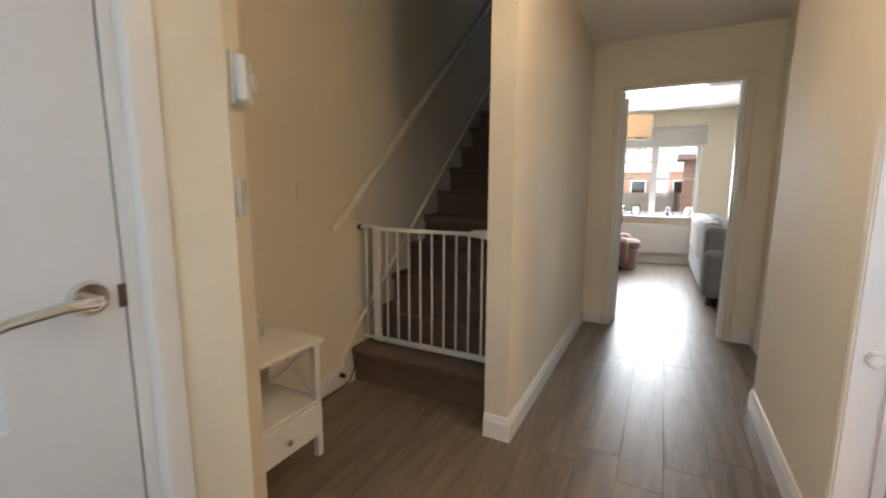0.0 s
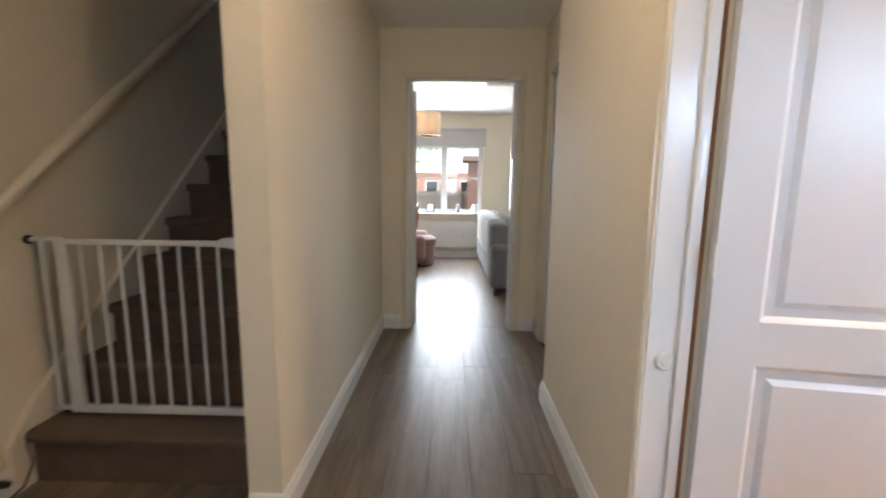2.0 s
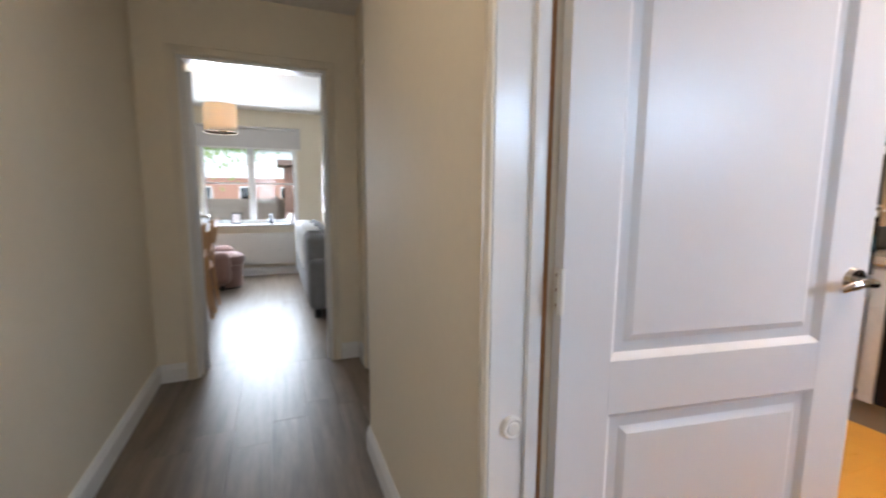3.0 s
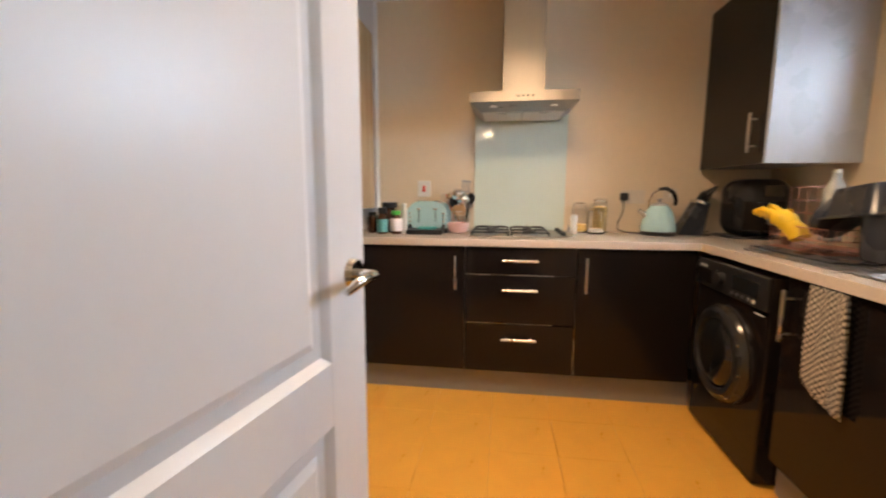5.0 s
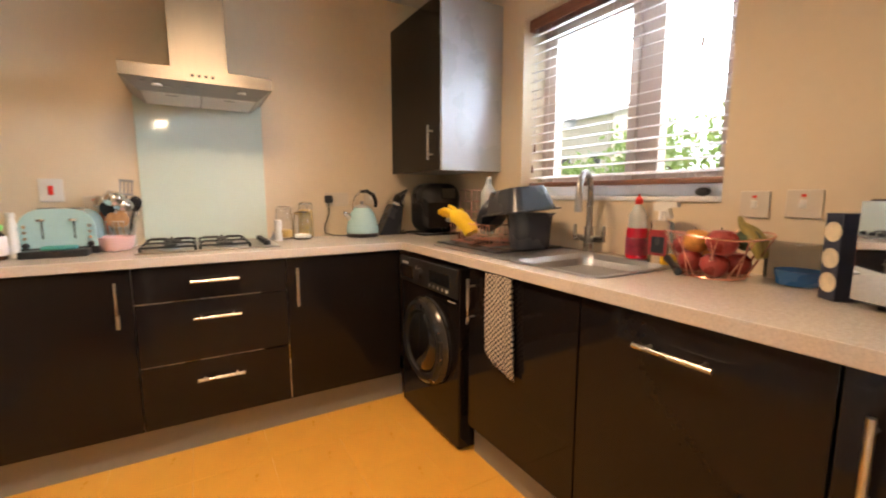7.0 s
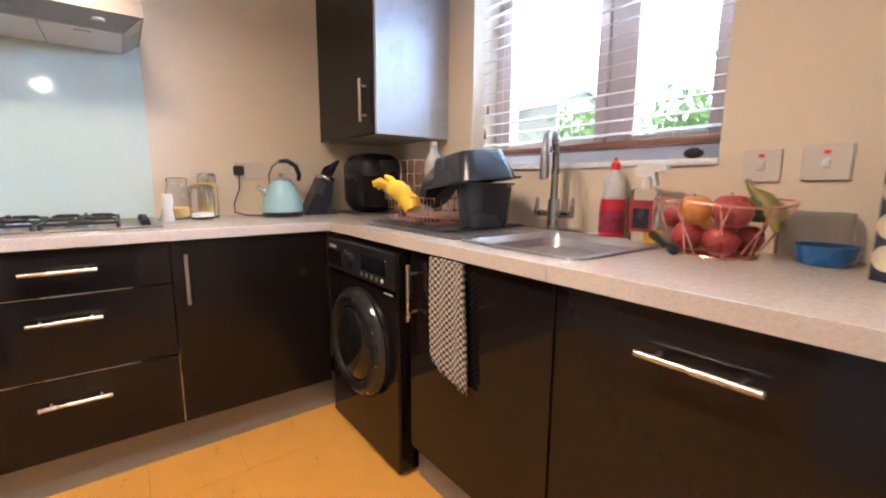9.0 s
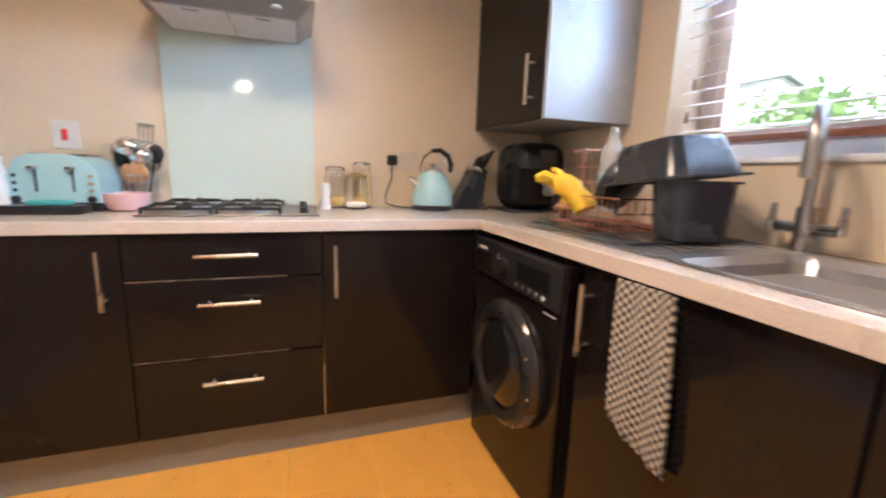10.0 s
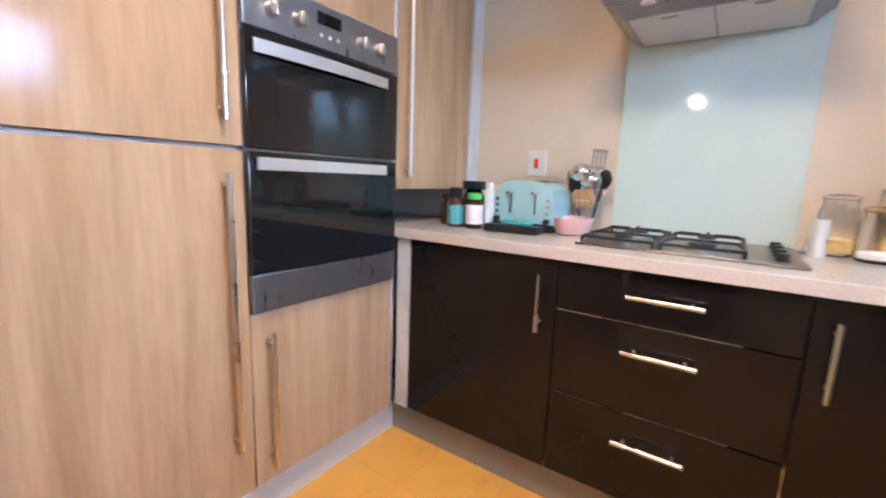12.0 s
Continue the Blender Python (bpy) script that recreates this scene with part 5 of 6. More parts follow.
P0 = Vector((-0.100, 1.915, CT + 0.006))
utensil("ladle", "large steel ladle standing in the utensil pot", P0 + Vector((0.0, 0.0, 0)), P0 + Vector((-0.055, 0.008, 0.205)), "ladle")
utensil("ladle", "large steel ladle leaning in the utensil pot", P0 + Vector((0.02, -0.02, 0)), P0 + Vector((-0.030, -0.022, 0.175)), "ladle")
utensil("fish_slice", "slotted steel fish slice in the utensil pot", P0 + Vector((0.01, -0.01, 0)), P0 + Vector((-0.010, -0.035, 0.250)), "slice")
utensil("serving_spoon", "brushed steel serving spoon in the pot", P0 + Vector((-0.01, 0.02, 0)), P0 + Vector((0.0, 0.060, 0.180)), "steel")
utensil("serving_spoon", "black plastic serving spoon in the pot", P0 + Vector((0.0, -0.02, 0)), P0 + Vector((-0.02, -0.062, 0.180)), "spoon")
utensil("serving_spoon", "brushed steel serving spoon in the pot", P0 + Vector((0.01, -0.02, 0)), P0 + Vector((-0.01, -0.050, 0.150)), "steel")
utensil("serving_spoon", "black plastic serving spoon in the pot", P0 + Vector((0.01, 0.02, 0)), P0 + Vector((-0.02, 0.040, 0.155)), "spoon")
utensil("whisk", "steel balloon whisk in the utensil pot", P0 + Vector((0.02, 0.02, 0)), P0 + Vector((0.025, 0.030, 0.19)), "whisk")
utensil("wooden_spoon", "pale wooden spoon in the pot", P0 + Vector((-0.02, 0.0, 0)), P0 + Vector((-0.040, 0.015, 0.10)), "wooden")
utensil("wooden_spoon", "pale wooden spoon in the pot", P0 + Vector((-0.02, -0.02, 0)), P0 + Vector((-0.042, -0.015, 0.105)), "wooden")
solid("orange_packet", box(-0.045, -0.022, 1.945, 2.000, CT + 0.001, CT + 0.235, 0.008, 3), material("orange_packet", (0.75, 0.22, 0.08), 0.6, vary=0.15), "orange paper packet standing behind the utensils", "packet")


# storage jars
def jar(label, x, y, r, h, fill, fill_mat, lid):
    th = thing("storage_jar", label, "jar", (x, y, CT), "storage jars by the hob")
    g = part("glass_body", lathe(bm_new(), (x, y, CT), [(r * 0.9, 0), (r, 0.006), (r, h * 0.78), (r * 0.86, h * 0.88), (r * 0.86, h), (r * 0.80, h), (r * 0.80, h * 0.89), (r * 0.94, h * 0.77), (r * 0.94, 0.01), (0, 0.008)], 26), M_clear, th)
    g.visible_shadow = False
    part("lid", lathe(bm_new(), (x, y, CT), [(r * 0.88, h), (r * 0.92, h + 0.003), (r * 0.92, h + 0.012), (r * 0.5, h + 0.018), (0, h + 0.019)], 26), lid, th)
    part("clip", tube(bm_new(), [(x - r * 0.9, y, CT + h * 0.86), (x - r * 1.12, y, CT + h * 0.93), (x - r * 0.95, y, CT + h + 0.016)], 0.0018, 6), M_chrome, th)
    part("contents", lathe(bm_new(), (x, y, CT), [(r * 0.90, 0.012), (r * 0.92, 0.016), (r * 0.92, fill), (r * 0.5, fill + 0.006), (0, fill + 0.004)], 22), fill_mat, th)


M_pasta = material("dry_yellow_pasta", (0.62, 0.42, 0.14), 0.6, vary=0.3, scale=80, bump=0.6, bump_scale=90)
M_sugar = material("white_sugar", (0.82, 0.80, 0.76), 0.8, vary=0.05, bump=0.3)
jar("clear glass clip-top jar with dry food", -0.090, 1.140, 0.048, 0.175, 0.05, M_pasta, M_clear)
jar("clear glass jar with white sugar", -0.165, 1.052, 0.052, 0.145, 0.025, M_sugar, M_clear)
jar("tall glass jar filled with yellow pasta", -0.085, 1.015, 0.045, 0.200, 0.165, M_pasta, M_nickel)
bottle("salt_shaker", "small white salt shaker", -0.185, 1.190, [(0.021, 0), (0.023, 0.005), (0.018, 0.05), (0.022, 0.09)], M_white, capf(0.020, 0.09, 0.025), M_white, category="shaker")
th = thing("spoon_rest", "small dark spoon rest beside the hob", "spoon rest", (-0.12, 1.262, 0.918))
part("rest", lathe(bm_new(), (-0.10, 1.205, CT), [(0.020, 0), (0.024, 0.006), (0.016, 0.010), (0.006, 0.03), (0.0, 0.055)], 16), M_darksteel, th)

# kettle
ke = thing("kettle", "pale teal pyramid kettle with black handle", "kettle", (-0.185, 0.690, CT))
KX, KY = -0.185, 0.690
part("power_base", lathe(bm_new(), (KX, KY, CT), [(0.098, 0), (0.102, 0.006), (0.102, 0.018), (0.09, 0.024), (0, 0.024)], 36), M_blackplastic, ke, "black round kettle base")
part("body", lathe(bm_new(), (KX, KY, CT + 0.024), [(0.098, 0), (0.1005, 0.008), (0.099, 0.03), (0.090, 0.075), (0.076, 0.115), (0.058, 0.145), (0.050, 0.155)], 36), M_teal, ke)
part("lid", lathe(bm_new(), (KX, KY, CT + 0.179), [(0.050, 0), (0.046, 0.010), (0.025, 0.018), (0.010, 0.020), (0.009, 0.030), (0.014, 0.036), (0.010, 0.042), (0, 0.043)], 28), M_darksteel, ke)
bm = tube(bm_new(), [(KX, KY + 0.070, CT + 0.11), (KX - 0.004, KY + 0.098, CT + 0.135), (KX - 0.006, KY + 0.118, CT + 0.150)], [0.022, 0.016, 0.012], 12)
part("spout", bm, M_chrome, ke, "short chrome spout")
hp = [(KX, KY + 0.060, CT + 0.165), (KX, KY + 0.062, CT + 0.205), (KX, KY + 0.045, CT + 0.25), (KX, KY + 0.01, CT + 0.278), (KX, KY - 0.035, CT + 0.282), (KX, KY - 0.075, CT + 0.258), (KX, KY - 0.092, CT + 0.215), (KX, KY - 0.088, CT + 0.180)]
part("handle", tube(bm_new(), hp[:5], [0.005, 0.005, 0.006, 0.008, 0.009], 10), M_chrome, ke)
part("grip", tube(bm_new(), hp[3:], [0.009, 0.012, 0.013, 0.012, 0.010], 12), M_blackplastic, ke, "black curved kettle grip")

# knife block
kb = thing("knife_block", "slanted dark knife block with black handled knives", "knife block", (-0.13, 0.50, CT))
mkb = Matrix.Translation((-0.125, 0.515, CT)) @ pose(0, 0, 0, 0, 0, 0)
bm = prism(bm_new(), [(0.575, CT + 0.001), (0.435, CT + 0.001), (0.425, CT + 0.03), (0.405, CT + 0.185), (0.470, CT + 0.205)], "x", -0.185, -0.075)
part("block", bm, M_roaster, kb)
part("steel_band", prism(bm_new(), [(0.405, CT + 0.176), (0.402, CT + 0.196), (0.470, CT + 0.216), (0.474, CT + 0.198)], "x", -0.187, -0.073), M_chrome, kb)
for i, (dx, dy) in enumerate(((-0.165, 0.0), (-0.138, 0.0), (-0.112, 0.0), (-0.09, 0.0), (-0.15, 0.03), (-0.11, 0.03))):
    y0 = 0.422 + dy
    part("knife_handle", tube(bm_new(), [(dx, y0, CT + 0.195 + dy * 0.3), (dx, y0 - 0.030, CT + 0.255), (dx, y0 - 0.055, CT + 0.295 - i * 0.006)], [0.008, 0.010, 0.009], 10), M_blackplastic, kb)

# air fryer
af = thing("air_fryer", "large glossy black air fryer under the wall cabinet", "air fryer", (-0.22, 0.22, CT))
part("body", box(-0.375, -0.085, 0.050, 0.330, CT + 0.010, CT + 0.335, 0.085, 7), M_blackplastic, af)
part("basket_front", box(-0.385, -0.374, 0.110, 0.325, CT + 0.05, CT + 0.21, 0.012, 3), M_black, af)
part("control_screen", box(-0.381, -0.374, 0.125, 0.225, CT + 0.235, CT + 0.30, 0.004), M_ovenglass, af)
part("basket_handle", box(-0.44, -0.384, 0.165, 0.205, CT + 0.085, CT + 0.175, 0.012, 3), M_darksteel, af, "grey upright basket handle")
part("foot", box(-0.36, -0.10, 0.09, 0.345, CT, CT + 0.012), M_blackplastic, af)
solid("appliance_cable", tube(bm_new(), [(-0.09, 0.36, CT + 0.02), (-0.10, 0.42, CT + 0.004), (-0.16, 0.44, CT + 0.004), (-0.20, 0.40, CT + 0.004), (-0.16, 0.37, CT + 0.01)], 0.0035, 6), M_blackplastic, "black mains cable lying on the worktop", "cable")

# dish rack on a black mat
solid("draining_mat", box(-1.30, -0.80, 0.10, 0.50, 0.9197, 0.9257, 0.002), M_roaster, "black draining mat on the drainer", "mat")
dk = thing("dish_rack", "rose copper wire dish rack", "dish rack", (-1.0, 0.28, 0.926))
RX0, RX1, RY0, RY1, RZ = -1.150, -0.815, 0.135, 0.425, 0.9275
bm = bm_new()
for z in (0.004, 0.055, 0.10):
    tube(bm, [(RX0, RY0, RZ + z), (RX1, RY0, RZ + z), (RX1, RY1, RZ + z), (RX0, RY1, RZ + z)], 0.0028 if z > 0.09 else 0.002, 6, closed=True)
part("rim", bm, M_copper, dk)
bm = bm_new()
k = 0
for i in range(15):
    x = RX0 + (RX1 - RX0) * i / 14
    for y in (RY0, RY1):
        rod(bm, (x, y, RZ), (x, y, RZ + 0.10), 0.0016, seg=5)
for i in range(10):
    y = RY0 + (RY1 - RY0) * i / 9
    for x in (RX0, RX1):
        rod(bm, (x, y, RZ), (x, y, RZ + 0.10), 0.0016, seg=5)
for i in range(12):
    x = RX0 + 0.02 + (RX1 - RX0 - 0.04) * i / 11
    rod(bm, (x, RY0, RZ + 0.004), (x, RY1, RZ + 0.004), 0.0016, seg=5)
part("wire_mesh", bm, M_copper, dk)
bm = bm_new()
ch = thing("cutlery_holder", "rose copper wire cutlery holder standing on the worktop", "cutlery holder", (-0.63, 0.17, 0.910))
for z in (0.005, 0.10, 0.16, 0.22, 0.285):
    part("ring", tube(bm, [(-0.695, 0.13, 0.911 + z), (-0.57, 0.13, 0.911 + z), (-0.57, 0.21, 0.911 + z), (-0.695, 0.21, 0.911 + z)], 0.0022, 6, closed=True), M_copper, ch)
    bm = bm_new()
for x, y in ((-0.695, 0.13), (-0.57, 0.13), (-0.57, 0.21), (-0.695, 0.21), (-0.632, 0.13), (-0.632, 0.21)):
    part("upright", rod(bm_new(), (x, y, 0.911), (x, y, 1.198), 0.0022, seg=6), M_copper, ch)

gl = thing("rubber_glove", "yellow rubber glove draped over the dish rack", "rubber glove", (-0.86, 0.43, RZ + 0.1))
bm = bm_new()
prof = [((-0.905, 0.40, RZ + 0.085), 0.030), ((-0.895, 0.425, RZ + 0.115), 0.042), ((-0.87, 0.435, RZ + 0.130), 0.040), ((-0.845, 0.45, RZ + 0.135), 0.036)]
tube(bm, [p for p, r in prof], [r for p, r in prof], 12)
tube(bm, [(-0.895, 0.425, RZ + 0.110), (-0.922, 0.405, RZ + 0.080), (-0.940, 0.400, RZ + 0.050)], [0.036, 0.040, 0.037], 12)
for k, (dy, dz, ln) in enumerate(((0.030, 0.035, 0.060), (0.022, 0.022, 0.072), (0.008, 0.010, 0.070), (-0.008, 0.0, 0.058))):
    p = Vector((-0.845, 0.445 + dy * 0.5, RZ + 0.130 + dz * 0.6))
    tube(bm, [p, p + Vector((ln * 0.55, 0.012 + dy * 0.4, 0.008 + dz * 0.25)), p + Vector((ln, 0.018 + dy * 0.8, dz * 0.25 - 0.004))], [0.013, 0.012, 0.008], 10)
tube(bm, [(-0.87, 0.44, RZ + 0.15), (-0.85, 0.455, RZ + 0.175), (-0.825, 0.465, RZ + 0.185)], [0.014, 0.012, 0.008], 10)
part("glove", bm, M_yellow, gl, sharp=80)
gl.location.x -= 0.032

ro = thing("roasting_tin", "dark grey enamel roasting tin upturned on the rack", "roasting tin", (-1.09, 0.27, RZ + 0.1))


def tin(bm, m, w0, d0, w1, d1, h, lip):
    loops = []
    for w, d_, z, r in ((w1 * 0.92, d1 * 0.92, h, 0.03), (w1, d1, h - 0.012, 0.04), (w0, d0, 0.008, 0.05), (w0 + lip, d0 + lip, 0.006, 0.055), (w0 + lip, d0 + lip, 0.0, 0.055), (w0 - 0.01, d0 - 0.01, 0.0, 0.05), (w1 - 0.01, d1 - 0.01, h - 0.02, 0.04)):
        ring = []
        for cx, cy, a0 in ((w / 2 - r, d_ / 2 - r, 0), (-w / 2 + r, d_ / 2 - r, 90), (-w / 2 + r, -d_ / 2 + r, 180), (w / 2 - r, -d_ / 2 + r, 270)):
            for k in range(5):
                a = radians(a0 + 90 * k / 4)
                ring.append(bm.verts.new(m @ Vector((cx + r * math.cos(a), cy + r * math.sin(a), z))))
        loops.append(ring)
    for a, b in zip(loops, loops[1:]):
        n_ = len(a)
        for i in range(n_):
            bm.faces.new((a[i], a[(i + 1) % n_], b[(i + 1) % n_], b[i]))
    bm.faces.new(loops[0])
    bm.faces.new(loops[-1])
    return bm


part("tin_body", tin(bm_new(), Matrix.Translation((-1.165, 0.262, RZ + 0.155)) @ pose(0, 0, 0, -4, 6, -8), 0.315, 0.25, 0.25, 0.19, 0.115, 0.035), M_roaster, ro)
ro2 = thing("loaf_tin", "dark grey enamel pan standing beside the rack", "roasting tin", (-1.14, 0.27, RZ))
part("tin_body", tin(bm_new(), Matrix.Translation((-1.275, 0.290, RZ + 0.160)) @ pose(0, 0, 0, 180, 0, -8), 0.14, 0.20, 0.12, 0.17, 0.158, 0.018), M_roaster, ro2)
pan = thing("frying_pan", "dark frying pan leaning in the rack", "pan", (-0.98, 0.3, RZ))
mp_ = Matrix.Translation((-1.030, 0.29, RZ + 0.135)) @ pose(0, 0, 0, 0, 62, 12)
part("pan_body", lathe(bm_new(), (0, 0, 0), [(0.085, 0), (0.095, 0.004), (0.100, 0.033), (0.104, 0.034), (0.102, 0.028), (0.094, 0.008), (0, 0.006)], 32, m=pose(0, 0, 0, 0, 62, 12).to_3x3()), M_roaster, pan).location = Vector((-1.030, 0.29, RZ + 0.135)) - base(pan)
pan.children[0].data.transform(Matrix.Translation(base(pan)))
clear_plastic = glass("clear_plastic", (0.86, 0.90, 0.92), 0.15)
clear_plastic.node_tree.nodes["Principled BSDF"].inputs["Transmission Weight"].default_value = 0.65
b = bottle("plastic_bottle", "clear plastic bottle drying in the rack", -0.845, 0.205, [(0.036, 0.03), (0.042, 0.036), (0.042, 0.235), (0.038, 0.262), (0.018, 0.298), (0.015, 0.325)], clear_plastic, capf(0.013, 0.325, 0.012), M_white, (0.0425, 0.13, 0.18), M_teal, z=RZ)
bottle("sauce_bottle", "small dark bottle with yellow label beside the rack", -0.700, 0.285, std(0.022, 0.165), M_amber, capf(0.012, 0.165, 0.015), M_yellow, (0.0225, 0.05, 0.12), M_yellow)

# towel over the sink cabinet door
tl = thing("tea_towel", "black and cream checked tea towel hanging on the cabinet", "tea towel", (-1.5, 0.61, 0.86))
M_towel = bpy.data.materials.new("checked_cotton")
M_towel.use_nodes = True
nt = M_towel.node_tree
tc, mpn, ck, nz = nt.nodes.new("ShaderNodeTexCoord"), nt.nodes.new("ShaderNodeMapping"), nt.nodes.new("ShaderNodeTexChecker"), nt.nodes.new("ShaderNodeTexNoise")
mpn.inputs["Rotation"].default_value = (0, 0, 0)
mpn.inputs["Scale"].default_value = (1, 0.0, 1)
mpn.inputs["Location"].default_value = (0, 0.013, 0)
ck.inputs["Scale"].default_value = 96
ck.inputs["Color1"].default_value, ck.inputs["Color2"].default_value = (0.50, 0.45, 0.38, 1), (0.045, 0.04, 0.038, 1)
nt.links.new(tc.outputs["Object"], mpn.inputs["Vector"])
nt.links.new(mpn.outputs["Vector"], ck.inputs["Vector"])
nt.links.new(ck.outputs["Color"], nt.nodes["Principled BSDF"].inputs["Base Color"])
nt.nodes["Principled BSDF"].inputs["Roughness"].default_value = 0.95
nz.inputs["Scale"].default_value = 500
bpn = nt.nodes.new("ShaderNodeBump")
bpn.inputs["Strength"].default_value = 0.4
bpn.inputs["Distance"].default_value = 0.002
nt.links.new(nz.outputs["Fac"], bpn.inputs["Height"])
nt.links.new(bpn.outputs["Normal"], nt.nodes["Principled BSDF"].inputs["Normal"])
bm = bm_new()
NU, NV = 16, 22
grid = []
for s_, off in ((0, 0.0), (1, 0.009)):
    g = []
    for j in range(NV + 1):
        v = j / NV
        row = []
        for i in range(NU + 1):
            u = i / NU
            x = -1.402 - u * (0.155 + 0.01 * v) - 0.012 * v
            z = 0.866 - v * (0.335 + 0.045 * (1 if u > 0.5 else 2 * u) - (0.0 if s_ == 0 else 0.02))
            y = 0.618 + off + 0.006 * math.sin(u * 7 + 1) * (0.3 + v) + 0.004 * math.sin(u * 15 + v * 3)
            row.append(bm.verts.new((x, y, z)))
        g.append(row)
    for j in range(NV):
        for i in range(NU):
            bm.faces.new((g[j][i], g[j][i + 1], g[j + 1][i + 1], g[j + 1][i]))
    grid.append(g)
for i in range(NU):
    bm.faces.new((grid[0][0][i], grid[0][0][i + 1], grid[1][0][i + 1], grid[1][0][i]))
part("cloth", bm, M_towel, tl, sharp=80)

# things by the sink
wul = bottle("washing_up_liquid", "bottle of red washing-up liquid with red cap", -1.655, 0.060, [(0.0385, 0.128), (0.034, 0.15), (0.036, 0.18), (0.016, 0.215), (0.013, 0.222)], clear_plastic, [(0.014, 0.222), (0.016, 0.226), (0.014, 0.244), (0.006, 0.252), (0.005, 0.262), (0, 0.263)], M_red, (0.0426, 0.02, 0.09), material("dark_red_label", (0.24, 0.02, 0.05), 0.4, vary=0.5, scale=40))
part("liquid", lathe(bm_new(), (-1.655, 0.060, CT), [(0.036, 0), (0.042, 0.006), (0.042, 0.11), (0.0387, 0.128), (0, 0.128)], 22), M_soap, wul)
sb = thing("spray_bottle", "clear trigger spray bottle with dark label", "spray bottle", (-1.765, 0.10, CT))
part("bottle_body", box(-1.822, -1.742, 0.078, 0.122, CT + 0.001, CT + 0.165, 0.014, 3), glass("frosted_plastic", (0.92, 0.93, 0.94), 0.25), sb)
part("label", box(-1.818, -1.746, 0.1222, 0.1232, CT + 0.035, CT + 0.13), material("red_dark_label", (0.28, 0.03, 0.04), 0.4, vary=0.5, scale=45), sb)
part("label_panel", box(-1.808, -1.758, 0.1233, 0.1240, CT + 0.045, CT + 0.105), M_roaster, sb, "dark panel on the label")
part("neck", rod(bm_new(), (-1.782, 0.10, CT + 0.163), (-1.782, 0.10, CT + 0.20), 0.014, seg=16), M_white, sb)
part("trigger_head", prism(bm_new(), [(-1.752, CT + 0.20), (-1.747, CT + 0.225), (-1.767, CT + 0.238), (-1.837, CT + 0.232), (-1.842, CT + 0.215), (-1.807, CT + 0.212), (-1.817, CT + 0.175), (-1.810, CT + 0.172), (-1.797, CT + 0.20)], "y", 0.088, 0.112), M_white, sb)
br = thing("dish_brush", "dish brush with dark handle on the worktop", "brush", (-1.88, 0.17, CT))
part("handle", tube(bm_new(), [(-1.925, 0.235, CT + 0.013), (-1.87, 0.17, CT + 0.022), (-1.82, 0.115, CT + 0.030)], [0.012, 0.011, 0.013], 12), M_blackplastic, br)
part("tip", tube(bm_new(), [(-1.945, 0.260, CT + 0.013), (-1.926, 0.236, CT + 0.013)], 0.0128, 12), M_roaster, br)
part("sponge_head", box(-1.835, -1.79, 0.075, 0.12, CT + 0.002, CT + 0.042, 0.010), M_yellow, br, "yellow sponge head")

fb = thing("fruit_basket", "rose copper wire basket full of fruit", "fruit basket", (-1.99, 0.15, CT))
FCX, FCY = -2.005, 0.165
bm = bm_new()
tube(bm, arc((FCX, FCY, CT + 0.004), 0.085, 0, 350, 30, "xy"), 0.003, 6, closed=True)
tube(bm, [(FCX + 0.152 * math.cos(radians(a)), FCY + 0.125 * math.sin(radians(a)), CT + 0.135 + 0.008 * math.sin(radians(2 * a))) for a in range(0, 360, 12)], 0.003, 6, closed=True)
part("rim", bm, M_copper, fb)
bm = bm_new()
for i in range(18):
    a0, a1 = radians(i * 20), radians(i * 20 + (14 if i % 2 else -14))
    rod(bm, (FCX + 0.085 * math.cos(a0), FCY + 0.085 * math.sin(a0), CT + 0.004), (FCX + 0.152 * math.cos(a1), FCY + 0.125 * math.sin(a1), CT + 0.135), 0.002, seg=5)
for i in range(5):
    rod(bm, (FCX - 0.08, FCY - 0.06 + i * 0.03, CT + 0.004), (FCX + 0.08, FCY - 0.06 + i * 0.03, CT + 0.004), 0.002, seg=5)
part("wire_mesh", bm, M_copper, fb)
M_apple = material("red_apple_skin", (0.30, 0.045, 0.04), 0.3, vary=0.6, scale=18, fine=90)
M_orange = material("orange_mango_skin", (0.62, 0.26, 0.05), 0.38, vary=0.4, scale=12)
M_banana = material("green_brown_banana_skin", (0.26, 0.20, 0.05), 0.5, vary=0.3, scale=20)
M_stalk = material("dark_stalk", (0.06, 0.045, 0.03), 0.8)


def fruit(name, label, x, y, z, r, mat):
    th = thing(name, label, "fruit", (x, y, z), "fruit in the basket")
    part("flesh", lathe(bm_new(), (x, y, z), [(0.0, -r * 0.78), (r * 0.35, -r * 0.88), (r * 0.75, -r * 0.62), (r, -r * 0.05), (r * 0.93, r * 0.42), (r * 0.6, r * 0.80), (r * 0.25, r * 0.86), (0.0, r * 0.72)], 20), mat, th, sharp=80)
    part("stalk", rod(bm_new(), (x, y, z + r * 0.7), (x + 0.004, y + 0.003, z + r * 1.0), 0.0016, seg=6), M_stalk, th)


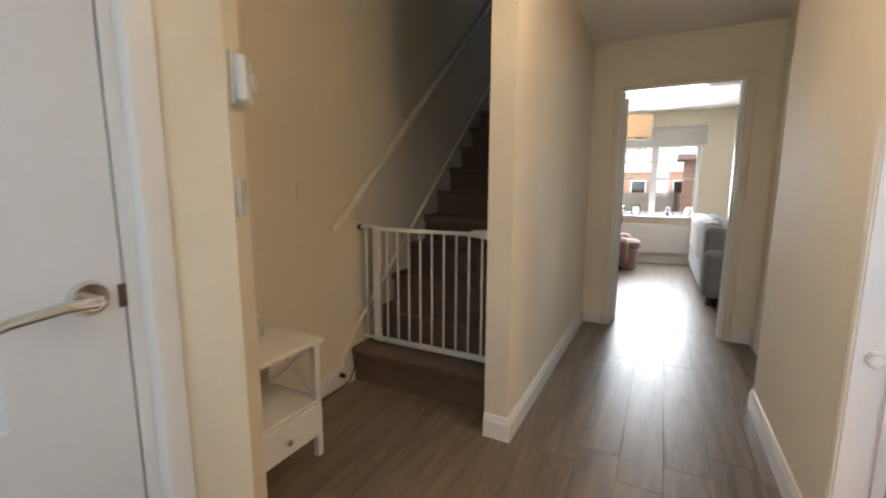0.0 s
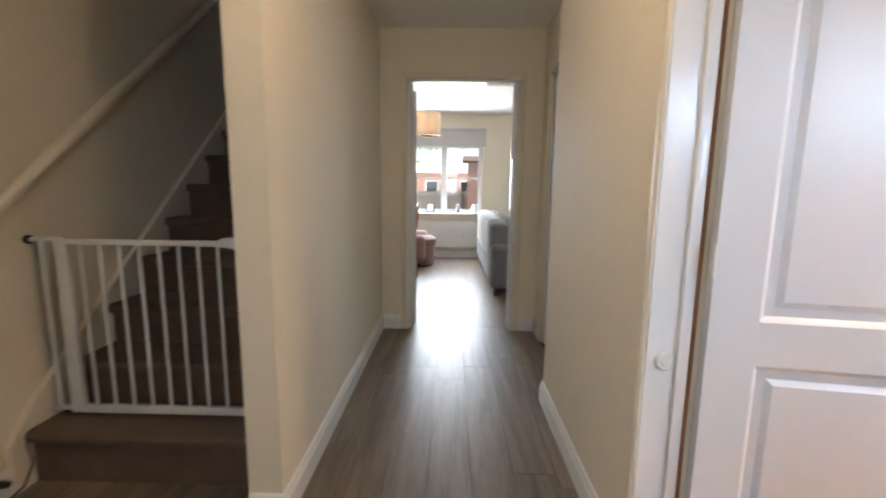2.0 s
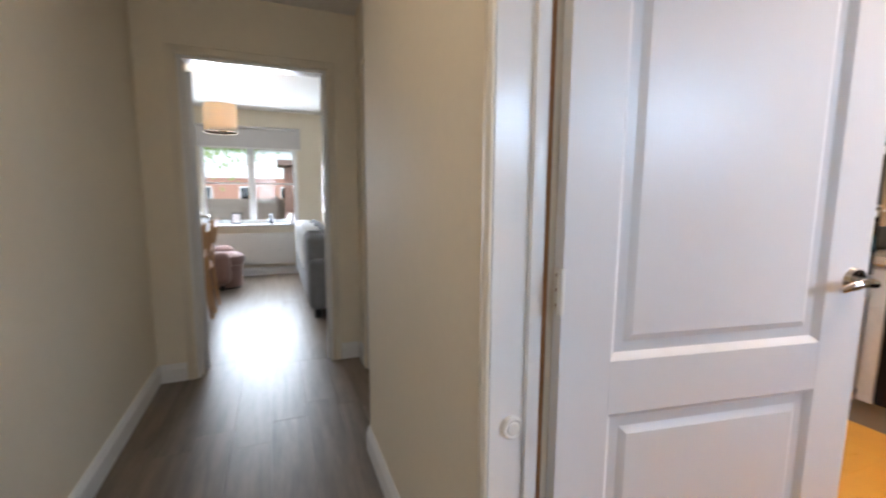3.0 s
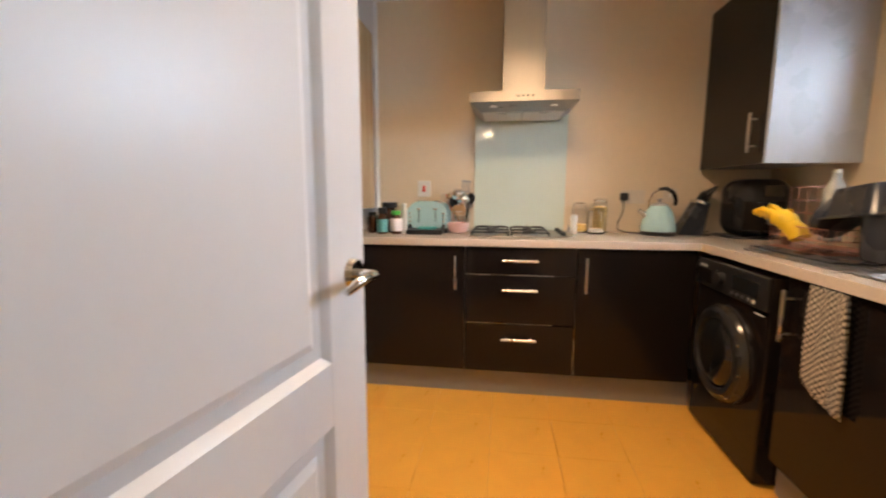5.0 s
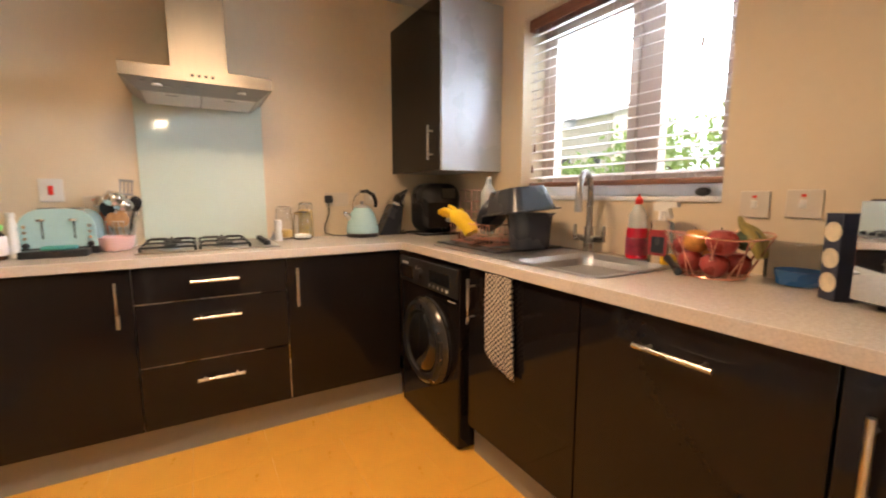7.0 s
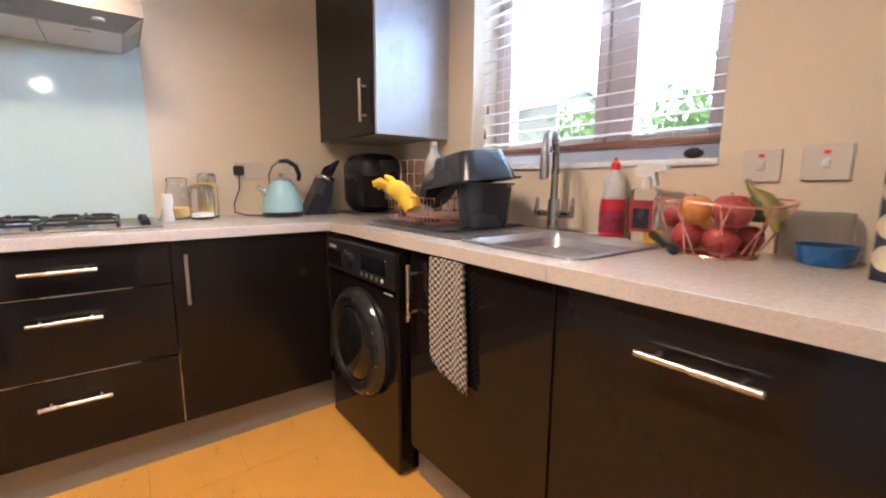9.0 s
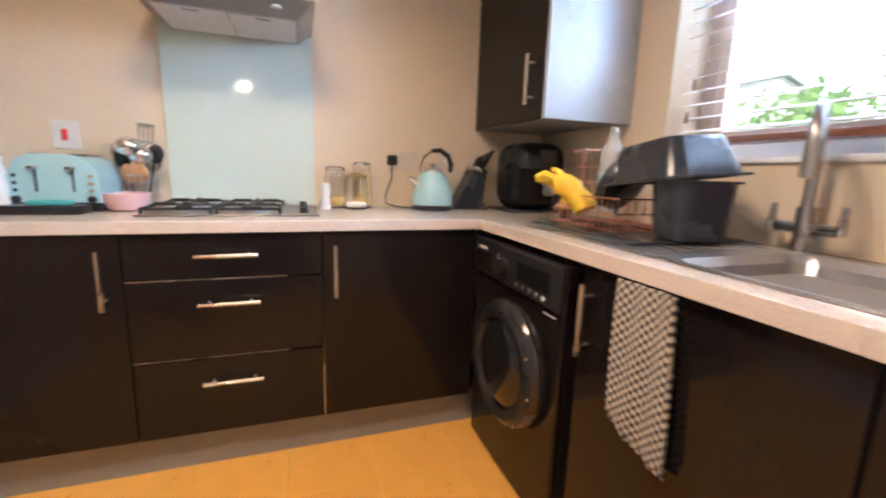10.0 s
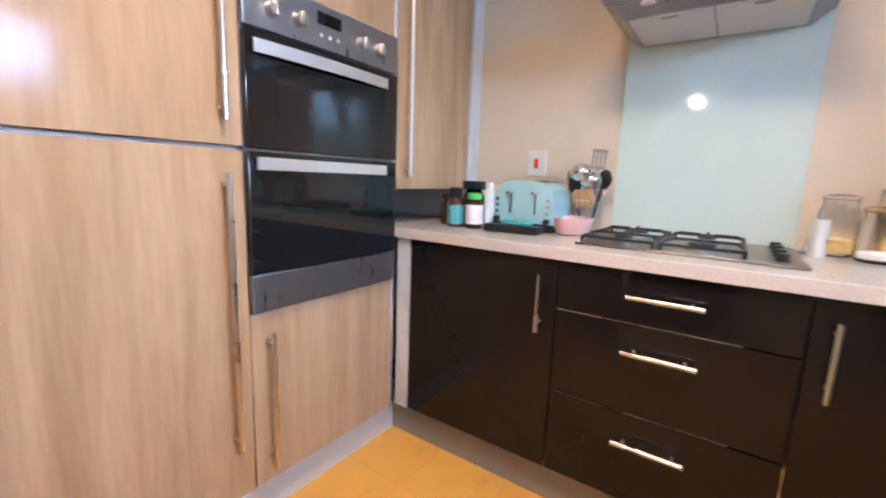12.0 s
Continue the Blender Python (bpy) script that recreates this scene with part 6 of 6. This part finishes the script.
for x, y, z, r, mat, nm, lb in [(0.055, 0.035, 0.045, 0.040, M_apple, "apple", "red apple in the basket"), (-0.03, 0.06, 0.045, 0.041, M_apple, "apple", "red apple in the basket"),
                                (-0.055, -0.02, 0.045, 0.040, M_apple, "apple", "red apple in the basket"), (0.03, -0.045, 0.045, 0.040, M_orange, "nectarine", "orange yellow nectarine in the basket"),
                                (0.045, 0.03, 0.112, 0.042, M_orange, "nectarine", "orange yellow nectarine in the basket"), (-0.045, 0.055, 0.115, 0.045, M_apple, "apple", "large red apple on top of the fruit"),
                                (0.10, 0.0, 0.09, 0.036, M_apple, "apple", "red apple in the basket")]:
    fruit(nm, lb, FCX + x, FCY + y, CT + z, r, mat)
for k in range(3):
    ba = thing("banana", "overripe greenish brown banana in the basket", "fruit", (FCX - 0.07, FCY, CT + 0.12), "bananas")
    dy = k * 0.026
    pts = [(FCX - 0.02 - 0.010 * k, FCY - 0.095 + dy, CT + 0.190), (FCX - 0.035 - 0.008 * k, FCY - 0.085 + dy, CT + 0.168), (FCX - 0.072 - 0.004 * k, FCY - 0.07 + dy, CT + 0.145), (FCX - 0.105, FCY - 0.06 + dy, CT + 0.115), (FCX - 0.122, FCY - 0.05 + dy, CT + 0.07)]
    part("skin", tube(bm_new(), pts, [0.004, 0.008, 0.017, 0.017, 0.006], 8), M_banana, ba, sharp=60)
av = fruit("avocado", "dark green avocado in the basket", FCX - 0.075, FCY - 0.03, CT + 0.12, 0.036, material("avocado_skin", (0.05, 0.075, 0.03), 0.6, bump=0.5))
bw = thing("blue_bowl", "small blue plastic bowl on the worktop", "bowl", (-2.205, 0.110, CT))
part("bowl", lathe(bm_new(), (-2.205, 0.110, CT), [(0.040, 0), (0.050, 0.004), (0.058, 0.045), (0.055, 0.045), (0.046, 0.010), (0, 0.008)], 28), M_blue, bw)
tubx = thing("clear_tub", "clear plastic food tub by the wall", "tub", (-2.15, 0.045, CT))
part("tub", box(-2.235, -2.095, 0.008, 0.062, CT + 0.001, CT + 0.115, 0.008, 3), glass("tub_plastic", (0.9, 0.9, 0.9), 0.2), tubx)

# mirrored microwave
mmw = Matrix.Translation((-2.369, 0.283, CT)) @ pose(0, 0, 0, 0, 0, 180 - 26)
mw = thing("microwave", "microwave with a mirrored glass door", "microwave", mmw.translation)
part("case", cube(bm_new(), 0.0, 0.47, 0.008, 0.262, 0.012, 0.250, 0.006, m=mmw), M_blackplastic, mw)
M_mirror = material("mirror_door_glass", (0.62, 0.62, 0.64), 0.02, 1.0, vary=0.02, rough_vary=0.01)
part("door", cube(bm_new(), 0.002, 0.37, -0.010, 0.007, 0.020, 0.246, 0.002, m=mmw), M_mirror, mw, "mirrored microwave door")
part("control_panel", cube(bm_new(), 0.372, 0.468, -0.008, 0.007, 0.020, 0.246, 0.002, m=mmw), M_ovenglass, mw)
for a, b in ((0.03, 0.03), (0.43, 0.03), (0.03, 0.22), (0.43, 0.22)):
    part("foot", cube(bm_new(), a, a + 0.02, b, b + 0.02, 0.0, 0.013, m=mmw), M_blackplastic, mw)
fx = thing("food_box", "patterned dark and cream food box beside the microwave", "box", (-2.30, 0.2, CT))
mfx = Matrix.Translation((-2.292, 0.240, CT)) @ pose(0, 0, 0, 0, 0, 180 - 35)
part("carton", cube(bm_new(), 0, 0.05, 0, 0.15, 0.001, 0.215, 0.002, m=mfx), material("navy_card", (0.03, 0.035, 0.06), 0.5, vary=0.2), fx)
for i, z in enumerate((0.045, 0.105, 0.170)):
    part("printed_shape", rod(bm_new(), mfx @ Vector((0.026, 0.0005, z)), mfx @ Vector((0.026, -0.0012, z)), 0.0245, seg=20), M_print, fx)
gp = thing("grill_plate", "grey glass lid standing on the microwave", "lid", (-2.6, 0.25, CT + 0.25))
mgp = mmw @ Matrix.Translation((0.145, 0.13, 0.252)) @ pose(0, 0, 0, -18, 0, 0)
part("panel", cube(bm_new(), 0, 0.26, 0, 0.012, 0.0, 0.105, 0.005, m=mgp), M_roaster, gp)
part("face", cube(bm_new(), 0.012, 0.248, -0.002, 0.0, 0.012, 0.095, m=mgp), M_darksteel, gp)
part("note", cube(bm_new(), 0.13, 0.20, -0.0035, -0.0022, 0.01, 0.075, m=mgp), M_yellow, gp, "yellow sticky note")
kn = solid("pepper_mill_top", lathe(bm_new(), mmw @ Vector((0.045, 0.07, 0.2505)), [(0.014, 0), (0.015, 0.010), (0.012, 0.032), (0.009, 0.040), (0, 0.042)], 20), M_roaster, "small dark pot on the microwave", "pot")

# ---- living room ----
lw = thing("window_2", "white living room window with two lights", "window", (-3.72, 8.3, LZ0), kind="structure")
for x0, x1, z0, z1 in [(LX0, LX1, LZ0, LZ0 + 0.06), (LX0, LX1, LZ1 - 0.06, LZ1), (LX0, LX0 + 0.06, LZ0 + 0.06, LZ1 - 0.06), (LX1 - 0.06, LX1, LZ0 + 0.06, LZ1 - 0.06), (-3.755, -3.655, LZ0 + 0.06, LZ1 - 0.06)]:
    part("window_frame", box(x0, x1, 8.33, 8.40, z0, z1, 0.005), M_whiteupvc, lw)
for x0, x1 in ((LX0 + 0.06, -3.755), (-3.655, LX1 - 0.06)):
    p = part("pane", box(x0 - 0.004, x1 + 0.004, 8.36, 8.372, LZ0 + 0.056, LZ1 - 0.056), M_pane, lw)
    p.visible_shadow = False
    part("transom_bar", box(x0, x1, 8.35, 8.38, 1.36, 1.385), M_whiteupvc, lw)
part("window_sill", box(LX0 - 0.03, LX1 + 0.03, 8.10, 8.33, LZ0 - 0.02, LZ0 + 0.006, 0.006), M_whiteupvc, lw)
rb = thing("roller_blind", "grey fabric roller blind pulled part way down", "blind", (-3.72, 8.17, 2.1))
part("fabric", box(LX0 + 0.02 - 0.05, LX1 + 0.05, 8.168, 8.171, 1.875, 2.16), M_blind, rb)
part("roller", rod(bm_new(), (LX0 - 0.03, 8.172, 2.165), (LX1 + 0.05, 8.172, 2.165), 0.022, seg=14), M_blind, rb)
part("bottom_bar", box(LX0 - 0.03, LX1 + 0.05, 8.163, 8.176, 1.865, 1.885, 0.003), M_white, rb)
rad = thing("radiator", "white panel radiator below the living room window", "radiator", (-3.75, 8.15, 0.15))
part("panel", box(-4.35, -3.15, 8.105, 8.125, 0.18, 0.625, 0.006), M_radiator, rad)
for i in range(34):
    x = -4.33 + i * 0.035
    part("rib", cube(bm_new(), x, x + 0.018, 8.099, 8.106, 0.20, 0.605, 0.003, 1), M_radiator, rad)
part("top_grille", box(-4.35, -3.15, 8.10, 8.185, 0.626, 0.640, 0.003), M_radiator, rad)
part("bracket", box(-4.0, -3.95, 8.125, 8.199, 0.25, 0.5), M_radiator, rad)
part("bracket", box(-3.4, -3.35, 8.125, 8.199, 0.25, 0.5), M_radiator, rad)
part("pipe", rod(bm_new(), (-3.20, 8.14, 0.0), (-3.20, 8.14, 0.2), 0.008), M_radiator, rad)

so = thing("sofa", "grey fabric sofa with white throw over its back", "sofa", (-2.7, 6.7, 0))
part("base", box(-3.10, -2.25, 5.62, 7.85, 0.07, 0.30, 0.03), M_sofa, so)
part("backrest", box(-3.14, -2.92, 5.60, 7.87, 0.10, 0.82, 0.07, 4), M_sofa, so)
for y0 in (5.52, 7.68):
    part("arm", box(-3.13, -2.24, y0, y0 + 0.20, 0.08, 0.585, 0.07, 4), M_sofa, so)
for y0 in (5.73, 6.70):
    part("seat_cushion", box(-2.94, -2.22, y0, y0 + 0.96, 0.29, 0.45, 0.05, 4), M_sofa, so)
for i, (y, t_) in enumerate(((5.80, 20), (6.28, 14), (6.85, 18), (7.35, 12))):
    m_ = Matrix.Translation((-2.85, y, 0.66)) @ pose(0, 0, 0, 0, -22, t_ - 15)
    bm = ball(bm_new(), (0, 0, 0), 0.10, 0.24, 0.23, 20, 14)
    bm.transform(m_)
    part("back_cushion", bm, M_sofa, so)
for x in (-3.08, -2.32):
    for y in (5.56, 7.78):
        part("foot", box(x, x + 0.06, y, y + 0.06, 0.0, 0.085), M_blackplastic, so)
thr = thing("throw", "white cotton throw draped over the sofa back", "throw", (-3.03, 6.7, 0.83))
bm = bm_new()
prof_t = [(-3.147, 0.42), (-3.150, 0.78), (-3.12, 0.828), (-3.03, 0.838), (-2.93, 0.826), (-2.905, 0.74)]
rows = []
for j in range(21):
    y = 5.85 + j * (7.75 - 5.85) / 20
    rows.append([bm.verts.new((x + 0.008 * math.sin(j * 1.3 + i), y, z + 0.014 * math.sin(j * 0.9 + i * 0.7))) for i, (x, z) in enumerate(prof_t)])
for a, b in zip(rows, rows[1:]):
    for i in range(len(prof_t) - 1):
        bm.faces.new((a[i], a[i + 1], b[i + 1], b[i]))
r_ = bmesh.ops.solidify(bm, geom=bm.faces[:], thickness=-0.008)
part("cloth", bm, M_throw, thr, sharp=80)

ac = thing("armchair", "dusty brown upholstered armchair by the window", "armchair", (-4.3, 7.5, 0))
part("base", box(-4.75, -4.02, 7.15, 7.95, 0.06, 0.30, 0.05, 4), M_brown, ac)
part("arm", box(-4.70, -3.95, 7.10, 7.32, 0.08, 0.50, 0.09, 5), M_brown, ac)
part("arm", box(-4.70, -3.95, 7.75, 7.98, 0.08, 0.50, 0.09, 5), M_brown, ac)
part("seat_cushion", box(-4.55, -3.98, 7.30, 7.77, 0.29, 0.43, 0.05, 4), M_brown, ac)
part("backrest", box(-4.85, -4.58, 7.15, 7.95, 0.10, 0.85, 0.09, 4), M_brown, ac)
for x in (-4.7, -4.08):
    for y in (7.2, 7.85):
        part("foot", box(x, x + 0.05, y, y + 0.05, 0.0, 0.07), M_blackplastic, ac)
fs = thing("footstool", "round dusty brown upholstered footstool", "footstool", (-4.03, 7.45, 0))
part("cushion", lathe(bm_new(), (-4.02, 7.42, 0), [(0.16, 0.30), (0.205, 0.315), (0.225, 0.36), (0.215, 0.42), (0.17, 0.455), (0, 0.465)], 32), M_brown, fs)
part("drum", lathe(bm_new(), (-4.02, 7.42, 0), [(0.17, 0.02), (0.185, 0.03), (0.195, 0.30), (0.17, 0.31)], 32), M_brown, fs)
part("base_ring", lathe(bm_new(), (-4.02, 7.42, 0), [(0.16, 0.0), (0.165, 0.022), (0, 0.022)], 28), M_blackplastic, fs)


def dining_chair(at, turn):
    th = thing("dining_chair", "honey beech dining chair with pale seat pad", "chair", at, "dining chairs")
    m_ = Matrix.Translation(at) @ pose(0, 0, 0, 0, 0, turn)
    for x in (-0.19, 0.165):
        part("front_leg", cube(bm_new(), x, x + 0.03, 0.17, 0.20, 0, 0.44, 0.004, m=m_), M_chair, th)
        part("back_leg", tube(bm_new(), [m_ @ Vector(p) for p in ((x + 0.015, -0.23, 0), (x + 0.015, -0.19, 0.42), (x + 0.015, -0.20, 0.6), (x + 0.015, -0.27, 0.96))], 0.016, 8), M_chair, th)
    part("seat", cube(bm_new(), -0.21, 0.21, -0.20, 0.21, 0.435, 0.465, 0.01, m=m_), M_chair, th)
    part("seat_pad", cube(bm_new(), -0.195, 0.195, -0.18, 0.20, 0.464, 0.50, 0.015, 3, m=m_), M_throw, th)
    for z, y in ((0.90, -0.252), (0.66, -0.213)):
        part("back_rail", cube(bm_new(), -0.18, 0.18, y - 0.012, y + 0.012, z - 0.035, z + 0.035, 0.006, m=m_), M_chair, th)
    for x in (-0.09, 0.0, 0.09):
        part("spindle", rod(bm_new(), m_ @ Vector((x, -0.214, 0.69)), m_ @ Vector((x, -0.247, 0.87)), 0.009, seg=8), M_chair, th)
    for x in (-0.175, 0.18):
        part("stretcher", rod(bm_new(), m_ @ Vector((x, -0.20, 0.2)), m_ @ Vector((x, 0.18, 0.2)), 0.010, seg=8), M_chair, th)
    return th


dining_chair((-4.25, 6.30, 0), 90)
dining_chair((-4.25, 5.72, 0), 90)
dt = thing("dining_table", "honey beech dining table", "dining table", (-4.95, 6.0, 0))
part("tabletop", box(-5.6, -4.52, 5.35, 6.75, 0.72, 0.75, 0.006), M_chair, dt)
for x in (-5.55, -4.63):
    for y in (5.4, 6.64):
        part("leg", box(x, x + 0.06, y, y + 0.06, 0, 0.72, 0.004), M_chair, dt)
ld = thing("pendant_lamp", "lit pendant lamp with pale drum shade lined in gold", "pendant lamp", (-3.855, 6.0, HC))
part("ceiling_rose", lathe(bm_new(), (-3.855, 6.0, HC), [(0.05, 0), (0.045, -0.025), (0.01, -0.04)], 20), M_white, ld)
part("flex", rod(bm_new(), (-3.855, 6.0, HC - 0.03), (-3.855, 6.0, 2.03), 0.003, seg=6), M_white, ld)
sh = part("shade", lathe(bm_new(), (-3.855, 6.0, 0), [(0.143, 1.80), (0.144, 2.055), (0.1415, 2.055), (0.1405, 1.80)], 40), M_shade, ld)
part("lining", lathe(bm_new(), (-3.855, 6.0, 0), [(0.1405, 1.795), (0.1405, 1.82), (0.137, 1.82), (0.136, 1.795)], 40), M_gold, sh, "gold shade lining")
part("bulb", lathe(bm_new(), (-3.855, 6.0, 1.86), [(0.0, 0), (0.026, 0.012), (0.034, 0.045), (0.022, 0.09), (0.014, 0.12), (0.014, 0.15)], 20), M_bulb, ld)
pf = thing("photo_frame", "small dark photo frame on the window sill", "photo frame", (-3.93, 8.2, LZ0))
mpf = Matrix.Translation((-3.93, 8.19, LZ0 + 0.006)) @ pose(0, 0, 0, -10, 0, 8)
part("frame", cube(bm_new(), -0.07, 0.07, 0, 0.012, 0, 0.17, 0.003, m=mpf), M_blackplastic, pf)
part("picture", cube(bm_new(), -0.052, 0.052, -0.0015, 0.0, 0.02, 0.15, m=mpf), M_labelwhite, pf)
od = solid("sill_figure", lathe(bm_new(), (-3.46, 8.20, LZ0 + 0.006), [(0.03, 0), (0.045, 0.02), (0.035, 0.07), (0.02, 0.10), (0.028, 0.13), (0.0, 0.155)], 18), M_roaster, "small dark ornament on the window sill", "ornament")
vs = thing("white_vase", "white vase at the window sill end", "vase", (-3.17, 8.2, LZ0))
part("vase", lathe(bm_new(), (-3.17, 8.20, LZ0 + 0.006), [(0.04, 0), (0.055, 0.03), (0.05, 0.09), (0.03, 0.13), (0.036, 0.15), (0.03, 0.15), (0.02, 0.12)], 20), M_white, vs)

# ---- outside ----
solid("ground", box(-400, 400, -400, 400, -0.35, -0.25), M_grass, "grass and gardens outside the house", "ground", "structure")
fe = thing("garden_fence", "weathered timber garden fence", "fence", (-3.8, 12.5, -0.25))
for i in range(9):
    part("board", box(-9.0, 2.0, 12.5 + 0.01 * (i % 2), 12.52 + 0.01 * (i % 2), -0.24 + i * 0.15, -0.24 + i * 0.15 + 0.155), M_fence, fe)
for i in range(7):
    part("post", box(-8.5 + i * 1.7, -8.4 + i * 1.7, 12.42, 12.5, -0.25, 1.18), M_fence, fe)
shed = thing("garden_shed", "brown slatted timber garden shed", "shed", (-2.9, 11.8, -0.25))
M_shed = wood("red_brown_shed_board", (0.15, 0.08, 0.06), (0.27, 0.15, 0.115), "x", rough=0.7, piece=0.8, bump=0.3)
part("frame_box", box(-3.15, -1.2, 11.5, 12.3, -0.25, 1.85), M_shed, shed)
for i in range(17):
    part("board", cube(bm_new(), -3.18, -1.17, 11.47, 11.50, -0.22 + i * 0.12, -0.22 + i * 0.12 + 0.112, 0.006, 1), M_shed, shed)
part("roof", prism(bm_new(), [(-3.3, 1.86), (-1.05, 1.86), (-1.05, 1.93), (-3.3, 1.98)], "y", 11.35, 12.4), M_roof, shed)


def house(x0, x1, y0, y1, eave, ridge, face, label, wall_mat, roof_mat=M_roof):
    th = thing("house", label, "house", ((x0 + x1) / 2, (y0 + y1) / 2, -0.25))
    part("wall", box(x0, x1, y0, y1, -0.25, eave), wall_mat, th)
    ym = (y0 + y1) / 2
    part("roof", prism(bm_new(), [(y0 - 0.4, eave - 0.1), (ym, ridge), (y1 + 0.4, eave - 0.1), (ym, ridge - 0.2)], "x", x0 - 0.3, x1 + 0.3), roof_mat, th)
    part("gable", prism(bm_new(), [(y0, eave), (ym, ridge - 0.25), (y1, eave)], "x", x0, x1), wall_mat, th)
    yf = y0 if face < 0 else y1
    nwin = max(2, int((x1 - x0) / 3))
    for k in range(nwin):
        for z in (0.7, 3.3):
            xc = x0 + (k + 0.5) * (x1 - x0) / nwin
            w = part("window", box(xc - 0.6, xc + 0.6, yf - 0.05, yf + 0.05, z, z + 1.2), M_whiteupvc, th)
            part("glazing", box(xc - 0.52, xc + 0.52, yf - 0.06, yf + 0.06, z + 0.08, z + 1.12), M_ovenglass, w)
    return th


h1 = house(-26, 12, 40, 49, 5.0, 8.6, -1, "red brick house with white upper storey beyond the garden", M_brick)
part("cladding", box(-26.05, 12.05, 39.93, 39.99, 2.6, 4.95), M_whiteupvc, h1, "white boarded upper storey")
h2 = house(18.8, 31, -33, -26, 7.3, 8.6, 1, "cream rendered house with grey slate roof across the street", M_render_wall, M_slate)

dish = part("satellite_dish", lathe(bm_new(), (22.6, -25.55, 7.0), [(0.0, 0), (0.25, 0.03), (0.48, 0.13), (0.50, 0.13), (0.26, 0.0), (0.0, -0.03)], 24, m=pose(0, 0, 0, -75, 0, 25).to_3x3()), M_slate, h2, "grey satellite dish on the wall")
part("dish_arm", tube(bm_new(), [(22.6, -26.0, 6.9), (22.6, -25.6, 6.95), (22.5, -25.1, 6.75)], 0.03), M_slate, dish)


def tree(x, y, h, spread, label):
    th = thing("tree", label, "tree", (x, y, -0.25))
    rng = random.Random(int(x * 31 + y * 17))
    bm = tube(bm_new(), [(x, y, -0.25), (x + 0.05, y, h * 0.3), (x - 0.05, y + 0.1, h * 0.6)], [0.14, 0.10, 0.05], 10)
    tips = []
    for i in range(9):
        a, z = rng.uniform(0, 6.28), h * rng.uniform(0.3, 0.58)
        e = Vector((x + spread * 0.7 * math.cos(a), y + spread * 0.7 * math.sin(a), z + h * rng.uniform(0.12, 0.35)))
        tube(bm, [(x, y, z), (x * 0.5 + e.x * 0.5, y * 0.5 + e.y * 0.5, z + (e.z - z) * 0.6), e], [0.05, 0.03, 0.012], 6)
        tips.append(e)
    part("trunk", bm, M_bark, th)
    vs_, fs_ = [], []
    for i in range(2600):
        t_ = rng.choice(tips)
        c = t_ + Vector((rng.gauss(0, spread * 0.28), rng.gauss(0, spread * 0.28), rng.gauss(0, h * 0.11)))
        s = rng.uniform(0.05, 0.10)
        u = Vector((rng.gauss(0, 1), rng.gauss(0, 1), rng.gauss(0, 1))).normalized()
        v = u.orthogonal().normalized()
        k = len(vs_)
        vs_ += [c - u * s, c + v * s * 0.5, c + u * s, c - v * s * 0.5]
        fs_.append((k, k + 1, k + 2, k + 3))
    me = bpy.data.meshes.new("crown")
    me.from_pydata([tuple(p - base(th)) for p in vs_], [], fs_)
    me.materials.append(M_leaf)
    o = new("crown", me)
    o.parent = th


tree(-5.6, 14.6, 4.8, 1.7, "leafy green garden tree behind the fence")
tree(0.9, -5.0, 2.3, 1.1, "leafy green shrub tree outside the kitchen window")
tree(2.6, -5.1, 1.75, 0.8, "leafy green shrub tree outside the kitchen window")

for y in (-160, 160):
    solid("backdrop", box(-260, 260, y - 0.5, y + 0.5, -0.2, 110), M_sunward_cloud if y < 0 else M_cloud, "bright white overcast sky in the distance", "sky", "structure")

# ---- floor pieces, last ----
def plank_floor(name, label, x0, x1, y0, y1, skip=None, w=0.18, ln=1.22, limit=290):
    th = thing(name, label, "floor", (x0, y0, 0), kind="structure")
    me_full = None
    rng = random.Random(5)
    nx = int(math.ceil((x1 - x0) / w))
    for i in range(nx):
        xa, xb = x0 + i * w, min(x1, x0 + (i + 1) * w)
        y = y0 - rng.uniform(0, ln)
        while y < y1:
            ya, yb = max(y0, y), min(y1, y + ln)
            y += ln
            if yb - ya < 0.03 or (skip and skip((xa + xb) / 2, (ya + yb) / 2)):
                continue
            part("plank", box(xa + 0.0006, xb - 0.0006, ya + 0.0006, yb - 0.0006, -0.012, rng.uniform(-0.0004, 0.0004), 0.0008, 1), M_plank, th)
    return th


plank_floor("floor_hall", "grey-brown wood plank floor of hallway", -4.37, -2.985, 0.0, 4.48)
plank_floor("floor_recess", "grey-brown wood plank floor of the hallway recess", -2.985, -2.845, 3.2, 4.42)
plank_floor("floor_stair_foot", "grey-brown wood plank floor beside the stairs", -5.25, -4.37, 1.206, 2.49)
plank_floor("floor_living", "grey-brown wood plank floor of living room", -5.35, -1.3, 4.48, 8.2)
kt = thing("floor_kitchen", "ochre vinyl tile floor of kitchen", "floor", (-1.5, 1.5, 0), kind="structure")
TS = 0.305
tme = None
for i in range(10):
    for j in range(10):
        x0, y0 = -2.955 + i * TS, 0.45 + j * TS
        if x0 > -0.3 or y0 > 3.0:
            continue
        if tme is None:
            ob = part("tile", box(0.0005, TS - 0.0005, 0.0005, TS - 0.0005, -0.012, 0.0005, 0.0008, 1), M_tile)
            tme = ob.data
        else:
            ob = new("tile", tme)
        ob.parent = kt
        ob.location = Vector((x0, y0, 0.0004 * ((i * 7 + j * 3) % 3) - 0.0004)) - base(kt)
solid("threshold_strip", box(-2.998, -2.942, 1.292, 2.068, -0.004, 0.006, 0.002), M_nickel, "metal threshold strip in the kitchen doorway", "threshold", "structure")
